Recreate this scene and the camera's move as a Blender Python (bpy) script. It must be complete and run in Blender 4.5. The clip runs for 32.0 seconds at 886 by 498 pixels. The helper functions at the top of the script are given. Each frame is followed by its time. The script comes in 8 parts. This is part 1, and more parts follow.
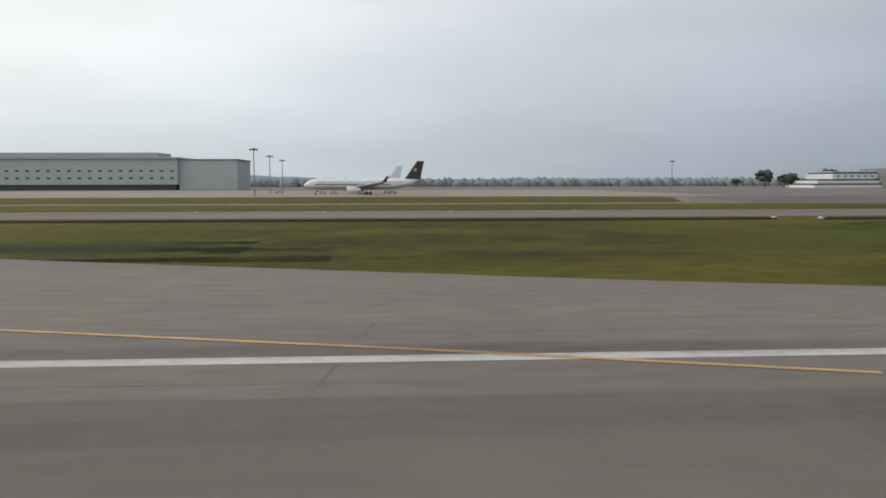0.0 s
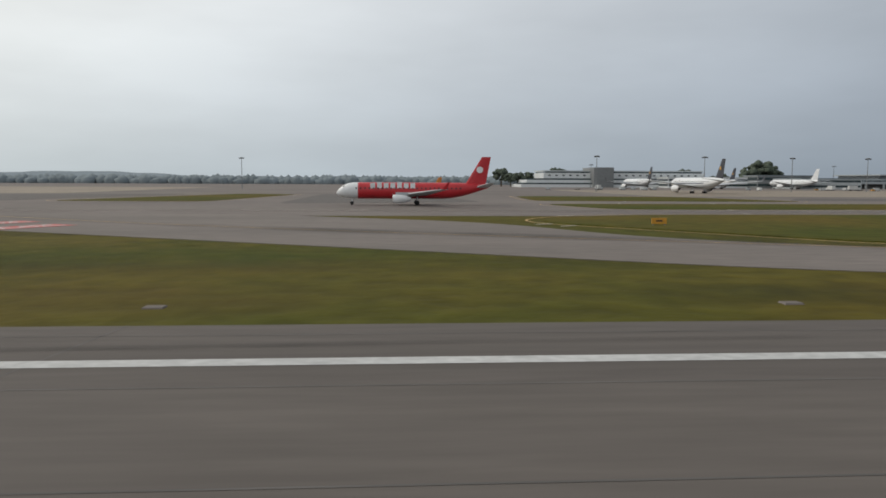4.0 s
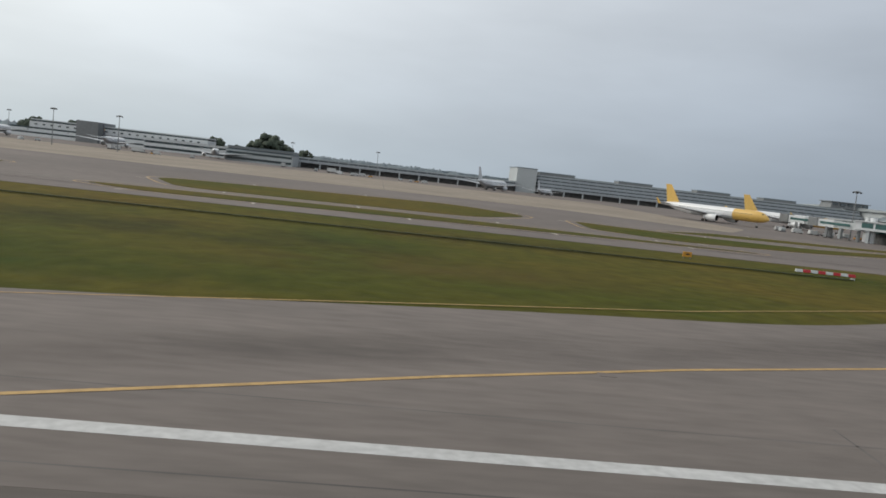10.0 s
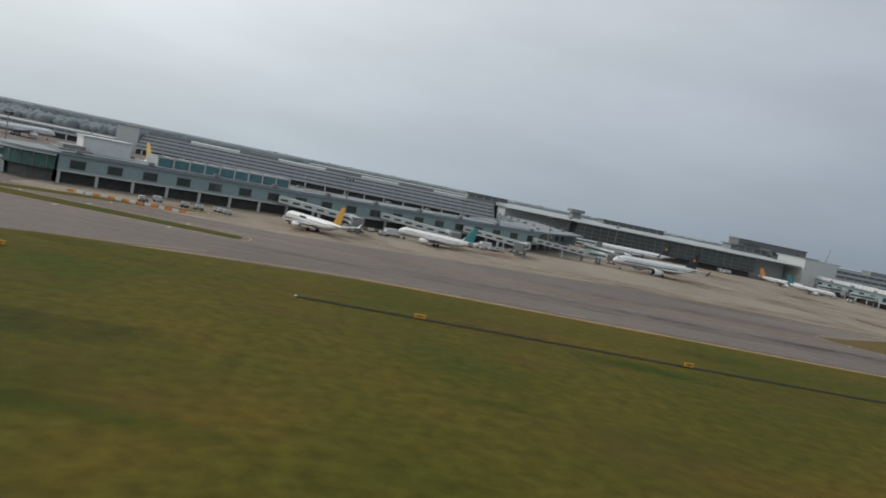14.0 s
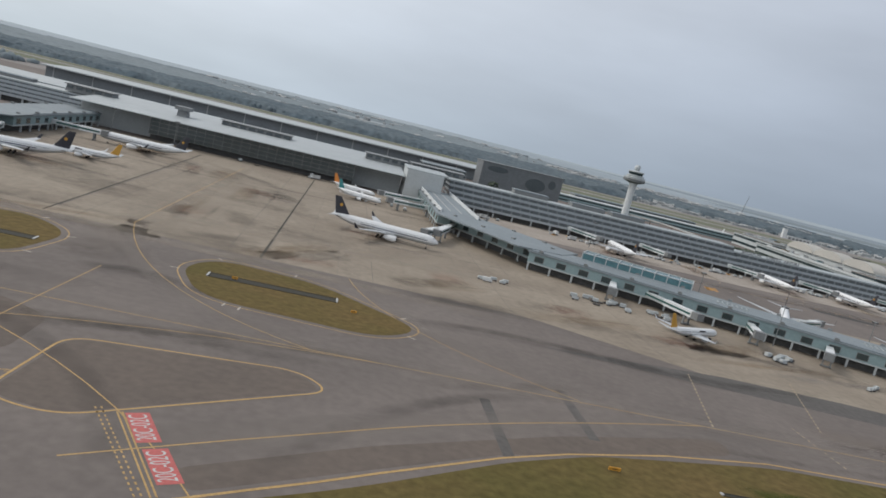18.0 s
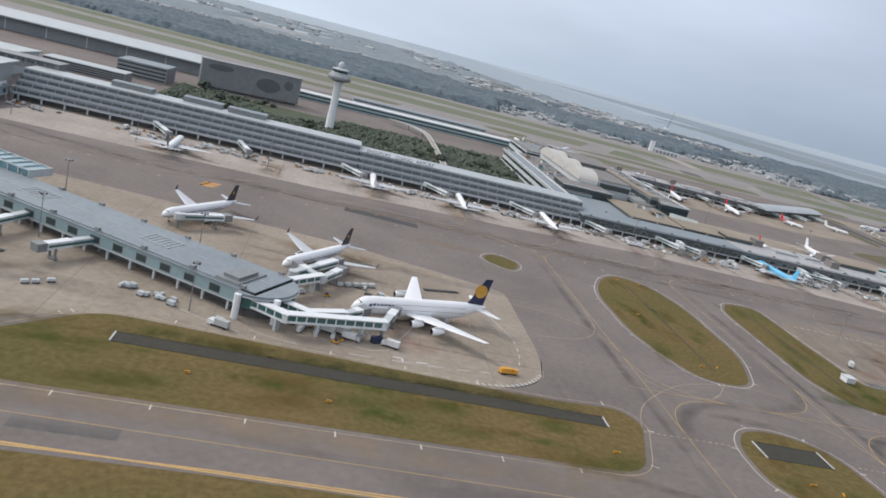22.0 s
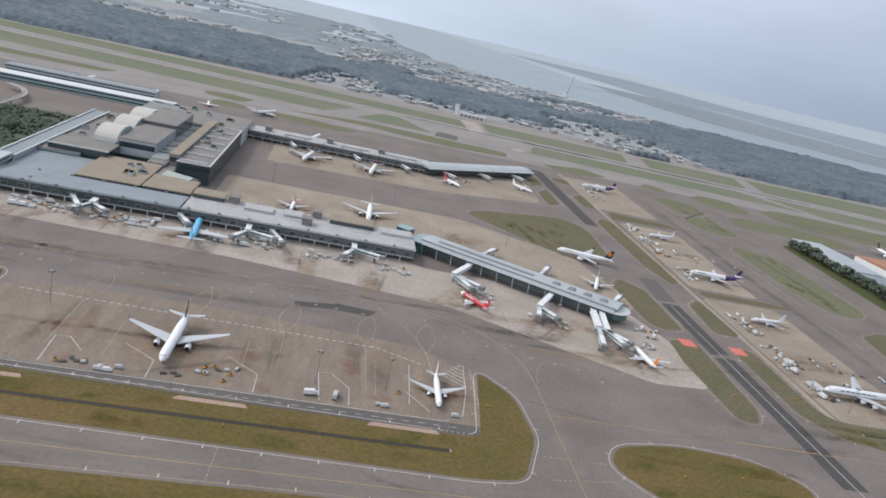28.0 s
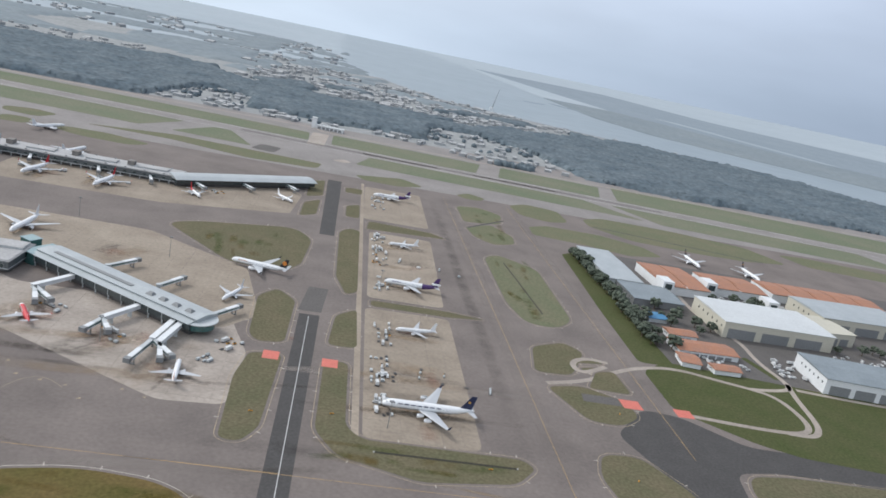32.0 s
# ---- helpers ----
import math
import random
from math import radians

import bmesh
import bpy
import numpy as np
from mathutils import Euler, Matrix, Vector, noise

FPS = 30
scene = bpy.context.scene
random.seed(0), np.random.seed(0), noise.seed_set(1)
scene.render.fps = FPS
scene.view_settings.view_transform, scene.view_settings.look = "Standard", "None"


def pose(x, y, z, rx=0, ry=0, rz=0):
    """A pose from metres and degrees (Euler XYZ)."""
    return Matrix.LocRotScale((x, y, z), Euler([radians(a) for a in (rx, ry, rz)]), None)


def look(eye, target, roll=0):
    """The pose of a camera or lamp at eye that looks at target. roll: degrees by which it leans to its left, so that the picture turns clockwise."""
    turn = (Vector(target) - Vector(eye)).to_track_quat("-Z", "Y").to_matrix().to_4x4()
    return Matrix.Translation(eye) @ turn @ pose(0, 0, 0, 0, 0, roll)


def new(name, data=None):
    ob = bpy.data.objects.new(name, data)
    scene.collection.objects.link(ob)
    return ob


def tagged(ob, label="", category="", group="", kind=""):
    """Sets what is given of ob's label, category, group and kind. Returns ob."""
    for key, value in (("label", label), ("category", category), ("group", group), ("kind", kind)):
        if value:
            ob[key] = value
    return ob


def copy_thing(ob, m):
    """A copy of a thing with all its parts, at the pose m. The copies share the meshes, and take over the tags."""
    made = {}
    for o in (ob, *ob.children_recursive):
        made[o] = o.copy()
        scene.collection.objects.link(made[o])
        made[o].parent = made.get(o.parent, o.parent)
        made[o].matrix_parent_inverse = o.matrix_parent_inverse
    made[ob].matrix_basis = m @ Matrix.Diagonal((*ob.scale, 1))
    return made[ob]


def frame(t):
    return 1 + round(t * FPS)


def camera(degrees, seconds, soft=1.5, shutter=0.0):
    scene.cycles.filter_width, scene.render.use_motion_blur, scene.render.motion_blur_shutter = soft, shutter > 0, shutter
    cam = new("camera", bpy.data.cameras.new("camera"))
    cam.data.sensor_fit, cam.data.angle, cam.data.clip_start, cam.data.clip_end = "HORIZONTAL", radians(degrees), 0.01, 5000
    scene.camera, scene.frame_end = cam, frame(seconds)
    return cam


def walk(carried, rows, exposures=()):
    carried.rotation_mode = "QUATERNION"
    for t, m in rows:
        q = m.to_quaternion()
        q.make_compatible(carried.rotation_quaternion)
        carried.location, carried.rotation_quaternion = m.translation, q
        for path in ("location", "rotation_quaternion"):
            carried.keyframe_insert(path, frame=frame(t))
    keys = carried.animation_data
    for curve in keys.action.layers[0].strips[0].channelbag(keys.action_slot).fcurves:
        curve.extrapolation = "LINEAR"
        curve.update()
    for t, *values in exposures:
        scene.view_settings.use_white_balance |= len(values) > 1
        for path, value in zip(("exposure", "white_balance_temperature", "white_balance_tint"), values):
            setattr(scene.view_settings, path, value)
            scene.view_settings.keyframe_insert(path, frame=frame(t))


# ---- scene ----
UNIT = 0.43  # the place stands at this scale throughout, as a take-off run is too fast at full size
cam = camera(61.0, 32.0, 1.7)
PATH = [
    (0.0, pose(0.081, -0.209, 2.559, 84.98, 0.13, -3.18)),
    (0.5, pose(15.144, -0.184, 2.604, 84.87, -0.20, -3.20)),
    (1.0, pose(30.383, -0.161, 2.608, 84.74, 0.15, -3.53)),
    (1.5, pose(45.798, -0.140, 2.616, 84.70, 0.08, -4.18)),
    (2.0, pose(61.387, -0.121, 2.610, 84.79, -0.00, -4.61)),
    (2.5, pose(77.150, -0.103, 2.627, 84.73, -0.43, -4.64)),
    (3.0, pose(93.086, -0.085, 2.625, 84.68, -0.44, -4.30)),
    (3.5, pose(109.195, -0.066, 2.579, 84.57, -0.43, -4.05)),
    (4.0, pose(125.477, -0.042, 2.583, 84.82, -0.25, -3.83)),
    (4.5, pose(141.930, -0.014, 2.613, 84.73, -0.26, -3.85)),
    (6.5, pose(209.451, 0.178, 2.971, 84.95, -2.15, -4.91)),
    (7.0, pose(226.754, 0.194, 3.047, 85.27, -2.88, -4.87)),
    (7.5, pose(244.227, 0.200, 3.268, 85.02, -3.81, -5.04)),
    (8.0, pose(261.870, 0.205, 3.366, 85.72, -4.21, -4.97)),
    (8.5, pose(279.683, 0.214, 3.528, 85.62, -4.94, -5.03)),
    (9.0, pose(297.667, 0.228, 3.712, 85.56, -5.69, -4.95)),
    (9.5, pose(315.821, 0.248, 3.916, 84.90, -6.44, -4.90)),
    (10.0, pose(334.146, 0.269, 3.977, 84.24, -6.47, -4.84)),
    (10.5, pose(352.640, 0.289, 4.304, 84.06, -7.71, -4.77)),
    (11.0, pose(371.304, 0.312, 4.909, 84.98, -8.08, -4.95)),
    (11.5, pose(389.999, 0.340, 5.784, 85.10, -8.29, -5.08)),
    (12.0, pose(408.726, 0.370, 6.823, 84.97, -8.84, -5.16)),
    (12.5, pose(427.488, 0.404, 7.853, 84.94, -9.57, -5.29)),
    (13.0, pose(446.288, 0.439, 9.025, 84.91, -10.58, -5.51)),
    (13.5, pose(465.125, 0.475, 10.361, 85.11, -10.94, -5.83)),
    (14.0, pose(483.998, 0.511, 11.841, 85.09, -11.49, -6.03)),
    (14.5, pose(502.904, 0.545, 13.565, 84.82, -12.38, -6.26)),
    (15.0, pose(521.839, 0.575, 15.254, 84.88, -12.87, -6.44)),
    (15.5, pose(540.795, 0.600, 17.057, 84.33, -13.31, -6.49)),
    (17.5, pose(616.567, 0.565, 26.576, 81.34, -14.07, -6.63)),
    (18.0, pose(635.471, 0.528, 29.476, 80.69, -13.84, -6.60)),
    (18.5, pose(654.384, 0.487, 32.467, 79.52, -13.68, -6.74)),
    (19.0, pose(673.307, 0.440, 35.556, 77.62, -13.55, -6.66)),
    (19.5, pose(692.236, 0.389, 38.747, 77.31, -13.18, -6.53)),
    (20.0, pose(711.167, 0.333, 42.025, 76.41, -13.92, -6.63)),
    (20.5, pose(730.098, 0.275, 45.373, 75.79, -14.25, -6.84)),
    (21.0, pose(749.027, 0.212, 48.765, 76.25, -14.06, -6.90)),
    (21.5, pose(767.952, 0.144, 52.177, 76.26, -14.19, -6.87)),
    (22.0, pose(786.873, 0.070, 55.592, 74.64, -14.20, -6.88)),
    (22.5, pose(805.795, -0.011, 59.002, 73.96, -14.36, -7.00)),
    (23.0, pose(824.726, -0.099, 62.397, 73.76, -14.24, -6.84)),
    (23.5, pose(843.674, -0.194, 65.770, 74.33, -13.92, -6.55)),
    (24.0, pose(862.645, -0.294, 69.114, 74.52, -13.83, -6.62)),
    (24.5, pose(881.643, -0.401, 72.427, 74.76, -13.48, -6.78)),
    (26.5, pose(957.759, -0.944, 84.929, 74.76, -12.62, -6.22)),
    (27.0, pose(976.787, -1.097, 87.895, 73.84, -12.60, -6.15)),
    (27.5, pose(995.836, -1.250, 90.840, 73.03, -12.62, -6.11)),
    (28.0, pose(1014.912, -1.404, 93.764, 72.84, -12.40, -6.12)),
    (28.5, pose(1034.020, -1.557, 96.672, 73.03, -12.32, -6.05)),
    (29.0, pose(1053.161, -1.707, 99.564, 73.25, -12.08, -6.04)),
    (29.5, pose(1072.335, -1.855, 102.445, 72.81, -11.92, -5.99)),
    (30.0, pose(1091.539, -2.002, 105.315, 72.59, -11.74, -5.82)),
    (30.5, pose(1110.772, -2.147, 108.177, 72.85, -11.52, -5.74)),
    (31.0, pose(1130.033, -2.293, 111.033, 73.52, -11.48, -5.87)),
    (31.5, pose(1149.323, -2.438, 113.883, 74.15, -11.41, -5.88)),
    (32.0, pose(1168.643, -2.583, 116.732, 74.15, -11.33, -5.79)),
]
walk(cam, PATH, exposures=[(0.0, -0.22, 6600, 10), (4.0, -0.4, 6600, 10), (7.0, -0.4, 6600, 10), (9.0, -0.3, 6500, 10), (15.0, -0.42, 6500, 10), (18.0, -0.24, 6350, 12), (21.0, 0.13, 6200, 14.5), (27.0, 0.17, 6180, 15), (32.0, 0.18, 6080, 13)])

# ---- sky, sun ----
world = bpy.data.worlds.new("sky")
scene.world = world
world.use_nodes = True
wn, wl = world.node_tree.nodes, world.node_tree.links
wn.clear()


def wnode(kind, **kw):
    n = wn.new(kind)
    for k, v in kw.items():
        n.inputs[k].default_value = v
    return n


sky = wn.new("ShaderNodeTexSky")
sky.sky_type = "NISHITA"
sky.sun_disc = False
sky.sun_elevation = radians(42)
sky.sun_rotation = radians(-62)
sky.air_density, sky.dust_density = 1.4, 6.0
coord = wn.new("ShaderNodeTexCoord")
sep = wn.new("ShaderNodeSeparateXYZ")
wl.new(coord.outputs["Generated"], sep.inputs[0])
rise = wnode("ShaderNodeMapRange", **{"From Min": 0.0, "From Max": 1.0, "To Min": 0.0, "To Max": 1.0})
wl.new(sep.outputs["Z"], rise.inputs["Value"])
ramp = wn.new("ShaderNodeValToRGB")
wl.new(rise.outputs[0], ramp.inputs[0])
e = ramp.color_ramp.elements
e[0].position, e[0].color = 0.0, (0.62, 0.695, 0.755, 1)
e[1].position, e[1].color = 1.0, (0.74, 0.76, 0.77, 1)
m1 = e.new(0.10)
m1.color = (0.74, 0.80, 0.86, 1)
m2 = e.new(0.28)
m2.color = (1.0, 1.03, 1.06, 1)
stretch = wn.new("ShaderNodeMapping")
stretch.inputs["Scale"].default_value = (1.3, 1.3, 5.0)
wl.new(coord.outputs["Generated"], stretch.inputs[0])
clouds = wnode("ShaderNodeTexNoise", Scale=1.4, Detail=5.0, Roughness=0.5)
wl.new(stretch.outputs[0], clouds.inputs["Vector"])
cl = wnode("ShaderNodeMapRange", **{"From Min": 0.3, "From Max": 0.7, "To Min": 0.87, "To Max": 1.11})
wl.new(clouds.outputs[0], cl.inputs["Value"])
side = wnode("ShaderNodeMapRange", **{"From Min": -1.0, "From Max": 1.0, "To Min": 1.74, "To Max": 0.50})
wl.new(sep.outputs["X"], side.inputs["Value"])
mul = wn.new("ShaderNodeMath")
mul.operation = "MULTIPLY"
wl.new(cl.outputs[0], mul.inputs[0])
wl.new(side.outputs[0], mul.inputs[1])
hue = wn.new("ShaderNodeValToRGB")
east = wnode("ShaderNodeMapRange", **{"From Min": -0.7, "From Max": 0.7, "To Min": 0.0, "To Max": 1.0})
wl.new(sep.outputs["X"], east.inputs["Value"])
wl.new(east.outputs[0], hue.inputs[0])
hue.color_ramp.elements[0].color = (1.05, 1.03, 0.965, 1)
hue.color_ramp.elements[1].color = (0.90, 0.97, 1.07, 1)
tinted = wn.new("ShaderNodeVectorMath")
tinted.operation = "MULTIPLY"
wl.new(ramp.outputs[0], tinted.inputs[0])
wl.new(hue.outputs[0], tinted.inputs[1])
veil = wn.new("ShaderNodeVectorMath")
veil.operation = "SCALE"
wl.new(tinted.outputs[0], veil.inputs[0])
wl.new(mul.outputs[0], veil.inputs["Scale"])
clear = wn.new("ShaderNodeBackground")
clear.inputs["Strength"].default_value = 0.05
wl.new(sky.outputs[0], clear.inputs[0])
cover = wn.new("ShaderNodeBackground")
wl.new(veil.outputs[0], cover.inputs[0])
cover.inputs["Strength"].default_value = 0.95
both = wn.new("ShaderNodeMixShader")
both.inputs[0].default_value = 0.88
wl.new(clear.outputs[0], both.inputs[1])
wl.new(cover.outputs[0], both.inputs[2])
out = wn.new("ShaderNodeOutputWorld")
wl.new(both.outputs[0], out.inputs[0])

sun = new("sun", bpy.data.lights.new("sun", "SUN"))
sun.data.energy, sun.data.angle, sun.data.color = 1.5, radians(14), (1.0, 0.94, 0.85)
sun.matrix_world = look((-600, 320, 610), (0, 0, 0))

# ---- materials ----
MATS = {}


def mat(name, col, rough=0.8, metal=0.0, var=0.12, s1=0.02, s2=0.6, col2=None, bump=0.0, rnd=0.0, stretch=None, spec=0.5):
    """A surface with two sizes of mottling; col2 is the tone of the broad patches."""
    m = bpy.data.materials.new(name)
    m.use_nodes = True
    nt = m.node_tree
    b = nt.nodes["Principled BSDF"]
    b.inputs["Roughness"].default_value, b.inputs["Metallic"].default_value = rough, metal
    b.inputs["Specular IOR Level"].default_value = spec
    tc = nt.nodes.new("ShaderNodeTexCoord")
    src = tc.outputs["Object"]
    if stretch:
        mp = nt.nodes.new("ShaderNodeMapping")
        mp.inputs["Scale"].default_value = stretch
        nt.links.new(src, mp.inputs[0])
        src = mp.outputs[0]
    big = nt.nodes.new("ShaderNodeTexNoise")
    big.inputs["Scale"].default_value, big.inputs["Detail"].default_value, big.inputs["Roughness"].default_value = s1, 4, 0.6
    small = nt.nodes.new("ShaderNodeTexNoise")
    small.inputs["Scale"].default_value, small.inputs["Detail"].default_value = s2, 3
    nt.links.new(src, big.inputs["Vector"])
    nt.links.new(src, small.inputs["Vector"])
    spread = nt.nodes.new("ShaderNodeMapRange")
    spread.inputs["From Min"].default_value, spread.inputs["From Max"].default_value = 0.32, 0.68
    nt.links.new(big.outputs[0], spread.inputs["Value"])
    mix = nt.nodes.new("ShaderNodeMixRGB")
    mix.inputs[1].default_value = (*col, 1)
    mix.inputs[2].default_value = (*(col2 or tuple(c * (1 - var) for c in col)), 1)
    nt.links.new(spread.outputs[0], mix.inputs[0])
    fine = nt.nodes.new("ShaderNodeMapRange")
    fine.inputs["From Min"].default_value, fine.inputs["From Max"].default_value = 0.3, 0.7
    fine.inputs["To Min"].default_value, fine.inputs["To Max"].default_value = 1 - var, 1 + var
    nt.links.new(small.outputs[0], fine.inputs["Value"])
    tone = fine.outputs[0]
    if rnd:
        info = nt.nodes.new("ShaderNodeObjectInfo")
        rr = nt.nodes.new("ShaderNodeMapRange")
        rr.inputs["To Min"].default_value, rr.inputs["To Max"].default_value = 1 - rnd, 1 + rnd
        nt.links.new(info.outputs["Random"], rr.inputs["Value"])
        mm = nt.nodes.new("ShaderNodeMath")
        mm.operation = "MULTIPLY"
        nt.links.new(tone, mm.inputs[0])
        nt.links.new(rr.outputs[0], mm.inputs[1])
        tone = mm.outputs[0]
    sc = nt.nodes.new("ShaderNodeVectorMath")
    sc.operation = "SCALE"
    nt.links.new(mix.outputs[0], sc.inputs[0])
    nt.links.new(tone, sc.inputs["Scale"])
    nt.links.new(sc.outputs[0], b.inputs["Base Color"])
    if bump:
        bp = nt.nodes.new("ShaderNodeBump")
        bp.inputs["Strength"].default_value, bp.inputs["Distance"].default_value = bump, 0.3
        nt.links.new(small.outputs[0], bp.inputs["Height"])
        nt.links.new(bp.outputs[0], b.inputs["Normal"])
    MATS[name] = m
    return m


GRASS = mat("grass", (0.053, 0.065, 0.008), 0.95, var=0.22, s1=0.020, s2=0.4, col2=(0.108, 0.079, 0.013), bump=0.4, spec=0.1)
# grass by the far runway, muted: haze is part of its colour
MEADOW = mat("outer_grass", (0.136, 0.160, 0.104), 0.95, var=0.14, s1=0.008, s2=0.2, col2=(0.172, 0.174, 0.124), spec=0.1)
LAWN = mat("green_lawn", (0.064, 0.078, 0.030), 0.95, var=0.2, s1=0.03, s2=0.4, col2=(0.082, 0.086, 0.040), spec=0.1)
RUNWAY = mat("runway_asphalt", (0.136, 0.119, 0.106), 0.9, var=0.10, s1=0.03, s2=0.7, col2=(0.106, 0.093, 0.085), stretch=(0.25, 2.0, 1), spec=0.25)
EXITWAY = mat("exit_asphalt", (0.194, 0.168, 0.152), 0.9, var=0.12, s1=0.04, s2=0.8, col2=(0.147, 0.129, 0.117), stretch=(0.4, 1.6, 1), spec=0.25)
ASPHALT = mat("taxiway_asphalt", (0.190, 0.164, 0.149), 0.9, var=0.10, s1=0.016, s2=0.35, col2=(0.140, 0.121, 0.111), spec=0.25)
DARK = mat("fresh_asphalt", (0.075, 0.072, 0.070), 0.9, var=0.15, s1=0.05, s2=0.5, spec=0.25)
AGED = mat("aged_asphalt", (0.138, 0.121, 0.108), 0.9, var=0.12, s1=0.05, s2=0.9, col2=(0.114, 0.100, 0.090), stretch=(0.3, 2.0, 1), spec=0.25)
FRESH = mat("newer_asphalt", (0.112, 0.099, 0.090), 0.9, var=0.12, s1=0.05, s2=0.9, col2=(0.094, 0.084, 0.077), stretch=(0.3, 2.0, 1), spec=0.25)
PATCH = mat("patched_asphalt", (0.120, 0.112, 0.106), 0.9, var=0.15, s1=0.05, s2=0.5, spec=0.25)
BLOTCH = mat("dark_worn_asphalt", (0.128, 0.116, 0.108), 0.9, var=0.15, s1=0.03, s2=0.5, spec=0.25)
CONCRETE = mat("apron_concrete", (0.310, 0.264, 0.210), 0.88, var=0.12, s1=0.022, s2=0.3, col2=(0.228, 0.190, 0.150), rnd=0.05, spec=0.3)
PALE = mat("pale_concrete", (0.365, 0.322, 0.280), 0.88, var=0.12, s1=0.03, s2=0.3, col2=(0.280, 0.245, 0.212), rnd=0.06, spec=0.3)
SOIL = mat("rust_stained_concrete", (0.34, 0.215, 0.165), 0.9, var=0.2, s1=0.06, s2=0.5, col2=(0.33, 0.26, 0.21))
WHITE_PAINT = mat("white_marking", (0.50, 0.50, 0.49), 0.7, var=0.14, s1=0.1, s2=2.0)
YELLOW = mat("yellow_marking", (0.48, 0.31, 0.12), 0.75, var=0.18, s1=0.1, s2=1.5)
ORANGE_PAINT = mat("red_marking", (0.58, 0.16, 0.12), 0.75, var=0.15, s1=0.2, s2=1.5)
PINK = mat("faded_red_marking", (0.50, 0.125, 0.115), 0.75, var=0.15, s1=0.2, s2=1.5)
SOOT = mat("tyre_marks", (0.125, 0.115, 0.108), 0.9, var=0.25, s1=0.04, s2=0.5, stretch=(0.3, 2.0, 1))
# land beyond the fence: paled so that its colour holds the haze
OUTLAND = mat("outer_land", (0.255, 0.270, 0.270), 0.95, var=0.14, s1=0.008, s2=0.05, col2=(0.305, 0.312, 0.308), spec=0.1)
WATER = mat("sea_water", (0.225, 0.272, 0.302), 0.5, var=0.05, s1=0.002, s2=0.01, col2=(0.25, 0.297, 0.326), spec=0.25)
MOSS = mat("mossy_concrete", (0.058, 0.064, 0.024), 0.95, var=0.3, s1=0.2, s2=1.0)
DITCH = mat("drain_concrete", (0.040, 0.037, 0.026), 0.9, var=0.25, s1=0.2, s2=1.0)
KERB = mat("kerb_white", (0.52, 0.48, 0.42), 0.8, var=0.12)
ROOF = mat("metal_roof", (0.40, 0.43, 0.44), 0.5, 0.2, var=0.06, s1=0.05, s2=0.5, col2=(0.34, 0.37, 0.38))
TEALROOF = mat("grey_green_roof", (0.215, 0.250, 0.270), 0.65, 0.0, var=0.09, s1=0.04, s2=0.4, col2=(0.180, 0.210, 0.228))
WALL = mat("pale_wall", (0.46, 0.49, 0.50), 0.7, var=0.07, s1=0.1, s2=0.8)
TEAL = mat("teal_panel", (0.25, 0.345, 0.365), 0.6, var=0.08, s1=0.1, s2=0.8)
GREENGLASS = mat("green_glazing", (0.05, 0.13, 0.125), 0.12, 0.0, var=0.15, s1=0.1, s2=0.5, spec=0.8)
GLASS = mat("dark_glazing", (0.035, 0.055, 0.06), 0.10, 0.0, var=0.2, s1=0.1, s2=0.5, spec=0.8)
BLUEGLASS = mat("blue_glazing", (0.10, 0.22, 0.25), 0.10, 0.0, var=0.15, s1=0.1, s2=0.5, spec=0.8)
# recessed ground floors: the shade below the upper storeys is put into this dark colour
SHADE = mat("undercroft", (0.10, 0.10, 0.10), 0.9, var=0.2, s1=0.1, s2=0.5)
CREAM = mat("cream_wall", (0.50, 0.48, 0.40), 0.8, var=0.07)
WHITE = mat("white_cladding", (0.66, 0.68, 0.69), 0.6, var=0.06, s1=0.1, s2=0.6)
SHEET = mat("white_sheet_roof", (0.56, 0.58, 0.58), 0.55, 0.1, var=0.07, s1=0.03, s2=0.4)
GREY = mat("grey_steel", (0.22, 0.23, 0.235), 0.6, 0.2, var=0.1)
TERRACOTTA = mat("terracotta_roof", (0.36, 0.17, 0.10), 0.85, var=0.15, s1=0.1, s2=0.8, col2=(0.30, 0.16, 0.11))
TAN = mat("tan_roof", (0.26, 0.22, 0.165), 0.85, var=0.12, s1=0.05, s2=0.6)
BLUEROOF = mat("blue_sheet", (0.06, 0.20, 0.36), 0.6, var=0.1)
FABRIC = mat("tent_roof", (0.47, 0.455, 0.42), 0.7, var=0.06)
BRONZE = mat("patterned_cladding", (0.21, 0.222, 0.232), 0.45, 0.2, var=0.2, s1=0.12, s2=0.7, col2=(0.165, 0.175, 0.185))
TREE = mat("foliage", (0.070, 0.090, 0.068), 0.95, var=0.3, s1=0.06, s2=0.5, col2=(0.110, 0.124, 0.098), spec=0.1)
# woods behind the airfield: blue haze is mixed into the leaf colour
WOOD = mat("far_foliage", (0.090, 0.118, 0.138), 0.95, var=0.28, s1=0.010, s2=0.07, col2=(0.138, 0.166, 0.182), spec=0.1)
BARK = mat("bark", (0.10, 0.075, 0.05), 0.95)
CITY = mat("far_buildings", (0.390, 0.410, 0.420), 0.85, var=0.2, s1=0.01, s2=0.05, rnd=0.2)
SKIN = mat("aircraft_white", (0.74, 0.75, 0.76), 0.35, var=0.04, s1=0.2, s2=1.0)
BELLY = mat("aircraft_grey", (0.44, 0.46, 0.48), 0.4, var=0.05, s1=0.2, s2=1.0)
METAL = mat("bare_metal", (0.45, 0.45, 0.46), 0.35, 0.7, var=0.08)
TYRE = mat("rubber", (0.02, 0.02, 0.02), 0.9)
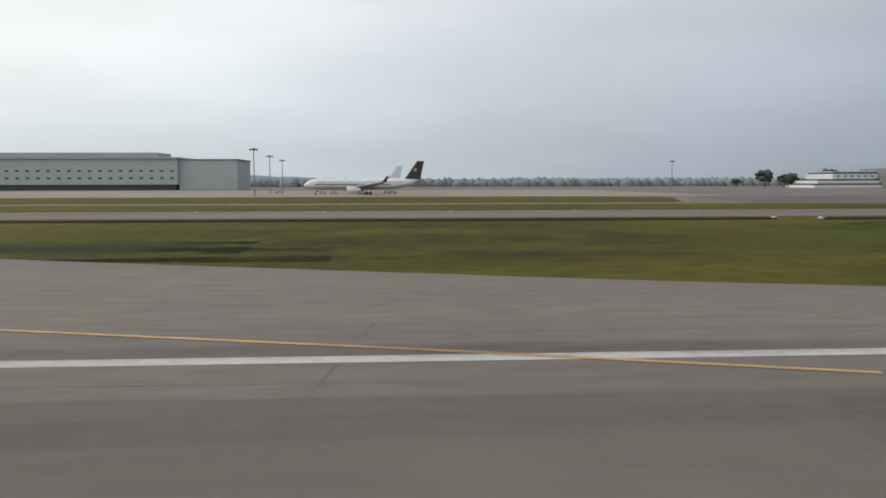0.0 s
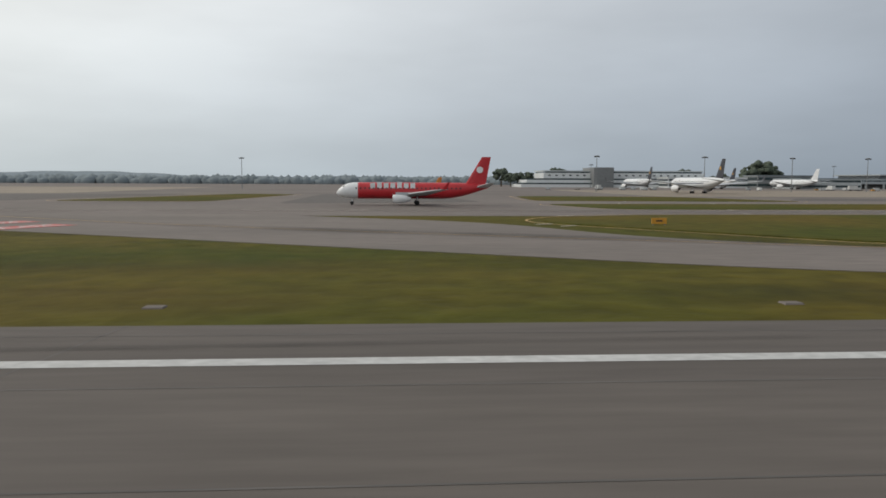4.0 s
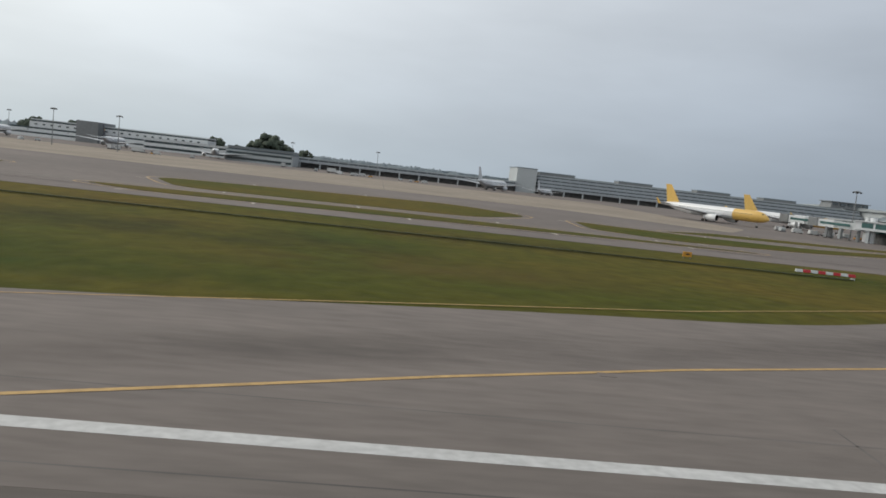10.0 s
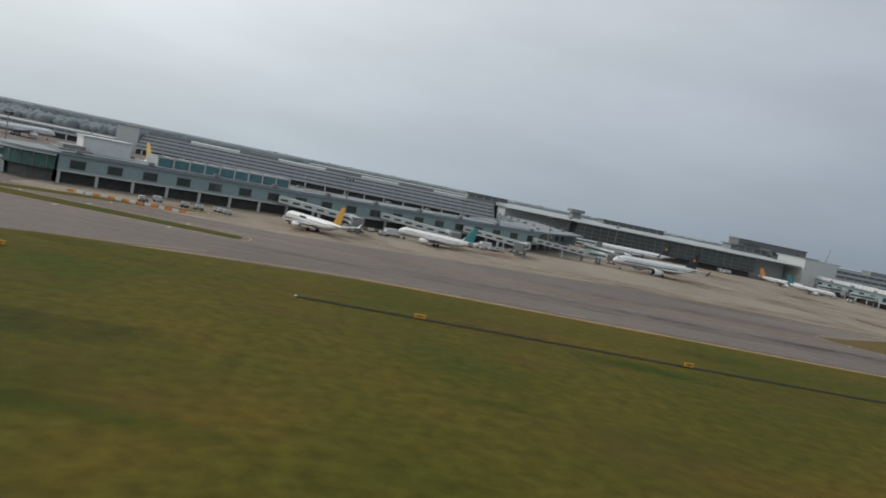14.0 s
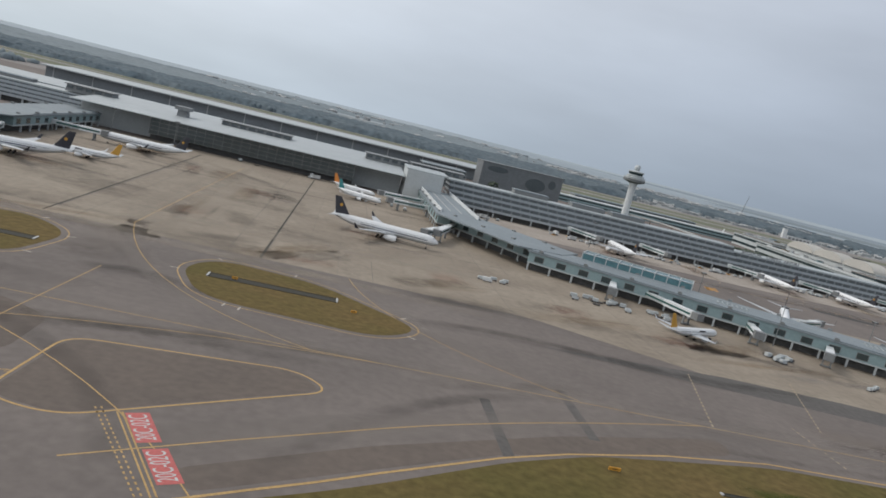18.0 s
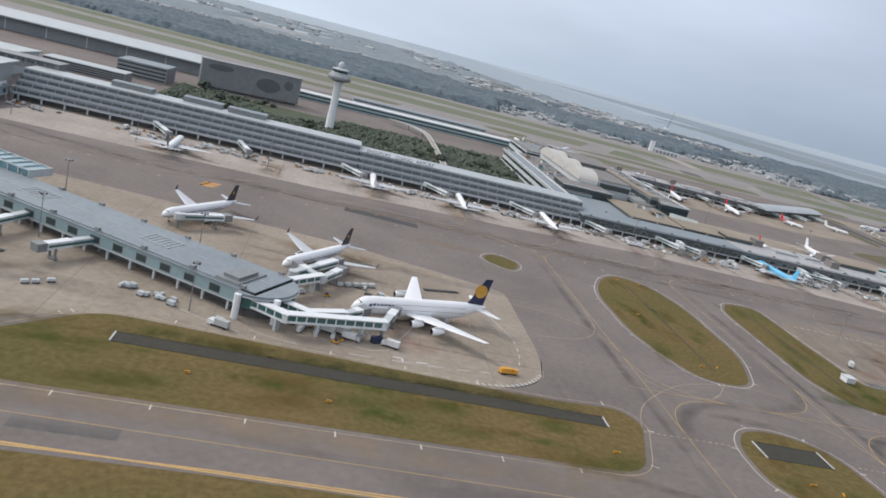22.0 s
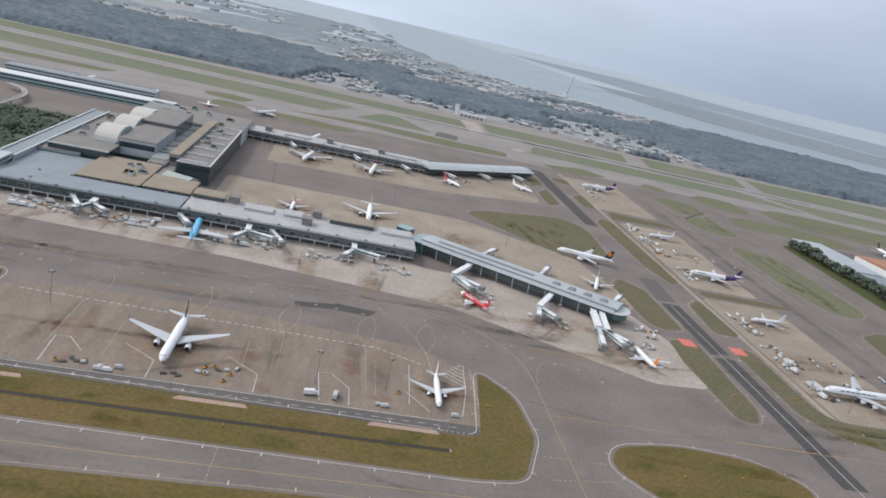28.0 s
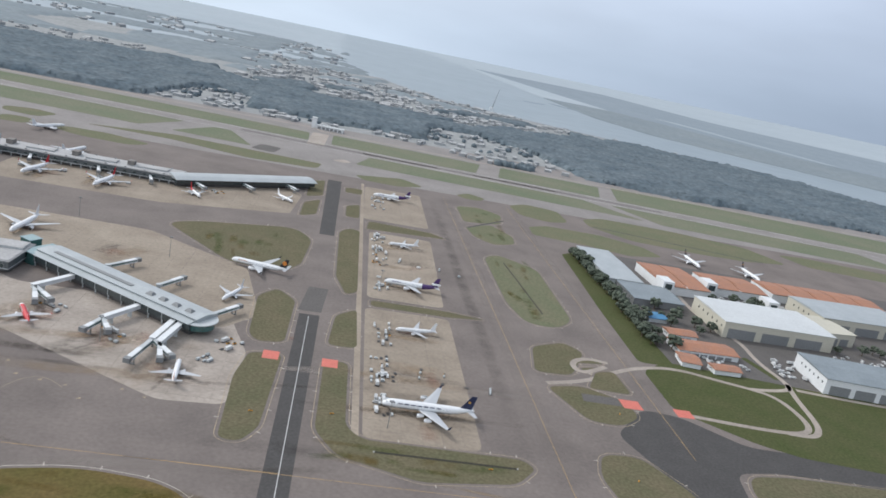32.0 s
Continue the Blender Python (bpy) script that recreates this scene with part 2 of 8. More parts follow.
# wall of the far terminal: its blue-grey stands for the haze before it
HAZEWALL = mat("slate_cladding", (0.19, 0.215, 0.235), 0.5, 0.1, var=0.12, s1=0.05, s2=0.5)
FAINT = mat("worn_marking", (0.40, 0.315, 0.20), 0.8, var=0.3, s1=0.06, s2=0.6, col2=(0.27, 0.22, 0.16))
CHARCOAL = mat("charcoal_paint", (0.034, 0.035, 0.046), 0.4, var=0.08)
NAVY = mat("navy_paint", (0.018, 0.026, 0.07), 0.4, var=0.08)
RED = mat("red_paint", (0.50, 0.022, 0.030), 0.4, var=0.06)
GOLD = mat("gold_paint", (0.55, 0.30, 0.05), 0.4, var=0.06)
ORANGE = mat("orange_paint", (0.62, 0.22, 0.04), 0.4, var=0.06)
SCOOTY = mat("yellow_paint", (0.66, 0.42, 0.11), 0.4, var=0.06)
SKYBLUE = mat("light_blue_paint", (0.12, 0.42, 0.66), 0.4, var=0.06)
TEALP = mat("teal_paint", (0.03, 0.20, 0.22), 0.4, var=0.06)
PURPLE = mat("purple_paint", (0.06, 0.025, 0.12), 0.4, var=0.06)
DISC = mat("blue_disc", (0.06, 0.15, 0.34), 0.4, var=0.06)
PALEBLUE = mat("pale_blue_paint", (0.30, 0.44, 0.58), 0.4, var=0.06)
BLACK = mat("black_paint", (0.02, 0.02, 0.022), 0.5)
SIGNY = mat("sign_yellow", (0.60, 0.29, 0.03), 0.6)


def soft(name, col, most, scale=0.12, rough=0.9):
    """Worn-in dirt on paving: fades out towards the edges of its strip, broken up by grain."""
    m = bpy.data.materials.new(name)
    m.use_nodes = True
    nt = m.node_tree
    b = nt.nodes["Principled BSDF"]
    b.inputs["Base Color"].default_value, b.inputs["Roughness"].default_value = (*col, 1), rough
    b.inputs["Specular IOR Level"].default_value = 0.2
    uv = nt.nodes.new("ShaderNodeTexCoord")
    sp = nt.nodes.new("ShaderNodeSeparateXYZ")
    nt.links.new(uv.outputs["UV"], sp.inputs[0])

    def op(kind, a, b_=None):
        n = nt.nodes.new("ShaderNodeMath")
        n.operation = kind
        for i, v in enumerate((a, b_)):
            if v is None:
                continue
            if isinstance(v, (int, float)):
                n.inputs[i].default_value = v
            else:
                nt.links.new(v, n.inputs[i])
        return n.outputs[0]

    def hump(sock):
        return op("SUBTRACT", 1.0, op("POWER", op("ABSOLUTE", op("SUBTRACT", op("MULTIPLY", sock, 2.0), 1.0)), 2.0))

    ns = nt.nodes.new("ShaderNodeTexNoise")
    ns.inputs["Scale"].default_value, ns.inputs["Detail"].default_value, ns.inputs["Roughness"].default_value = scale, 5, 0.65
    nt.links.new(uv.outputs["Object"], ns.inputs["Vector"])
    gr = nt.nodes.new("ShaderNodeMapRange")
    gr.inputs["From Min"].default_value, gr.inputs["From Max"].default_value = 0.32, 0.68
    nt.links.new(ns.outputs[0], gr.inputs["Value"])
    a = op("MULTIPLY", op("MULTIPLY", hump(sp.outputs["X"]), hump(sp.outputs["Y"])), op("MULTIPLY", gr.outputs[0], most))
    tr = nt.nodes.new("ShaderNodeBsdfTransparent")
    mx = nt.nodes.new("ShaderNodeMixShader")
    nt.links.new(a, mx.inputs[0])
    nt.links.new(tr.outputs[0], mx.inputs[1])
    nt.links.new(b.outputs[0], mx.inputs[2])
    nt.links.new(mx.outputs[0], nt.nodes["Material Output"].inputs[0])
    return m


OIL = soft("oil_stain", (0.100, 0.086, 0.074), 0.36)
RUST = soft("rust_stain", (0.33, 0.17, 0.12), 0.42)
WORN = soft("worn_pale_track", (0.30, 0.265, 0.24), 0.6, 0.05)
RUBBER = soft("rubber_track", (0.075, 0.068, 0.064), 0.38, 0.05)
BROWNCON = mat("brown_stand_concrete", (0.238, 0.192, 0.150), 0.9, var=0.16, s1=0.05, s2=0.4, col2=(0.178, 0.146, 0.120), rnd=0.05, spec=0.3, stretch=(2.2, 0.5, 1))
LANE = soft("pale_swept_lane", (0.40, 0.345, 0.285), 0.55, 0.05)
DUST = soft("tan_dust", (0.33, 0.25, 0.17), 0.6, 0.06)
JOINT = mat("joint_filler", (0.165, 0.143, 0.122), 0.9, var=0.15, s1=0.05, s2=0.5)
SMOKE = mat("smoked_glazing", (0.058, 0.074, 0.078), 0.15, 0.0, var=0.2, s1=0.1, s2=0.5, spec=0.7)
# woods further off, with more haze put into the base colour
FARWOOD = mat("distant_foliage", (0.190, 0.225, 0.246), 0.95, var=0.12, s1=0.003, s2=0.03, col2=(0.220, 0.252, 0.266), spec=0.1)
UNDER = mat("undergrowth", (0.074, 0.090, 0.058), 0.95, var=0.25, s1=0.05, s2=0.5, col2=(0.100, 0.110, 0.078), spec=0.1)
ISLAND = mat("dry_grass", (0.099, 0.088, 0.030), 0.95, var=0.2, s1=0.014, s2=0.4, col2=(0.146, 0.102, 0.044), bump=0.4, spec=0.1)
# grass of the further islands, paled and muted in colour to carry haze
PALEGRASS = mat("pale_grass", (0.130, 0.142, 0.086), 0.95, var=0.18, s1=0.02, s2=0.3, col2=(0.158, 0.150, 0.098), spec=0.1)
HAZED = mat("faded_grass", (0.108, 0.106, 0.062), 0.95, var=0.2, s1=0.03, s2=0.4, col2=(0.138, 0.120, 0.076), bump=0.3, spec=0.1)
TINTED = mat("tinted_glazing", (0.105, 0.122, 0.132), 0.2, 0.0, var=0.15, s1=0.1, s2=0.5, spec=0.6)
# shores, then distant land: two steps of haze put into the base colours
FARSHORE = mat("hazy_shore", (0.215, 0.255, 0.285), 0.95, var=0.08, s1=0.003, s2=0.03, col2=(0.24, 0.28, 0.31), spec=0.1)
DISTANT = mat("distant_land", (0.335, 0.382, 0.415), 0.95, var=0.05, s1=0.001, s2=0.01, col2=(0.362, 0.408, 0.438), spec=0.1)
TOWNROOF = mat("town_roof", (0.430, 0.440, 0.445), 0.7, var=0.25, s1=0.012, s2=0.2, col2=(0.29, 0.292, 0.290))
BAND = mat("pale_band", (0.37, 0.40, 0.425), 0.7, var=0.08, s1=0.05, s2=0.6)
FELT = mat("roof_felt", (0.165, 0.156, 0.148), 0.85, var=0.15, s1=0.05, s2=0.4, col2=(0.205, 0.190, 0.176))
DECK = mat("pale_roof_deck", (0.385, 0.385, 0.385), 0.75, var=0.12, s1=0.06, s2=0.5, col2=(0.320, 0.320, 0.318))
PAVILION = mat("pale_green_roof", (0.33, 0.37, 0.345), 0.7, var=0.1, s1=0.1, s2=0.6)
DAMP = soft("damp_grass", (0.034, 0.040, 0.016), 0.5, 0.09)
DRY = soft("parched_grass", (0.150, 0.104, 0.026), 0.5, 0.09)
LUSH = soft("lush_grass", (0.050, 0.088, 0.008), 0.5, 0.09)
VEHICLE = mat("vehicle_white", (0.54, 0.55, 0.55), 0.45, var=0.06, s1=0.3, s2=1.0, rnd=0.25)
LETTER = mat("letter_grey", (0.16, 0.17, 0.18), 0.6, var=0.06)

# ---- building blocks ----
def mesh_ob(name, verts, faces, material, parent=None, label="", mids=None, smooth=False):
    """One mesh object from vertices and faces; material may be a list, chosen per face by mids."""
    me = bpy.data.meshes.new(name)
    me.from_pydata([tuple(v) for v in verts], [], faces)
    for m in material if isinstance(material, (list, tuple)) else [material]:
        me.materials.append(m)
    if mids:
        me.polygons.foreach_set("material_index", mids)
    if smooth:
        me.polygons.foreach_set("use_smooth", [True] * len(me.polygons))
    ob = new(name, me)
    if parent:
        ob.parent = parent
    if label:
        ob["label"] = label
    return ob


def thing(name, label, category, group="", kind="", m=None):
    ob = new(name)
    ob.empty_display_size = 0.5
    if m is not None:
        ob.matrix_world = m
    return tagged(ob, label, category, group, kind)


class Geo:
    """Collects solids into one mesh."""

    def __init__(self):
        self.v, self.f, self.m = [], [], []

    def add(self, verts, faces, mid=0):
        k = len(self.v)
        self.v += [tuple(v) for v in verts]
        self.f += [tuple(i + k for i in f) for f in faces]
        self.m += [mid] * len(faces)
        return self

    def box(self, x0, x1, y0, y1, z0, z1, mid=0, taper=0.0):
        a = taper
        v = [(x0, y0, z0), (x1, y0, z0), (x1, y1, z0), (x0, y1, z0), (x0 + a, y0 + a, z1), (x1 - a, y0 + a, z1), (x1 - a, y1 - a, z1), (x0 + a, y1 - a, z1)]
        return self.add(v, [(3, 2, 1, 0), (4, 5, 6, 7), (0, 1, 5, 4), (1, 2, 6, 5), (2, 3, 7, 6), (3, 0, 4, 7)], mid)

    def prism(self, pts, z0, z1, mid=0):
        n = len(pts)
        v = [(x, y, z0) for x, y in pts] + [(x, y, z1) for x, y in pts]
        f = [tuple(range(n))[::-1], tuple(range(n, 2 * n))] + [(i, (i + 1) % n, n + (i + 1) % n, n + i) for i in range(n)]
        return self.add(v, f, mid)

    def extrude(self, profile, x0, x1, mid=0):
        """A profile in (y, z) drawn along x."""
        n = len(profile)
        v = [(x0, y, z) for y, z in profile] + [(x1, y, z) for y, z in profile]
        f = [tuple(range(n)), tuple(range(n, 2 * n))[::-1]] + [(i, n + i, n + (i + 1) % n, (i + 1) % n) for i in range(n)]
        return self.add(v, f, mid)

    def rod(self, a, b, r0, r1=None, n=8, mid=0):
        a, b = Vector(a), Vector(b)
        r1 = r0 if r1 is None else r1
        q = (b - a).to_track_quat("Z", "Y").to_matrix()
        ring = [Vector((math.cos(2 * math.pi * i / n), math.sin(2 * math.pi * i / n), 0)) for i in range(n)]
        v = [a + q @ (c * r0) for c in ring] + [b + q @ (c * r1) for c in ring]
        f = [tuple(range(n))[::-1], tuple(range(n, 2 * n))] + [(i, (i + 1) % n, n + (i + 1) % n, n + i) for i in range(n)]
        return self.add(v, f, mid)

    def lathe(self, prof, axis="X", n=14, at=(0, 0, 0), mid=0):
        """prof: (place along the axis, radius, sideways z shift)."""
        v, f = [], []
        for p in prof:
            u, r = p[0], p[1]
            dz = p[2] if len(p) > 2 else 0
            for i in range(n):
                a = 2 * math.pi * i / n
                c, s = math.cos(a) * r, math.sin(a) * r
                v.append((at[0] + u, at[1] + c, at[2] + s + dz) if axis == "X" else (at[0] + c, at[1] + s, at[2] + u))
        for k in range(len(prof) - 1):
            for i in range(n):
                j = (i + 1) % n
                q = (k * n + i, k * n + j, (k + 1) * n + j, (k + 1) * n + i)
                f.append(q[::-1] if axis == "X" else q)
        return self.add(v, f, mid)

    def make(self, name, material, parent=None, label="", smooth=False):
        return mesh_ob(name, self.v, self.f, material, parent, label, self.m if isinstance(material, (list, tuple)) else None, smooth)


def rounded(pts, r, steps=6):
    """A closed outline with its corners rounded off."""
    out = []
    n = len(pts)
    for i in range(n):
        p, a, b = Vector(pts[i]), Vector(pts[i - 1]), Vector(pts[(i + 1) % n])
        ri = r[i] if isinstance(r, (list, tuple)) else r
        da, db = (a - p), (b - p)
        k = min(ri, da.length * 0.48, db.length * 0.48)
        p0, p1 = p + da.normalized() * k, p + db.normalized() * k
        for s in range(steps + 1):
            t = s / steps
            q = p0.lerp(p, t).lerp(p.lerp(p1, t), t)
            out.append((q.x, q.y))
    return out


def area_sign(pts):
    return sum(a[0] * b[1] - b[0] * a[1] for a, b in zip(pts, pts[1:] + pts[:1]))


def outset(pts, d):
    s = 1 if area_sign(pts) > 0 else -1
    n = len(pts)
    out = []
    for i in range(n):
        a, b = Vector(pts[i - 1]), Vector(pts[(i + 1) % n])
        t = (b - a)
        t = t.normalized() if t.length > 1e-6 else Vector((1, 0))
        out.append((pts[i][0] + t.y * d * s, pts[i][1] - t.x * d * s))
    return out


def stripe(path, w, closed=False):
    """A flat band along a path: vertices and faces at z = 0."""
    n = len(path)
    v, f = [], []
    for i in range(n):
        a = Vector(path[i - 1] if (i or closed) else path[i])
        b = Vector(path[(i + 1) % n] if (i < n - 1 or closed) else path[i])
        t = (b - a).normalized() if (b - a).length > 1e-6 else Vector((1, 0))
        p = Vector(path[i])
        v += [(p.x + t.y * w / 2, p.y - t.x * w / 2), (p.x - t.y * w / 2, p.y + t.x * w / 2)]
    for i in range(n if closed else n - 1):
        j = (i + 1) % n
        f.append((2 * i, 2 * j, 2 * j + 1, 2 * i + 1))
    return v, f


def slab(name, pts, z, material, parent=None, thick=0.06):
    pts = pts if area_sign(pts) > 0 else pts[::-1]
    return Geo().prism(pts, z - thick, z).make(name, material, parent)


def paint(name, paths, w, z, material, parent=None, closed=False):
    g = Geo()
    if material is YELLOW and min(p[0][0] for p in paths) > 1560:
        material = FAINT
    for p in paths:
        v, f = stripe(p, w, closed)
        g.add([(x, y, z) for x, y in v], f)
    return g.make(name, material, parent)


def dashed(a, b, on, off):
    a, b = Vector(a), Vector(b)
    d = (b - a).length
    t, out = 0.0, []
    while t < d:
        out.append([tuple(a.lerp(b, t / d)), tuple(a.lerp(b, min(1, (t + on) / d)))])
        t += on + off
    return out


def bend(a, b, c, n=12):
    """A smooth curve from a to c, pulled towards b."""
    a, b, c = Vector(a), Vector(b), Vector(c)
    return [tuple(a.lerp(b, i / n).lerp(b.lerp(c, i / n), i / n)) for i in range(n + 1)]


def lettering(name, text, size, m, material, parent=None, depth=0.02):
    cu = bpy.data.curves.new(name, "FONT")
    cu.body, cu.size, cu.extrude, cu.align_x, cu.align_y = text, size, depth, "CENTER", "CENTER"
    ob = new(name, cu)
    dg = bpy.context.evaluated_depsgraph_get()
    me = bpy.data.meshes.new_from_object(ob.evaluated_get(dg))
    bpy.data.objects.remove(ob)
    me.materials.clear()
    me.materials.append(material)
    o = new(name, me)
    o.matrix_world = m
    if parent:
        o.parent = parent
    return o

# ---- ground and pavements ----
ground = Geo().prism([(-11000, -6000), (15000, -6000), (15000, 13000), (-11000, 13000)], -3.0, 0.0).make("ground", GRASS)
tagged(ground, "wide flat airfield grass, olive green mottled with brown", "grass", kind="structure")


def structure(ob, label, category):
    return tagged(ob, label, category, kind="structure")


runway = structure(slab("runway", [(-2200, -36), (4700, -36), (4700, 31.0), (-2200, 31.0)], 0.05, RUNWAY), "grey asphalt runway with a white edge line", "runway")
paint("edge_line", [[(-2200, 24.5), (4700, 24.5)]], 0.95, 0.062, WHITE_PAINT, runway)
paint("centre_line", dashed((-2200, -5), (4700, -5), 30, 20), 0.9, 0.062, WHITE_PAINT, runway)
paint("tyre_mark", [[(-900, -6 + k * 1.7), (1500, -6 + k * 1.7)] for k in (-3, -1, 2, 4)], 1.3, 0.056, SOOT, runway)
g = Geo()
rng = random.Random(4)
for k in range(60):
    x, y, n = rng.uniform(-150, 1500), rng.uniform(-2, 22), rng.uniform(12, 60)
    v, f = stripe([(x, y), (x + n, y + rng.uniform(-0.6, 0.6))], rng.uniform(0.15, 0.5))
    g.add([(a, b, 0.057 + 0.00002 * k) for a, b in v], f)
g.make("rubber_streak", SOOT, runway)
rng = random.Random(14)
for k in range(16):
    x0 = -120 + 100 * k + rng.uniform(0, 40)
    y0 = rng.choice((-16, -8, 2, 9))
    w_ = rng.uniform(26, 80)
    h_ = rng.uniform(7, 15)
    slab("runway_patch", [(x0, y0), (x0 + w_, y0), (x0 + w_ + 3, y0 + h_), (x0 + 3, y0 + h_)], 0.0535, (AGED, FRESH)[k % 2], runway, 0.003)
paint("seam", [[(x, -30), (x + 8, 31)] for x in range(-150, 1500, 47)] + [[(-300, y), (1500, y)] for y in (6.5, 14.2, 21.5, 28.9)], 0.10, 0.0585, SOOT, runway)
paint("shoulder_line", [[(40, 35.6), (52, 33.8), (72, 30.8), (87, 29), (125, 26.6)]], 0.2, 0.062, YELLOW, runway)
paint("shoulder_line", [[(495, 31 + d), (547, 26.7 + d), (560, 26 + d)] for d in (0, 0.45)] + [[(622, 25.8 + d), (640, 26 + d), (655, 28.4)] for d in (0, 0.45)], 0.16, 0.062, YELLOW, runway)
apron = structure(slab("taxiway", [(-2200, 128), (4700, 128), (4700, 1330), (-2200, 1330)], 0.05, ASPHALT), "worn grey asphalt taxiways and aprons", "taxiway")
for k, pts in enumerate((
    [(-330, 20), (110, 20), (110, 30), (91, 30.4), (72, 32.8), (50, 35.6), (20, 42), (-31, 60), (-120, 96), (-200, 135), (-480, 135), (-420, 90)],
    [(455, 20), (405, 33), (324, 47), (247, 90), (200, 116), (150, 135), (265, 135), (306, 108), (320, 76), (350, 60), (470, 34)],
    [(630, 20), (652, 31), (696, 35), (722, 40), (757, 44), (783, 52), (813, 59), (828, 67), (849, 77), (866, 94), (876, 107), (878, 117), (868, 129), (860, 136), (1010, 142), (962, 109), (915, 78), (895, 72), (858, 49), (842, 40), (834, 35.5), (831.5, 33.6), (838, 33.0), (852, 33.8), (900, 35.0), (940, 36.8), (1500, 36.8), (1500, 20)],
    [(1388, 150), (1388, 110), (1404, 62), (1486, 60), (1502, 126), (1470, 150)],
    [(1290, 20), (1320, 60), (1375, 140), (1440, 140), (1400, 90), (1390, 20)],
    [(1560, 20), (1510, 60), (1470, 110), (1440, 140), (1500, 150), (1520, 120), (1560, 80), (1640, 20)],
)):
    structure(slab("exit_taxiway", rounded(pts, 14), 0.0540 + 0.0008 * k, EXITWAY if pts[0][0] < 1200 else ASPHALT), "grey asphalt taxiway leading off the runway", "taxiway")
exit_lines = [
    bend((-300, 92), (-60, 45), (15, 21.6)), bend((225, 128), (300, 66), (500, 14)), [(735, 19), (765, 26.9), (772, 30), (781.4, 34.2), (794.7, 39.6), (812, 45.5), (829, 53), (849, 62.5), (872, 77.5), (891, 92), (930, 115), (1010, 150)],
]
paint("exit_centre_line", exit_lines, 0.35, 0.075, YELLOW, apron)
paint("exit_edge_line", [[(640, 28), (679, 29.3), (696, 33.2), (721, 38.4), (757, 43.2), (783, 53.2), (804, 61), (834, 76), (866, 92), (874, 106)], *[[(1092, 189.5 + d), (1040, 158 + d), (1012, 140 + d), (963, 107 + d), (935, 90.5 + d), (895, 69 + d), (858, 46.3 + d), (842, 41 + d), (833, 36.6 + d * 0.5), (830.2 - d, 33.6), (831 - d, 30.5 - d), (834, 27.8 - d), (840, 26.7 - d), (870, 26.4 - d)] for d in (0, 0.45)]], 0.2, 0.075, YELLOW, apron)

# concrete stands
STANDS = [
    ([(1250, 310), (1565, 300), (1640, 262), (1720, 262), (1770, 285), (1815, 300), (1715, 372), (1612, 422), (1570, 500), (1562, 650), (1262, 650), (1250, 500)], CONCRETE),
    ([(1010, 262), (1100, 262), (1180, 285), (1260, 318), (1260, 480), (1215, 420), (1100, 366), (1012, 300)], CONCRETE),
    ([(1748, 278), (1915, 274), (1946, 295), (1950, 330), (1950, 410), (1860, 440), (1640, 470), (1620, 430), (1812, 320), (1806, 300)], CONCRETE),
    ([(1580, 580), (1822, 578), (2121, 598), (2300, 585), (2470, 557), (2620, 470), (2666, 474), (2668, 560), (2640, 640), (2460, 640), (2435, 656), (1600, 656)], PALE),
    ([(2166, 462), (2166, 372), (2200, 366), (2470, 362), (2482, 380), (2480, 436), (2440, 470), (2300, 485), (2180, 480)], BROWNCON),
    ([(2762, 453), (2764, 700), (2850, 700), (2848, 454)], CONCRETE), ([(2766, 730), (2770, 985), (2855, 985), (2848, 730)], CONCRETE),
    ([(2762, 1050), (2764, 1270), (2860, 1270), (2858, 1050)], CONCRETE),
    ([(2280, 960), (2280, 1075), (2480, 1066), (2640, 1170), (2668, 1130), (2660, 1010), (2500, 960)], CONCRETE),
    ([(2440, 700), (2640, 600), (2668, 640), (2640, 760), (2520, 840), (2250, 850), (2250, 720)], CONCRETE),
    ([(400, 300), (850, 300), (900, 250), (930, 300), (930, 520), (400, 520)], CONCRETE), ([(-300, 330), (150, 330), (150, 620), (-300, 620)], CONCRETE),
    ([(1600, 660), (1600, 700), (2070, 700), (2070, 660)], CONCRETE),
]
for k, (pts, m) in enumerate(STANDS):
    structure(slab("stand", rounded(pts, 8, 3), 0.066 + 0.0004 * k, m), "buff concrete aircraft stand with stains", "apron")
# darker asphalt strips and dark runway-like taxiway
for pts in ([(2701, 360), (2719, 360), (2721, 660), (2702, 660)], [(2705, 935), (2724, 935), (2724, 1275), (2701, 1275)]):
    structure(slab("dark_taxiway", pts, 0.0785, DARK), "freshly laid black asphalt strip", "taxiway")
structure(slab("dark_taxiway", [(2700, 668), (2722, 668), (2726, 735), (2706, 735)], 0.072, PATCH), "patched dark asphalt strip", "taxiway")
structure(slab("dark_taxiway", rounded([(2966, 505), (3006, 556), (3040, 550), (3083, 512), (3300, 508), (3300, 466), (3090, 476), (3050, 468), (3040, 420), (3000, 420)], 12), 0.072, DARK), "freshly laid black asphalt bend", "taxiway")
paint("white_line", [[(2711, 352), (2711, 655)]], 0.55, 0.085, WHITE_PAINT, apron)
for pts in ([(1640, 268), (1690, 266), (1722, 262), (1722, 243), (1640, 250), (1560, 258)], [(1700, 204), (1735, 205), (1735, 214), (1700, 213)], [(1760, 198), (1790, 199), (1790, 206), (1760, 205)]):
    structure(slab("asphalt_patch", pts, 0.0775, PATCH), "dark rectangular repair in the asphalt", "pavement")
for pts in ([(1853, 525), (1907, 519), (1907, 530), (1854, 537)], [(2382, 525), (2413, 521), (2408, 510), (2384, 512)], [(2352, 517), (2383, 523), (2384, 513), (2353, 508)], [(898, 90), (905, 95), (907, 92), (900, 87)]):
    structure(slab("asphalt_patch", pts, 0.0777, DARK), "black repair in the taxiway asphalt", "pavement")
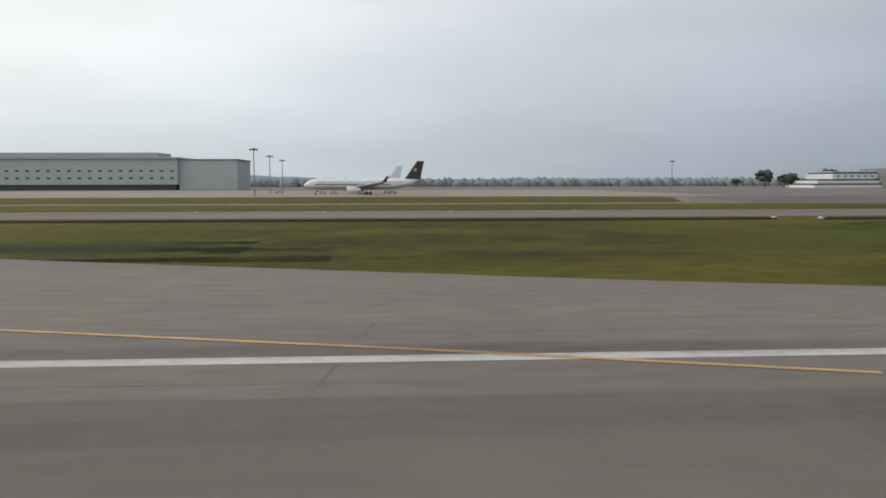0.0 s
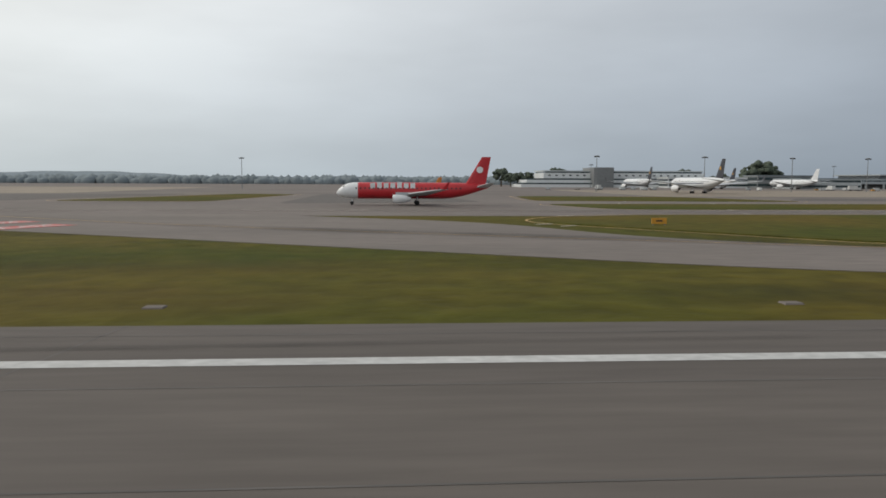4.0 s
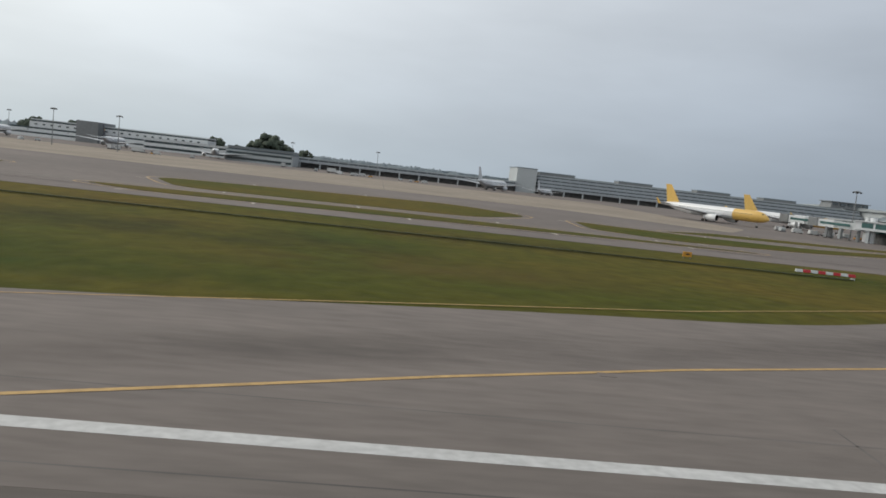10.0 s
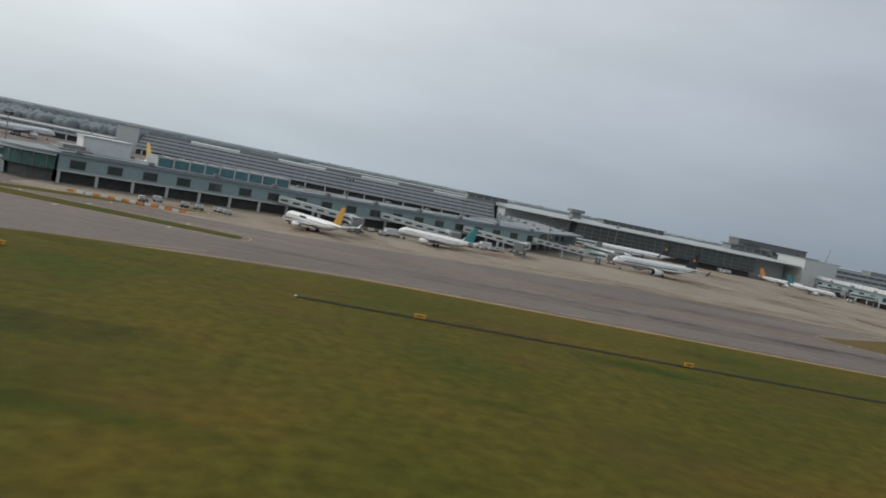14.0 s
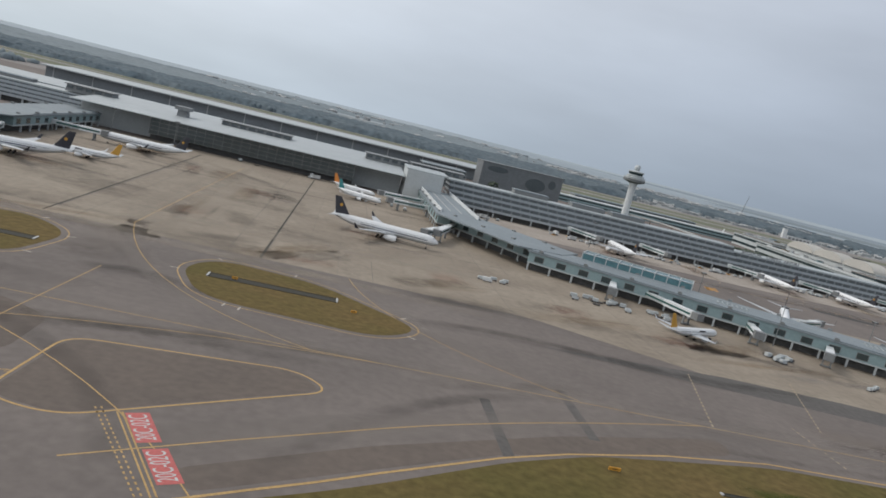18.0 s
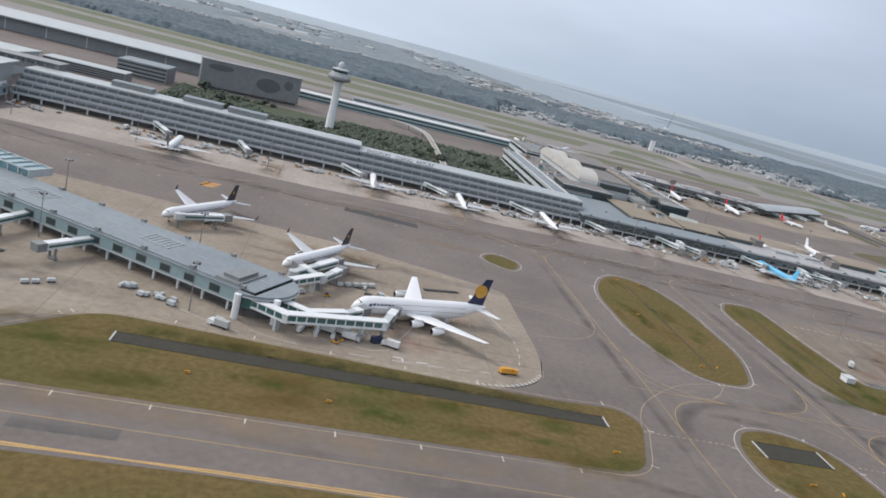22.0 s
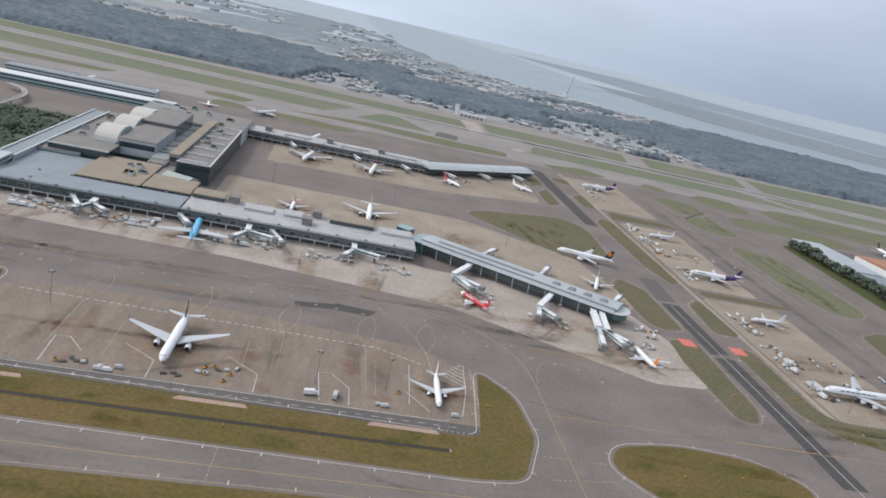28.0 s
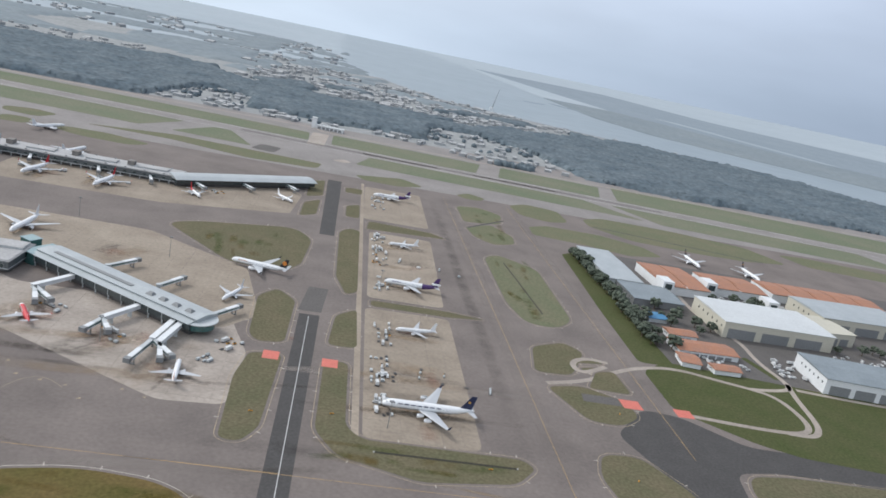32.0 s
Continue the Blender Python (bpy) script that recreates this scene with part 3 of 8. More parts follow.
BROWNASPH = mat("brown_asphalt", (0.150, 0.122, 0.104), 0.9, var=0.10, s1=0.03, s2=0.4, col2=(0.128, 0.106, 0.092), spec=0.25)
for k, pts in enumerate(([(1422, 144), (1425, 179), (1477, 185), (1485, 176), (1436, 140)], [(1460, 127), (1464, 120), (1497, 140), (1527, 158), (1600, 185), (1600, 196), (1545, 175), (1496, 150)], [(1300, 160), (1375, 192), (1400, 200), (1416, 190), (1416, 165), (1380, 150), (1340, 146)])):
    structure(slab("asphalt_patch", rounded(pts, 5), 0.0700 + 0.0006 * k, BROWNASPH), "broad browner stretch of the taxiway asphalt", "pavement")
structure(slab("stand_road", [(2170, 366), (2470, 362.5), (2480, 374), (2172, 378)], 0.0765, PATCH), "grey service road along the edge of the remote stand", "road")
for x, y in ((1527, 157), (1554.4, 177)):
    structure(slab("asphalt_patch", [(x, y), (x + 3, y), (x + 3, y + 35), (x, y + 35)], 0.074, PATCH), "dark strip of new asphalt across the taxiway", "pavement")


LAY = [0]
STREAKS = {}
for pts in ([(96, 186), (176, 178), (206, 330), (120, 300)], [(262, 196), (318, 214), (300, 330), (262, 330)], [(420, 236), (640, 232), (620, 262), (440, 268)]):
    structure(slab("asphalt_patch", rounded(pts, 8), 0.0772, BLOTCH), "broad darker asphalt behind the taxiway", "pavement")


def streak(name, pts, w, material, parent=None, z=0.0775):
    """A soft-edged strip of dirt along a line; it fades out at its sides and ends."""
    v, f = stripe(pts, w)
    LAY[0] += 1
    vs, fs, us = STREAKS.setdefault((name, material.name, (parent or apron).name), ([], [], []))
    k, n = len(vs), len(pts) - 1
    vs += [(x, y, z + 0.00012 * (LAY[0] % 60)) for x, y in v]
    us += [(i // 2 / n, i % 2) for i in range(len(v))]
    fs += [tuple(i + k for i in q) for q in f]


def smear(x, y, a, n, w, material, parent=None):
    c, s_ = math.cos(radians(a)) * n / 2, math.sin(radians(a)) * n / 2
    streak("stain", [(x - c + 2 * c * i / 6, y - s_ + 2 * s_ * i / 6) for i in range(7)], w, material, parent)


rng = random.Random(9)
# stains where aircraft stand
for x, y, a in ((1330, 430, 178), (1420, 380, 90), (1480, 330, 60), (1510, 424, -13), (1540, 330, 30), (1600, 320, 20), (1654, 327, 28), (1440, 480, 90), (1380, 520, 90), (1338, 560, 0), (1769, 436, 59), (1839, 393, 57), (1891, 338, 20), (1718, 600, 90), (1800, 610, 90), (1876, 612, 90), (1953, 612, 90), (2032, 612, 90), (2120, 612, 90), (2190, 612, 90), (2259, 612, 90), (2350, 606, 90), (2420, 590, 80), (2496, 570, 60), (2560, 545, 55), (2620, 510, 80),
                (2220, 430, 90), (2288, 421, 90), (2345, 425, 90), (2400, 425, 90), (2448, 406, 90), (2811, 498, 0), (2812, 560, 0), (2812, 650, 0), (2815, 775, 0), (2814, 860, 0), (2814, 935, 0), (2330, 760, 90), (2410, 782, 90), (2500, 760, 60), (2330, 1010, 90), (2418, 1005, 90), (1120, 290, 0), (1060, 280, 20), (1190, 350, 20)):
    for k in range(2):
        smear(x + rng.uniform(-16, 16), y + rng.uniform(-14, 14), a + rng.uniform(-12, 12), rng.uniform(25, 70), rng.uniform(8, 20), OIL)
    smear(x + rng.uniform(-14, 14), y + rng.uniform(-14, 14), rng.uniform(0, 180), rng.uniform(18, 40), rng.uniform(12, 24), RUST)
    smear(x + rng.uniform(-20, 20), y + rng.uniform(-20, 20), a, rng.uniform(40, 80), rng.uniform(10, 26), DUST)
    smear(x, y, a, 60, 3.0, RUBBER)
smear(1883, 310, -40, 34, 22, RUST)
for pts, w in (([(1402, 262 + i * 25) for i in range(13)], 26), ([(1330 + i * 24, 345 + i * 2) for i in range(13)], 24), ([(1300 + i * 20, 290 + i * 3) for i in range(9)], 14), ([(1440 + i * 12, 290 + i * 14) for i in range(12)], 16), ([(1080 + i * 20, 262 + i * 8) for i in range(12)], 12)):
    streak("wheel_track", pts, w, LANE)
for x, y, w in ((-60, 8, 34), (-20, 4, 30), (30, 6, 30)):
    streak("wheel_track", [(x - 90 + i * 20, y + i * 0.3) for i in range(10)], w, WORN, runway)
# broad soot drawn out along the near stands
for x, y, n, w in ((1324, 325, 90, 22), (1356, 382, 70, 26), (1390, 535, 60, 34), (1436, 484, 55, 30), (1448, 438, 60, 26), (1462, 372, 60, 26), (1431, 313, 66, 24), (1540, 301, 60, 22), (1390, 300, 50, 18), (1405, 267, 34, 30), (1370, 196, 90, 7), (1247, 324, 80, 20), (1281, 299, 90, 22), (1334, 411, 70, 34), (1222, 255, 34, 9), (1258, 262, 70, 14), (1296, 262, 40, 12), (1200, 262, 60, 10), (1170, 284, 60, 12)):
    smear(x, y, rng.gauss(0, 5), n * rng.uniform(0.9, 1.3), w * rng.uniform(0.9, 1.2), OIL)
for pts in ([(1405 + i * 4, 240 + 6 * math.sin(i * 0.4)) for i in range(12)], [(1500 + i * 14, 252 + 6 * math.sin(i * 0.5) + i) for i in range(14)], [(1130 + i * 20, 222) for i in range(16)]):
    streak("wheel_track", pts, 13, RUBBER)
    streak("wheel_track", [(x, y + 3) for x, y in pts], 7, RUBBER)
for y, w, m in ((196, 9, WORN), (206, 10, WORN), (214, 5, RUBBER), (232, 12, WORN), (246, 10, DUST)):
    streak("wheel_track", [(1010 + i * 20, y) for i in range(20)], w, m)
streak("wheel_track", [(1440, 127), (1457, 136.5), (1475, 147.5), (1494, 158), (1518, 171), (1545, 184), (1575, 196), (1604, 206)], 15, WORN, apron)
for pts, w, m in (([(1402 + i * 0.4, 300 + i * 22) for i in range(15)], 12, LANE), ([(1372 + i * 7, 588 - i * 6) for i in range(12)], 16, RUBBER), ([(1436 + i * 3, 520 - i * 8) for i in range(10)], 16, RUBBER), ([(1352 + i * 4, 392 + i * 2) for i in range(9)], 20, RUBBER), ([(1418 + i * 4, 322 + i * 1.5) for i in range(9)], 14, RUBBER), ([(1512 + i * 5, 292 + i * 1.2) for i in range(11)], 14, RUBBER), ([(1380 + i * 14, 300 - i) for i in range(14)], 14, LANE)):
    streak("wheel_track", pts, w, m, apron)
# tracks worn along the taxi lanes
for a, b, w, m in (((2001, 190), (2001, 540), 15, WORN), ((2102, 190), (2102, 540), 15, WORN), ((1980, 306), (2540, 306), 14, WORN), ((1300, 206), (2030, 206), 12, WORN), ((1580, 540), (2440, 540), 18, RUBBER), ((1600, 552), (2460, 548), 10, WORN), ((2903, 400), (2905, 1300), 20, WORN), ((2520, 250), (2522, 470), 22, WORN), ((3022, 480), (3030, 1300), 14, WORN), ((1994, 200), (1994, 520), 6, RUBBER), ((2109, 200), (2109, 520), 6, RUBBER), ((1640, 220), (1990, 214), 16, DUST), ((2020, 206), (2600, 210), 30, DUST), ((-200, 150), (900, 150), 14, WORN), ((300, 142), (1000, 142), 6, RUBBER), ((2560, 270), (2900, 300), 30, DUST), ((2880, 420), (2880, 1260), 16, RUBBER)):
    streak("wheel_track", [(a[0] + (b[0] - a[0]) * i / 24, a[1] + (b[1] - a[1]) * i / 24) for i in range(25)], w, m)
for a, b, c, w in (((2001, 250), (2001, 306), (2060, 306), 9), ((2102, 250), (2102, 306), (2160, 306), 9), ((2102, 360), (2102, 306), (2050, 306), 9), ((1450, 120), (1440, 190), (1340, 206), 8), ((1360, 150), (1410, 204), (1520, 206), 8), ((1480, 206), (1410, 230), (1400, 330), 10), ((1580, 206), (1500, 230), (1488, 330), 10), ((2440, 540), (2520, 520), (2522, 430), 14), ((2001, 480), (2001, 545), (1930, 545), 10), ((2102, 480), (2102, 545), (2170, 545), 10), ((225, 128), (300, 66), (520, 14), 8), ((690, 14), (840, 46), (1010, 150), 8), ((2522, 330), (2530, 396), (2700, 400), 14), ((1560, 206), (1500, 190), (1470, 120), 7)):
    streak("wheel_track", bend(a, b, c, 20), w, RUBBER if w < 10 else WORN)
for k in range(70):
    x, y = rng.uniform(1300, 2900), rng.choice((205, 212, 306, 300, 520, 535, 545, 400))
    smear(x, y + rng.uniform(-14, 14), rng.gauss(0, 14), rng.uniform(30, 110), rng.uniform(2, 10), rng.choice((RUBBER, DUST, WORN, OIL)))
for k in range(40):
    smear(rng.uniform(-100, 1500), rng.uniform(-3, 30), rng.gauss(0, 1.2), rng.uniform(40, 160), rng.uniform(0.6, 4), rng.choice((RUBBER, WORN, OIL)), runway)

# dust drawn across the remote stand, rust and bare soil
for x, y0, y1, w in ((2352, 382, 478, 9), (2359, 386, 470, 5), (2402, 396, 462, 9), (2316, 396, 456, 7), (2300, 392, 450, 6), (2240, 386, 462, 8), (2205, 400, 470, 16), (2430, 384, 440, 6), (2270, 384, 440, 7), (2380, 384, 450, 4)):
    for k in range(1):
        streak("wheel_track", [(x + rng.uniform(-2, 2) + (i - 6) * 0.5, y0 + (y1 - y0) * i / 12) for i in range(13)], w, LANE)
for x, y, n, w in ((2302, 396, 16, 10), (2188, 392, 18, 12), (2236, 388, 14, 9), (2345, 384, 12, 8), (2412, 392, 14, 8), (2590, 560, 26, 14), (2506, 588, 22, 14), (2560, 548, 22, 14), (2700, 600, 8, 5), (2810, 470, 18, 12), (2676, 520, 10, 6), (2680, 480, 10, 6)):
    smear(x, y, rng.uniform(0, 180), n * 1.4, w * 1.2, RUST)
# broad worn and darkened lanes over the asphalt
for k in range(60):
    x, y = rng.uniform(1150, 2950), rng.choice((200, 208, 216, 232, 300, 312, 420, 500, 512, 530, 545, 556))
    smear(x, y + rng.uniform(-12, 12), rng.gauss(0, 5), rng.uniform(60, 200), rng.uniform(4, 18), rng.choice((RUBBER, OIL, DUST, WORN)))
for k in range(190):
    x, y = rng.uniform(-120, 1480), rng.uniform(36, 112)
    n, w = rng.uniform(15, 80), rng.uniform(4, 26)
    c = rng.gauss(0, 6)
    streak("grass_patch", [(x + n * (i / 6 - 0.5), y + c * 0.02 * n * (i / 6 - 0.5)) for i in range(7)], w, rng.choice((DRY, LUSH, DAMP)), ground, 0.008)
for x0, x1, y0, y1, n in ((1730, 1970, 228, 276, 40), (2024, 2086, 345, 490, 16), (2030, 2074, 228, 276, 8), (2130, 2460, 330, 358, 24), (2128, 2160, 350, 480, 10), (2140, 2440, 255, 285, 20), (2560, 2670, 325, 375, 10), (1590, 2000, 126, 164, 40), (1060, 1330, 126, 168, 36), (2740, 2860, 420, 445, 10), (2560, 2680, 800, 920, 14), (2930, 2990, 740, 950, 12), (2930, 2990, 1050, 1220, 10)):
    for k in range(n):
        x, y, a = rng.uniform(x0, x1), rng.uniform(y0, y1), rng.gauss(0, 8) if x1 - x0 > y1 - y0 else rng.gauss(90, 8)
        q = rng.uniform(12, min(50, 0.6 * max(x1 - x0, y1 - y0)))
        ca, sa = math.cos(radians(a)) * q, math.sin(radians(a)) * q
        streak("grass_patch", [(x + ca * (i / 6 - 0.5), y + sa * (i / 6 - 0.5)) for i in range(7)], rng.uniform(5, 15), rng.choice((DRY, LUSH)), ground, 0.116)
streak("grass_patch", [(1762 + i * 10.2, 271) for i in range(21)], 16, DAMP, ground, 0.125)
streak("grass_patch", [(1762 + i * 10.2, 267) for i in range(21)], 10, DAMP, ground, 0.126)
for (name, mname, pname), (vs, fs, us) in STREAKS.items():
    ob = mesh_ob(name, vs, fs, bpy.data.materials[mname], bpy.data.objects[pname])
    uvl = ob.data.uv_layers.new()
    for li, loop in enumerate(ob.data.loops):
        uvl.data[li].uv = us[loop.vertex_index]
    tagged(ob, kind="stuff")


def joints(pts, step, parent, z):
    """Straight filled joints across a paved outline."""
    g = Geo()
    for ax in (0, 1):
        lo, hi = min(p[ax] for p in pts), max(p[ax] for p in pts)
        q = math.ceil(lo / step) * step
        while q < hi:
            cuts = []
            for a, b in zip(pts, pts[1:] + pts[:1]):
                if (a[ax] - q) * (b[ax] - q) < 0:
                    cuts.append(a[1 - ax] + (b[1 - ax] - a[1 - ax]) * (q - a[ax]) / (b[ax] - a[ax]))
            cuts.sort()
            for c0, c1 in zip(cuts[::2], cuts[1::2]):
                if c1 - c0 < 1:
                    continue
                w = 0.06 if int(q / step) % 4 else 0.13
                r = (q - w, q + w, c0, c1) if ax == 0 else (c0, c1, q - w, q + w)
                g.add([(r[0], r[2], z), (r[1], r[2], z), (r[1], r[3], z), (r[0], r[3], z)], [(0, 1, 2, 3)])
            q += step
    tagged(g.make("joint", JOINT, parent), kind="stuff")


for ob, (pts, m) in zip([o for o in scene.objects if o.name.startswith("stand")], STANDS):
    joints(pts, 15.0, ob, 0.0755)
paint("wide_joint", [[(1457, 612), (1454, 298)], [(1369, 582), (1369, 322)], [(1953, 277), (1953, 412)], [(1953, 412), (1908, 433)]], 0.7, 0.0765, JOINT, apron)

# ---- grass islands ----
ISLANDS = [
    ([(985, 118), (1058, 172), (1130, 189), (1340, 187), (1366, 176), (1382, 152), (1382, 118)], 14), ([(1455, 108), (1466, 116), (1474, 121), (1486, 127.4), (1498, 134.6), (1528, 154.6), (1553, 167), (1609, 181), (1818, 189), (2030, 190), (2030, 108)], 8),
    ([(1296, 256), (1322, 240), (1384, 236), (1390, 278), (1366, 298), (1320, 268)], 14), ([(1431, 266), (1441, 287), (1478, 281), (1516, 246), (1500, 228), (1443, 234)], 14),
    ([(1720, 240), (1738, 222), (1968, 228), (1982, 268), (1975, 279), (1940, 276), (1759, 284)], 13),
    ([(2022, 380), (2022, 450), (2038, 488), (2056, 506), (2078, 492), (2088, 455), (2088, 378), (2070, 332), (2040, 332)], 20), ([(1946, 476), (1958, 494), (1976, 482), (1966, 458)], 12),
    ([(2024, 236), (2025, 264), (2036, 281), (2060, 283), (2077, 268), (2080, 236), (2066, 222), (2038, 222)], 14),
    ([(2126, 250), (2130, 272), (2148, 284), (2250, 289), (2400, 293), (2440, 285), (2470, 250)], 14),
    ([(2124, 360), (2126, 468), (2138, 492), (2164, 494), (2166, 370), (2470, 362), (2480, 446), (2500, 418), (2504, 370), (2488, 326), (2460, 322), (2160, 327), (2134, 336)], 10),
    ([(2545, 352), (2556, 374), (2600, 384), (2650, 378), (2680, 350), (2640, 322), (2570, 318)], 18),
    ([(2664, 600), (2660, 690), (2676, 716), (2696, 690), (2695, 590), (2672, 586)], 9), ([(2668, 432), (2664, 520), (2670, 564), (2696, 566), (2692, 450), (2682, 430)], 8),
    ([(2730, 960), (2742, 984), (2757, 980), (2756, 740), (2744, 728), (2732, 780)], 9), ([(2731, 598), (2736, 668), (2756, 690), (2757, 598)], 9),
    ([(2730, 566), (2729, 456), (2745, 428), (2800, 408), (2866, 418), (2884, 440), (2876, 450), (2762, 451), (2750, 466), (2750, 568)], 9),
    ([(2674, 1130), (2672, 1240), (2696, 1262), (2698, 1150)], 8), ([(2673, 1010), (2674, 1090), (2696, 1120), (2695, 1030)], 8),
    ([(2732, 1200), (2732, 1236), (2760, 1240), (2759, 1200)], 8), ([(2736, 1046), (2736, 1110), (2756, 1128), (2756, 1046)], 8),
    ([(2528, 880), (2560, 905), (2672, 944), (2698, 905), (2692, 800), (2676, 774), (2620, 772)], 20),
    ([(2770, 706), (2770, 722), (2850, 722), (2890, 714), (2850, 706)], 6), ([(2766, 996), (2770, 1040), (2860, 1030), (2880, 1010)], 8),
    ([(2922, 1136), (2922, 1240), (2964, 1256), (2998, 1224), (2986, 1158)], 12), ([(2920, 1104), (2967, 1143), (2993, 1088), (2988, 1046), (2952, 1024), (2928, 1052)], 12), ([(2926, 780), (2926, 950), (2948, 974), (2996, 930), (2996, 752), (2972, 722), (2938, 724)], 16),
    ([(2920, 604), (2930, 662), (2968, 684), (2984, 664), (2956, 606)], 10), ([(2924, 576), (2960, 586), (2994, 566), (2998, 540), (2976, 520), (2948, 522)], 10), ([(2966, 584), (2984, 622), (3004, 628), (3006, 582)], 7),
    ([(2970, 626), (2995, 635), (2972, 616)], 3), ([(2969, 644), (2994, 651), (2998, 643), (2969, 637)], 3),
    ([(2932, 440), (2942, 472), (2974, 474), (3000, 430), (3000, 400), (2940, 400)], 12), ([(3050, 440), (3060, 466), (3100, 472), (3300, 470), (3300, 400), (3060, 400)], 12),
   
]
# strips beside the outer taxiway
ISLANDS += [([(-420, 226), (84, 220), (110, 300), (60, 318), (-420, 318)], 12), ([(196, 215), (240, 212), (252, 320), (226, 330)], 8), ([(335, 226), (420, 222), (400, 292), (340, 296)], 10), ([(-900, 160), (-900, 205), (110, 205), (150, 190), (110, 160)], 8), ([(310, 112), (330, 132), (470, 134), (480, 100), (420, 74), (345, 66)], 14), ([(340, 158), (330, 196), (640, 205), (690, 196), (650, 160)], 10),
            ([(735, 165), (720, 200), (800, 232), (820, 205), (800, 172)], 10), ([(829, 176), (832, 205), (869, 192), (898, 194), (983, 238), (1072, 286), (1060, 270), (960, 215), (880, 172), (845, 163)], 4), ([(860, 150), (735, 140), (720, 150), (780, 158)], 6), ([(857, 203), (880, 224), (995, 246), (1094, 232), (1094, 224), (990, 234), (900, 214)], 3)]
for k, (pts, r) in enumerate(ISLANDS):
    o = rounded(pts, r)
    o = o if area_sign(o) > 0 else o[::-1]
    body = Geo().prism(o, 0.0, 0.10 + 0.0004 * k)
    if k < 2:
        body.v = [(x, y - 14, -0.01) if y < 119 and z == 0 else (x, y, z) for x, y, z in body.v]
    # islands further off take the grass tones with haze in them
    isl = structure(body.make("grass_island", PALEGRASS if o[0][0] > 2900 and o[0][1] > 700 else HAZED if o[0][0] > 2600 or o[0][0] > 2500 and o[0][1] > 620 else ISLAND if k > 0 and o[0][0] > 1250 else GRASS), "olive grass island between taxiways with a painted edge", "grass")
    if k > 1:
        rim_ = outset(o, 2.6)
        paint("edge_line", [rim_], 0.42, 0.092, KERB if k in (5, 6, 7, 9, 10) else YELLOW, isl, closed=True)
        ticks, run = [], 0.0
        for p, q in zip(rim_, rim_[1:] + rim_[:1]):
            d = (Vector(q) - Vector(p))
            run += d.length
            if run > 26 and d.length > 0.5:
                run, nrm = 0.0, Vector((d.y, -d.x)).normalized()
                for c in ([Vector(p)] if d.length < 52 else [Vector(p) + d * (i + 0.5) / int(d.length / 26) for i in range(int(d.length / 26))]):
                    ticks.append([tuple(c - nrm * 0.6), tuple(c + nrm * 2.6)])
        if ticks:
            paint("edge_tick", ticks, 0.55, 0.0935, KERB, isl)
paint("edge_line", [bend((985, 122), (1060, 180), (1130, 191.5)), [(1130, 191.5), (1375, 188.5)], [(1430, 97), (1463.1, 117.5), (1473.5, 123.8), (1485.3, 130.7), (1497.2, 138.3), (1526.7, 156.2), (1545, 165), (1575, 175.5), (1609, 183.5)], [(1609, 183.5), (1818, 191.5), (2030, 192.5)]], 0.75, 0.093, YELLOW, apron)

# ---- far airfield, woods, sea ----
outland = structure(slab("outer_land", [(-9000, 1858), (13000, 1858), (13000, 4000), (-9000, 4000)], 0.02, OUTLAND), "flat land of trees and towns beyond the airfield, paled by haze", "land")
structure(slab("outer_land", [(-9000, 4000), (13000, 4000), (13000, 12500), (-9000, 12500)], 0.02, DISTANT), "distant land under the sky, paled by haze", "land")
# far paving, paler and greyer than the near asphalt to paint in haze
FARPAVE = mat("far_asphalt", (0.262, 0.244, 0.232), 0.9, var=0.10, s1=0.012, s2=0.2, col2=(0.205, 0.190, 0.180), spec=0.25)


def slant(x, off=0.0):
    """The y of a line beside the far runway, which runs at a slight angle to the near one."""
    return 1700 - 0.10 * (x - 1750) + off


def lane(x0, x1, lo, hi, a=0.0, b=0.0):
    """A long strip beside the far runway between two offsets; a and b slant its ends."""
    return [(x0, slant(x0, lo)), (x1, slant(x1, lo)), (x1 + b, slant(x1 + b, hi)), (x0 + a, slant(x0 + a, hi))]


far_apron = structure(slab("far_apron", [(-2000, 1326), (6500, 1326), (6500, 1500), (5600, 1700), (3300, 1900), (1600, 1880), (600, 1960), (-2000, 1960)], 0.03, FARPAVE), "worn asphalt of the far taxiways, paled by haze", "taxiway")
far_runway = structure(slab("far_runway", lane(600, 5600, -27, 27), 0.06, FARPAVE), "far runway across the grass, paled by haze", "runway")
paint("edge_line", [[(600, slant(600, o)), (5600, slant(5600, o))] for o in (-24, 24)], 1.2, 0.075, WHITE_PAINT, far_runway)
paint("tyre_marks", [[(x, slant(x, o)), (x + 420, slant(x + 420, o))] for x in (2500, 2760, 3000) for o in (-4, 4)], 5.0, 0.07, PATCH, far_runway)
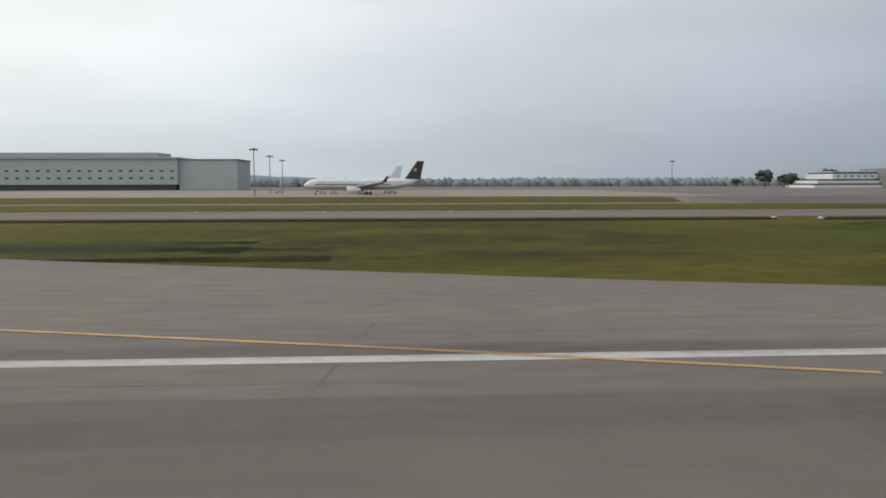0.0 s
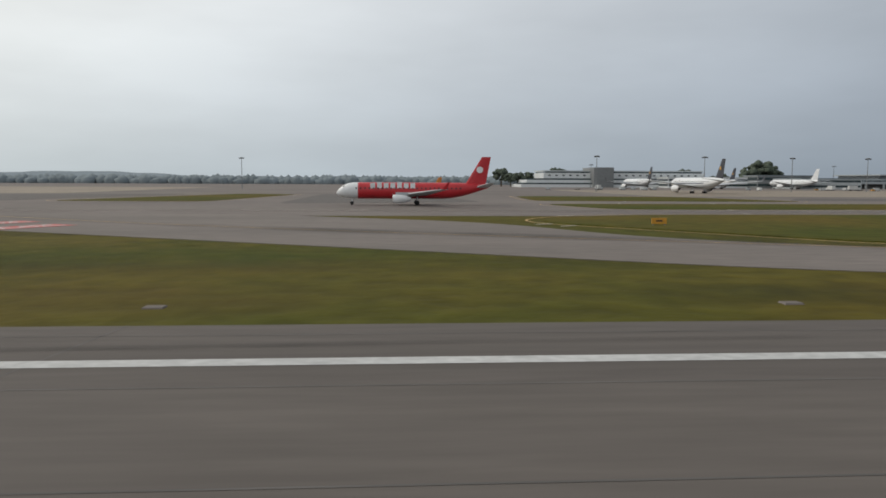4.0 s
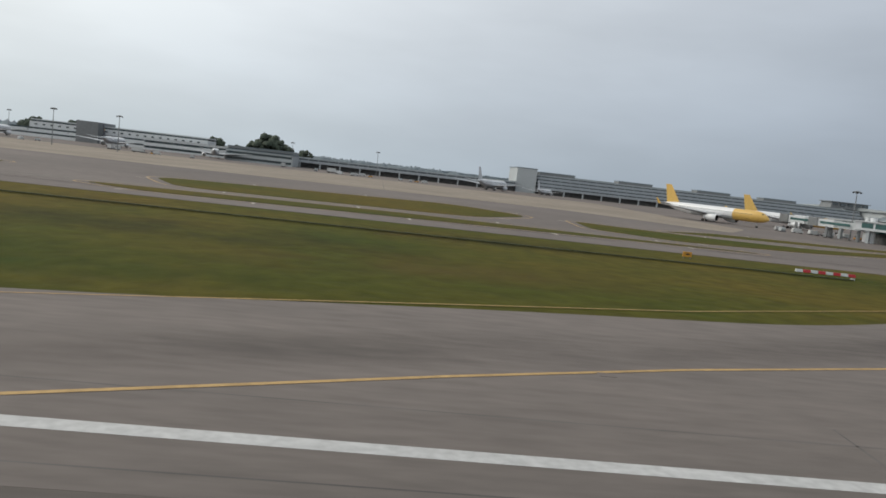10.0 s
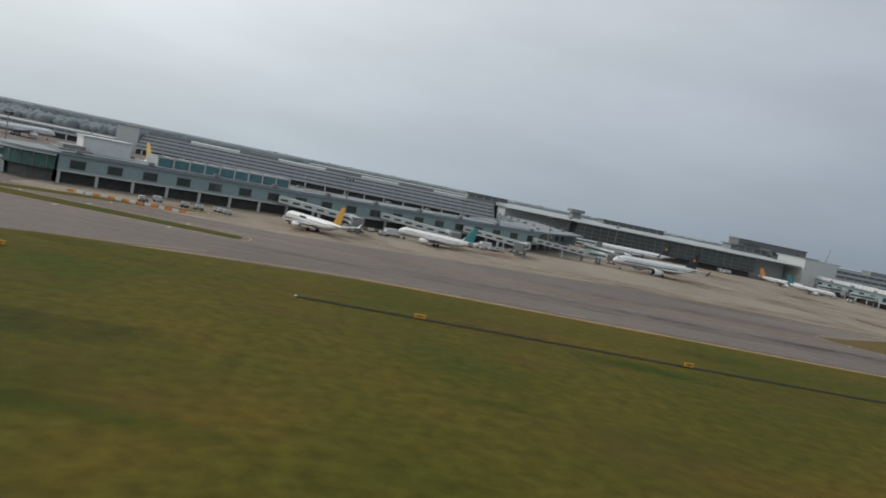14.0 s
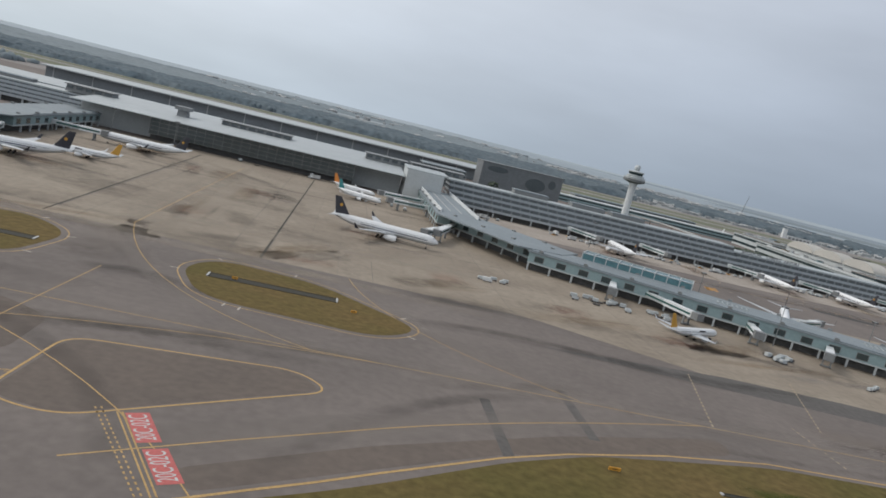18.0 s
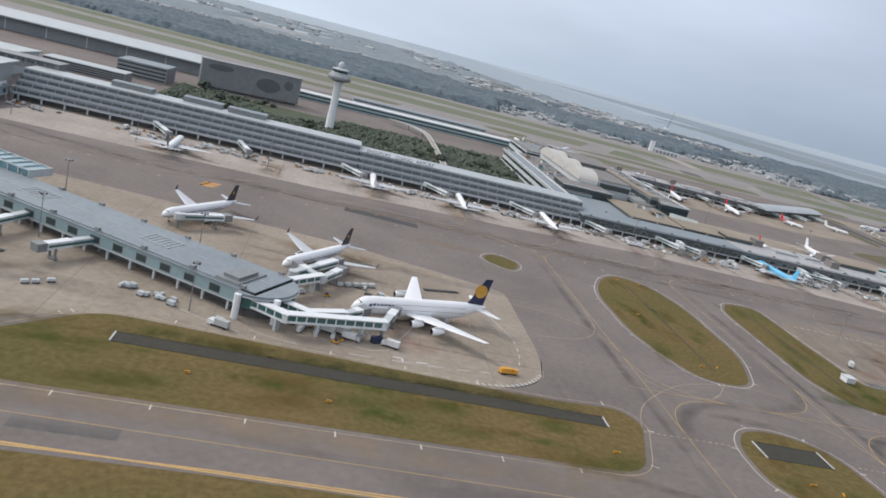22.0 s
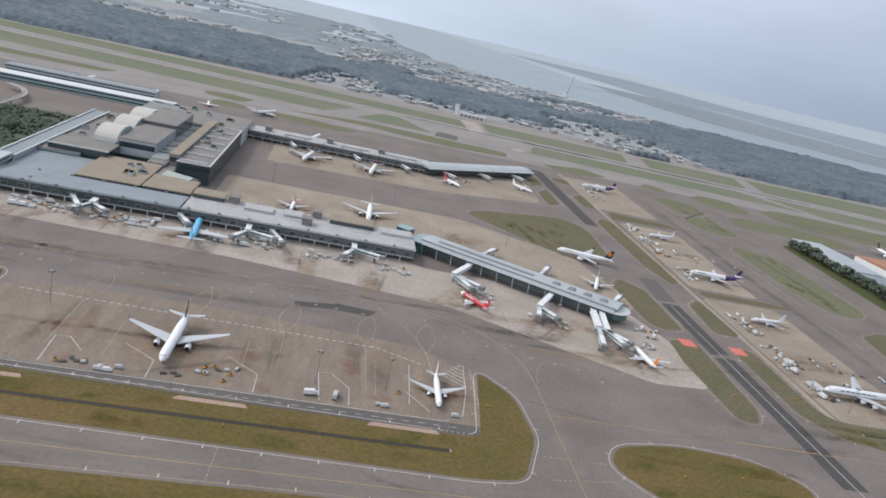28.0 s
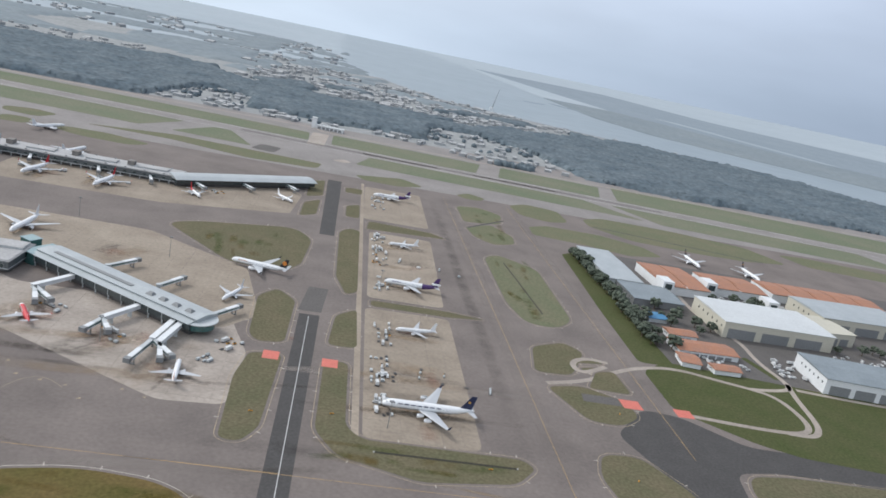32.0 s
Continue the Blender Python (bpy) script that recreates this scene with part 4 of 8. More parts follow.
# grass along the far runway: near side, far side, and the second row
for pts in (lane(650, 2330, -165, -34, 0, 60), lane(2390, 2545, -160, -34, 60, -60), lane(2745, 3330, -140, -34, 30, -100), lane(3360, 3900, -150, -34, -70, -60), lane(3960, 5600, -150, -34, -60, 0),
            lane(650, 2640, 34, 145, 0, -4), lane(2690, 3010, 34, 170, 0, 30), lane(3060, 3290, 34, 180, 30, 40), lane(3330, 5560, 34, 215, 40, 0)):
    structure(slab("runway_strip", rounded(pts, 10), 0.062, MEADOW), "long haze-muted green grass strip beside the far runway", "grass")
for pts, r in (([(2262, 1392), (2410, 1436), (2545, 1420), (2684, 1404), (2676, 1352), (2556, 1340), (2414, 1385)], 14), ([(2112, 1425), (2158, 1446), (2206, 1428), (2188, 1376), (2127, 1386)], 14), ([(2144, 1349), (2177, 1357), (2204, 1336), (2196, 1300), (2150, 1300)], 12),
               ([(2242, 1305), (2250, 1338), (2322, 1340), (2399, 1308), (2372, 1274), (2292, 1280)], 14), ([(2745, 1355), (2835, 1396), (2874, 1352), (2824, 1318), (2763, 1322)], 12), ([(2932, 1335), (2960, 1368), (2990, 1345), (2975, 1316), (2947, 1315)], 10),
               ([(3030, 1322), (3070, 1360), (3130, 1344), (3130, 1262), (3088, 1238), (3040, 1258)], 16), ([(3038, 1178), (3077, 1206), (3171, 1204), (3238, 1166), (3254, 1122), (3186, 1094), (3118, 1116), (3034, 1128)], 10), ([(3170, 1312), (3220, 1350), (3360, 1345), (3500, 1310), (3539, 1226), (3440, 1196), (3350, 1192), (3230, 1204), (3168, 1262)], 16),
               ([(3560, 1300), (3620, 1312), (3920, 1280), (3900, 1226), (3720, 1222), (3589, 1236)], 14), ([(1500, 1440), (1700, 1452), (1960, 1446), (1940, 1404), (1700, 1396), (1520, 1400)], 14), ([(1560, 1350), (1640, 1376), (1760, 1366), (1740, 1336), (1600, 1334)], 12)):
    o = rounded(pts, r)
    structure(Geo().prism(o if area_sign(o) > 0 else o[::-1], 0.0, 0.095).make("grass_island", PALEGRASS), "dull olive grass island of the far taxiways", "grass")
for pts in ([(3175, 1262), (3480, 1208), (3484, 1211), (3178, 1266)], [(2996, 1190), (2922, 1104), (2926, 1102), (2998, 1186)]):
    structure(slab("drain", pts, 0.12, DARK), "thin dark drain across the grass", "drain")
structure(slab("perimeter_road", [(600, 1930), (1600, 1850), (2640, 1838), (2660, 1800), (3290, 1744), (5600, 1640), (5600, 1648), (3292, 1752), (2666, 1808), (2646, 1846), (1600, 1858), (600, 1938)], 0.066, PALE), "thin pale perimeter road along the fence", "road")
structure(slab("far_link", [(2640, 1600), (2676, 1600), (2680, 1768), (2642, 1768)], 0.065, PALE), "pale concrete pad beyond the far runway", "taxiway")
structure(slab("far_pad", rounded([(2700, 1462), (2722, 1490), (2738, 1470), (2722, 1450)], 8), 0.066, PALE), "small cream concrete patch at the taxiway crossing", "pavement")
structure(slab("far_patch", rounded([(2545, 1440), (2560, 1500), (2600, 1490), (2590, 1430)], 12), 0.064, PATCH), "dark resurfaced patch of the far taxiway", "pavement")
structure(slab("sea", rounded([(2500, 8200), (2640, 4890), (2915, 3760), (3110, 3380), (3600, 3110), (4000, 2960), (4440, 2740), (4640, 2330), (5400, 1980), (13000, 1700), (13000, 12000), (2500, 12000)], 120), 0.4, WATER, thick=0.2), "pale grey strait water", "water")


def clumps(name, spots, material, label, category, parent=None, rough=0.12):
    """Many uneven leafy clumps in one mesh; spots: x, y, z, radius, height."""
    ico_v = np.array([(0, 0, 1), (0.894, 0, 0.447), (0.276, 0.851, 0.447), (-0.724, 0.526, 0.447), (-0.724, -0.526, 0.447), (0.276, -0.851, 0.447), (0.724, 0.526, -0.447), (-0.276, 0.851, -0.447), (-0.894, 0, -0.447), (-0.276, -0.851, -0.447), (0.724, -0.526, -0.447), (0, 0, -1)])
    ico_f = np.array([(0, 1, 2), (0, 2, 3), (0, 3, 4), (0, 4, 5), (0, 5, 1), (1, 6, 2), (2, 7, 3), (3, 8, 4), (4, 9, 5), (5, 10, 1), (6, 7, 2), (7, 8, 3), (8, 9, 4), (9, 10, 5), (10, 6, 1), (11, 7, 6), (11, 8, 7), (11, 9, 8), (11, 10, 9), (11, 6, 10)])
    r = np.random.RandomState(len(spots))
    s = np.array(spots)
    n = len(s)
    v = ico_v[None] * r.uniform(1 - rough, 1 + rough, (n, 12, 1))
    v = v * np.stack([s[:, 3], s[:, 3], s[:, 4]], 1)[:, None] + s[:, None, :3]
    f = ico_f[None] + 12 * np.arange(n)[:, None, None]
    me = bpy.data.meshes.new(name)
    me.vertices.add(n * 12)
    me.vertices.foreach_set("co", v.ravel())
    me.loops.add(n * 60)
    me.loops.foreach_set("vertex_index", f.ravel())
    me.polygons.add(n * 20)
    me.polygons.foreach_set("loop_start", np.arange(0, n * 60, 3))
    me.update(calc_edges=True)
    me.validate()
    me.polygons.foreach_set("use_smooth", [True] * (n * 20))
    me.materials.append(material)
    ob = new(name, me)
    if parent:
        ob.parent = parent
        return ob
    return tagged(ob, label, category, kind="stuff")


rng = random.Random(21)
SHORE = ((2640, 4890), (2915, 3740), (3110, 3360), (3600, 3080), (4000, 2950), (4440, 2730), (4640, 2330), (5400, 1980), (9000, 1800))


def at(line, x):
    """The y of a shore line at x."""
    if x <= line[0][0]:
        return 12000
    for (xa, ya), (xb, yb) in zip(line, line[1:]):
        if x <= xb:
            return ya + (yb - ya) * (x - xa) / (xb - xa)
    return line[-1][1]


BACK = ((2229, 2760), (2460, 2480), (3000, 2440), (3516, 2740), (3973, 2990), (4250, 3300), (9000, 3300))
FENCE = ((-4000, 2010), (600, 1965), (1700, 1868), (2230, 1868), (2300, 2235), (2440, 2225), (2462, 1975), (2700, 1965), (2925, 1985), (2960, 2250), (3100, 2290), (3250, 2110), (3330, 1790), (3530, 1775), (3960, 1780), (5600, 1690))


def wooded(x, y):
    """Whether the land is covered by trees: woods behind the fence, broken by a town and the shore."""
    n = noise.noise(Vector((x * 0.004, y * 0.006, 0.3)))
    yy = y + 60 * n + 18 * noise.noise(Vector((x * 0.03, y * 0.03, 4.0)))
    shore = at(SHORE, x)
    if y < at(FENCE, x) + 25 * (n + 0.3) or y > shore - 35:
        return False
    if x < 2230:
        back = 2760 + 0.10 * (x - 1200)
        far = noise.noise(Vector((x * 0.0016, y * 0.0020, 7.0)))
        return yy < back or (yy > back + 330 and far > -0.12)
    back = at(BACK, x)
    return yy < back and y < shore - 60 or (y < shore - 170 and noise.noise(Vector((x * 0.005, y * 0.005, 9.0))) > 0.16)


def canopy(name, x0, x1, y0, y1, cell, material, label, top):
    """An unbroken treetop sheet that dips to the ground in clearings and along its edges."""
    nx, ny = int((x1 - x0) / cell), int((y1 - y0) / cell)
    verts = []
    for j in range(ny + 1):
        for i in range(nx + 1):
            x, y = x0 + i * cell + rng.uniform(-0.3, 0.3) * cell, y0 + j * cell + rng.uniform(-0.3, 0.3) * cell
            z = top + 5.0 * noise.noise(Vector((x * 0.012, y * 0.012, 1.7))) + rng.uniform(-2.6, 2.6)
            if i in (0, nx) or j in (0, ny) or not wooded(x, y):
                z = -1.0
            verts.append((x, y, z))
    faces = []
    for j in range(ny):
        for i in range(nx):
            q = (j * (nx + 1) + i, j * (nx + 1) + i + 1, (j + 1) * (nx + 1) + i + 1, (j + 1) * (nx + 1) + i)
            if any(verts[k][2] > 0 for k in q):
                faces.append(q)
    tagged(mesh_ob(name, verts, faces, material, smooth=True), label, "woods", kind="stuff")


canopy("far_wood", -2500, 5400, 1690, 2960, 12.0, WOOD, "dense woodland beyond the airfield, tinted blue-green by haze", 12.0)
canopy("far_wood", -3500, 4400, 2950, 6200, 34.0, FARWOOD, "distant woodland round the town, paled by haze", 8.0)
spots = []
while len(spots) < 900:
    x = rng.uniform(600, 4600)
    y = at(FENCE, x) + 14 + rng.random() * 34
    spots.append((x, y, 3, rng.uniform(5, 10), rng.uniform(6, 12)))
for k in range(60):
    spots.append((rng.uniform(3090, 3180), 1792 + rng.uniform(-14, 14), 2, rng.uniform(8, 13), rng.uniform(8, 13)))
for k in range(420):
    x, y = rng.uniform(2240, 3290), rng.uniform(1905, 2300)
    if y < at(FENCE, x) and noise.noise(Vector((x * 0.012, y * 0.012, 3.0))) > 0.02:
        spots.append((x, y, 2, rng.uniform(5, 10), rng.uniform(5, 9)))
clumps("wood_edge", spots, WOOD, "uneven haze-tinted blue-green trees along the edge of the woodland", "woods", rough=0.25)
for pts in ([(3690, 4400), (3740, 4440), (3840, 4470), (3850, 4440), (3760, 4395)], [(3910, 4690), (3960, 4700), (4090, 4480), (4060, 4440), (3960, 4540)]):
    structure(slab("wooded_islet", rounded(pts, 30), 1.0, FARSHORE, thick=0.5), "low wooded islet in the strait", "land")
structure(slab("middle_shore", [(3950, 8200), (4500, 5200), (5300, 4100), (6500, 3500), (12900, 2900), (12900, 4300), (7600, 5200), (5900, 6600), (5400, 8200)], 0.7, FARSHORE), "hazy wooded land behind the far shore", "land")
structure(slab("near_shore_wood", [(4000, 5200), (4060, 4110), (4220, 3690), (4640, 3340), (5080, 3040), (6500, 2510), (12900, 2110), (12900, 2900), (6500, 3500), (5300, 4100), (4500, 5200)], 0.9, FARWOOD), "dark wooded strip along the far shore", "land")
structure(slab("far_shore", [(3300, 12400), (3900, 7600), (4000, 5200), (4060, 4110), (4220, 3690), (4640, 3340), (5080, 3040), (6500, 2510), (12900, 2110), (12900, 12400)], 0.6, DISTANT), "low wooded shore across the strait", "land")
structure(slab("inlet", rounded([(4900, 5420), (5080, 5320), (5330, 4660), (5560, 4060), (5460, 4070), (5230, 4540), (5040, 5080)], 15), 0.75, WATER), "thin pale inlet behind the far shore", "water")
# town blocks, quarter by quarter: x range, y range, number, widest, tallest
rng = random.Random(33)
g = Geo()
for x0, x1, y0, y1, n_, wide, tall in ((900, 1950, 2800, 3120, 130, 26, 10), (2100, 2700, 3300, 3950, 120, 44, 12), (2300, 3420, 2480, 3560, 520, 44, 12), (2950, 4120, 2450, 3450, 420, 38, 9), (2940, 3290, 1790, 2260, 65, 30, 8), (2235, 2450, 1890, 2220, 46, 30, 7), (2500, 2920, 1880, 1970, 34, 36, 7), (400, 2600, 4000, 6200, 260, 60, 14)):
    placed = 0
    while placed < n_:
        x, y = rng.uniform(x0, x1), rng.uniform(y0, y1)
        placed += 1
        if y > at(SHORE, x) - 40 or wooded(x, y):
            continue
        w, d, hh = rng.uniform(8, wide), rng.uniform(7, wide * 0.55), rng.uniform(4, tall)
        q = rng.choice((-0.35, -0.3, 0.9, 1.2)) + rng.uniform(-0.12, 0.12)
        k0 = len(g.v)
        g.box(-w / 2, w / 2, -d / 2, d / 2, 0, hh, 0)
        if rng.random() < 0.5:
            g.extrude([(-d / 2 - 0.6, hh), (0, hh + d * 0.2), (d / 2 + 0.6, hh)], -w / 2 - 0.5, w / 2 + 0.5, 2)
        else:
            g.box(-w / 2 - 0.3, w / 2 + 0.3, -d / 2 - 0.3, d / 2 + 0.3, hh, hh + 0.7, 2)
        ca, sa = math.cos(q), math.sin(q)
        g.v[k0:] = [(x + a_ * ca - b_ * sa, y + a_ * sa + b_ * ca, z_) for a_, b_, z_ in g.v[k0:]]
tagged(g.make("far_town", [CITY, CITY, TOWNROOF]), "scattered pale low town buildings among trees", "town", kind="stuff")
fs = thing("fire_station", "long low white building with a square tower by the far fence", "building", m=pose(2645, 1838, 0, 0, 0, -8))
Geo().box(0, 66, 0, 14, 0, 8).make("hall", WHITE, fs)
Geo().box(-12, -2, 2, 12, 0, 24).make("tower", WHITE, fs)
Geo().box(-1, 67, -1, 15, 8, 8.8).box(-13, -1, 1, 13, 24, 25).make("roof", SHEET, fs)
for i in range(6):
    Geo().box(4 + i * 10, 11.5 + i * 10, -0.2, 0.1, 0.2, 6).make("door", GREY, fs)
# tall far mast by the shore
crane = thing("shore_crane", "tall thin pale crane by the far shore", "crane", m=pose(3330, 3330, 0))
Geo().rod((0, 0, 0), (18, 0, 95), 2.2, 0.8).make("jib", GREY, crane)
Geo().box(-8, 8, -6, 6, 0, 14).make("cab", WHITE, crane)

# ---- terminals ----
def along(a, b):
    """A frame with x from a towards b, and the length."""
    a, b = Vector(a), Vector(b)
    d = b - a
    return pose(a.x, a.y, 0, 0, 0, math.degrees(math.atan2(d.y, d.x))), d.length


def pier(a, b, w, label, roof=TEALROOF, h=11.0, wall=TEAL):
    """A boarding pier: open ground floor with columns, its shade a dark box; teal upper floor with square windows, flat
    roof.
    """
    m, n = along(a, b)
    t = thing("boarding_pier", label, "terminal", m=m)
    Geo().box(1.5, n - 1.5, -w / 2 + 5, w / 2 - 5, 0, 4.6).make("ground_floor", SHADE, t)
    Geo().box(0, n, -w / 2, w / 2, 4.6, h - 0.4).make("upper_floor", wall, t)
    Geo().box(-0.8, n + 0.8, -w / 2 - 0.8, w / 2 + 0.8, h - 0.4, h + 0.3).box(0.5, n - 0.5, -w / 2 + 0.6, w / 2 - 0.6, h + 0.3, h + 0.9).make("roof", roof, t)
    Geo().box(-0.05, n + 0.05, -w / 2 - 0.10, w / 2 + 0.10, 4.4, 5.1).make("fascia", WALL, t)
    k = max(2, round(n / 13.5))
    win = Geo().box(-2.6, 2.6, -0.25, 0.25, 0, 3.0, 0).box(-2.9, 2.9, -0.12, 0.12, -0.3, 0, 1).box(-2.9, 2.9, -0.12, 0.12, 3.0, 3.3, 1).box(-2.9, -2.6, -0.12, 0.12, 0, 3.0, 1).box(2.6, 2.9, -0.12, 0.12, 0, 3.0, 1).make("window", [GLASS, GREY], t)
    if n > 200:
        for q in (0.42, 0.72):
            g = Geo()
            for i in range(7):
                g.box(q * n + i * 2.6, q * n + i * 2.6 + 0.5, -5, 5, h + 0.9, h + 1.2)
            g.box(q * n - 0.4, q * n + 17, -5.5, -5, h + 0.9, h + 1.3).box(q * n - 0.4, q * n + 17, 5, 5.5, h + 0.9, h + 1.3)
            g.make("roof_grille", ROOF, t)
        Geo().box(2, n - 2, -0.12, 0.12, h + 0.9, h + 1.0).make("roof_seam", ROOF, t)
    col = Geo().box(-0.5, 0.5, -0.5, 0.5, 0, 4.6).make("column", WALL, t)
    box = Geo().box(-1.2, 1.2, -1.0, 1.0, 0, 1.2, 0, 0.15).make("roof_vent", GREY, t)
    first = [True, True, True]

    def put(src, i, x, y, z):
        o = src if first[i] else src.copy()
        if not first[i]:
            scene.collection.objects.link(o)
        first[i] = False
        o.location = (x, y, z)

    for i in range(k):
        x = (i + 0.5) * n / k
        for s in (-1, 1):
            put(win, 0, x, s * w / 2, 6.0)
            put(col, 1, x - n / k / 2 + 0.8, s * (w / 2 - 0.7), 0)
            if i % 2 == 0:
                put(box, 2, x, s * (w / 2 - 0.9), h + 0.9)
    return t


def terrace(x0, x1, y, label, levels=4, step=6.0, h=4.6, depth=46, base=4.6, roof=ROOF, step_label=""):
    """A long concourse whose floors step back: pale slab edges over dark glazing."""
    t = thing("concourse", label, "terminal", m=pose(x0, y, 0))
    n = x1 - x0
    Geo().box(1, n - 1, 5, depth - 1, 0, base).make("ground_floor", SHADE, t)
    for i in range(levels):
        y0, z = i * step, base + i * h
        Geo().box(0.4, n - 0.4, y0 + 1.6, depth - 0.5 - i, z + 1.4, z + h).make("glazing", TINTED, t)
        Geo().box(0, n, y0, depth, z, z + 1.4).box(0, n, y0, y0 + 0.4, z + 1.4, z + 2.1).make("floor_edge", BAND, t)
        g = Geo()
        for j in range(int(n / 9)):
            g.box(j * 9 + 4, j * 9 + 4.4, y0 + 1.35, y0 + 1.6, z + 1.4, z + h)
        tagged(g.make("glazing_bar", BAND, t), kind="stuff")
    z = base + levels * h
    Geo().box(-1, n + 1, levels * step - 2, depth + 1, z, z + 1.2).make("roof", roof, t)
    cb = Geo().box(-0.6, 0.6, -0.6, 0.6, 0, base).make("column", WALL, t)
    k = int(n / 18)
    for j in range(k):
        o = cb if j == 0 else cb.copy()
        if j:
            scene.collection.objects.link(o)
        o.location = (j * 18 + 6, 1.0, 0)
    return t


def block(name, label, x0, x1, y0, y1, z1, wall, roof, z0=0.0, bands=0, category="building", m=None):
    """A plain building with a parapet and, where given, bands of windows."""
    t = thing(name, label, category, m=m or pose(x0, y0, 0))
    w, d = x1 - x0, y1 - y0
    Geo().box(0, w, 0, d, z0, z1).make("wall", wall, t)
    Geo().box(-0.4, w + 0.4, -0.4, d + 0.4, z1, z1 + 0.6).box(0.6, w - 0.6, 0.6, d - 0.6, z1 + 0.6, z1 + 0.75).make("roof", roof, t)
    for i in range(bands):
        z = z0 + (i + 0.35) * (z1 - z0) / bands
        hh = (z1 - z0) / bands * 0.42
        Geo().box(0.8, w - 0.8, -0.08, 0.2, z, z + hh).make("window_band", GLASS, t)
        Geo().box(-0.08, 0.2, 0.8, d - 0.8, z, z + hh).make("window_band", GLASS, t)
    return t


# north and south piers of the near terminal
pier((1560, 655), (1562, 500), 30, "grey-roofed root of the north boarding pier")
rp = thing("ramp_parapet", "white slatted parapets and dark deck over the pier root", "parapet", m=along((1560, 655), (1562, 505))[0])
Geo().box(0, 150, -11, 11, 11.9, 12.1).make("deck", TEALROOF, rp)
for y_ in (-13.6, 12.8):
    for i in range(30):
        Geo().box(i * 5, i * 5 + 4.4, y_, y_ + 0.8, 11.9, 14.4).make("slat", WHITE, rp)
for y_ in (-4, 4):
    Geo().box(2, 148, y_ - 0.3, y_ + 0.3, 12.1, 12.13).make("deck_line", WHITE_PAINT, rp)
pier((1566, 512), (1612, 438), 30, "grey-roofed bend of the north boarding pier")
pier((1600, 434), (1822, 316), 31, "long grey-roofed boarding pier with teal walls and dark windows")
pier((1262, 655), (1260, 500), 30, "grey-roofed root of the south boarding pier")
pier((1256, 512), (1212, 438), 30, "grey-roofed bend of the south boarding pier")
pier((1008, 304), (1222, 434), 31, "long grey-roofed boarding pier beside parked aircraft")
for sx, x0 in ((1, 0), (-1, 2822)):
    bend_ = [(x0 + sx * x, y) for x, y in ((1544.4, 522), (1577.6, 522), (1630, 446), (1614, 426), (1586, 424), (1544.4, 492))]
    tagged(Geo().prism(bend_ if area_sign(bend_) > 0 else bend_[::-1], 11.3, 12.2).make("roof_deck", TEALROOF), "flat grey-green roof deck over the bend of the pier", "roof", "pier roof decks")
# glazed boxes on the piers
for a, b in (((1632, 440), (1690, 410)), ((1090, 353), (1040, 323))):
    m, n = along(a, b)
    t = thing("glazed_lounge", "green-glass roof lounge with white frames on the pier", "lounge", m=m @ pose(0, 0, 11.7))
    Geo().box(0, n, -7, 7, 0, 3.6).make("glazing", BLUEGLASS, t)
    g = Geo()
    for j in range(10):
        g.box(j * n / 9 - 0.3, j * n / 9 + 0.3, -7.5, 7.5, 0, 4.2)
    g.box(-0.4, n + 0.4, -7.4, -7.0, 3.6, 4.2).box(-0.4, n + 0.4, 7.0, 7.4, 3.6, 4.2)
    g.make("frames", WALL, t)
# near terminal: south and north concourses, dark glass hall, great roof
terrace(926, 1252, 690, "long concourse with four stepped pale bands and dark glazing", 4, 5, 3.1, 50)
terrace(1575, 1862, 660, "long concourse with stepped pale bands and dark glazing", 4, 7, 4.4, 52)
terrace(1862, 2078, 660, "lower concourse with open galleries under a metal roof", 3, 7, 4.6, 48)
hall = thing("departure_hall", "dark grey glass hall front with a pale wide metal roof", "terminal", m=pose(1318, 648, 0))
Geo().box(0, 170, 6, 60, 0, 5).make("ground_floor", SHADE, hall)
Geo().box(0, 170, 0, 60, 5, 18.6).make("glass_front", SMOKE, hall)
g = Geo()
for i in range(24):
    g.box(i * 7.4 - 0.12, i * 7.4 + 0.12, -0.25, 0, 5, 18.6)
for z in (5, 8.4, 11.8, 15.2, 18.3):
    g.box(0, 170, -0.25, 0, z, z + 0.25)
g.make("frames", GREY, hall)
Geo().box(-60, 212, 61, 190, 0, 18).box(-62, -0.3, 22, 61, 0, 18.2).box(170.3, 212, 22, 61, 0, 18.2).make("hall_body", WALL, hall)
Geo().extrude([(-3, 18.6), (-3, 19.3), (70, 21.8), (130, 21.8), (196, 19.5), (196, 18.0), (61, 18.0), (60, 18.6)], -64, 213).make("great_roof", ROOF, hall)
for x, n, z in ((-92, 40, 25.0), (44, 64, 25.2), (178, 40, 27.0), (222, 52, 27.6)):
    Geo().box(x, x + n, 66, 86, 19, z, 0, 0.8).box(x - 1, x + n + 1, 65, 87, z, z + 0.6).make("roof_plant", GREY, hall)
    for i in range(int(n / 8)):
        Geo().box(x + 1.4 + i * 8, x + 6.6 + i * 8, 65.2, 66.0, z - 3.2, z - 0.8).make("louvre", TINTED, hall)
Geo().box(8, 17, 50, 62, 20, 26.5, 0, 0.6).box(6, 19, 48, 64, 26.5, 29.5).make("roof_tower", GREY, hall)
Geo().box(214, 246, -6, 40, 0, 26).make("end_block", WALL, hall)
Geo().box(213.6, 250, -4, 44, 26, 27.2).make("end_roof", ROOF, hall)
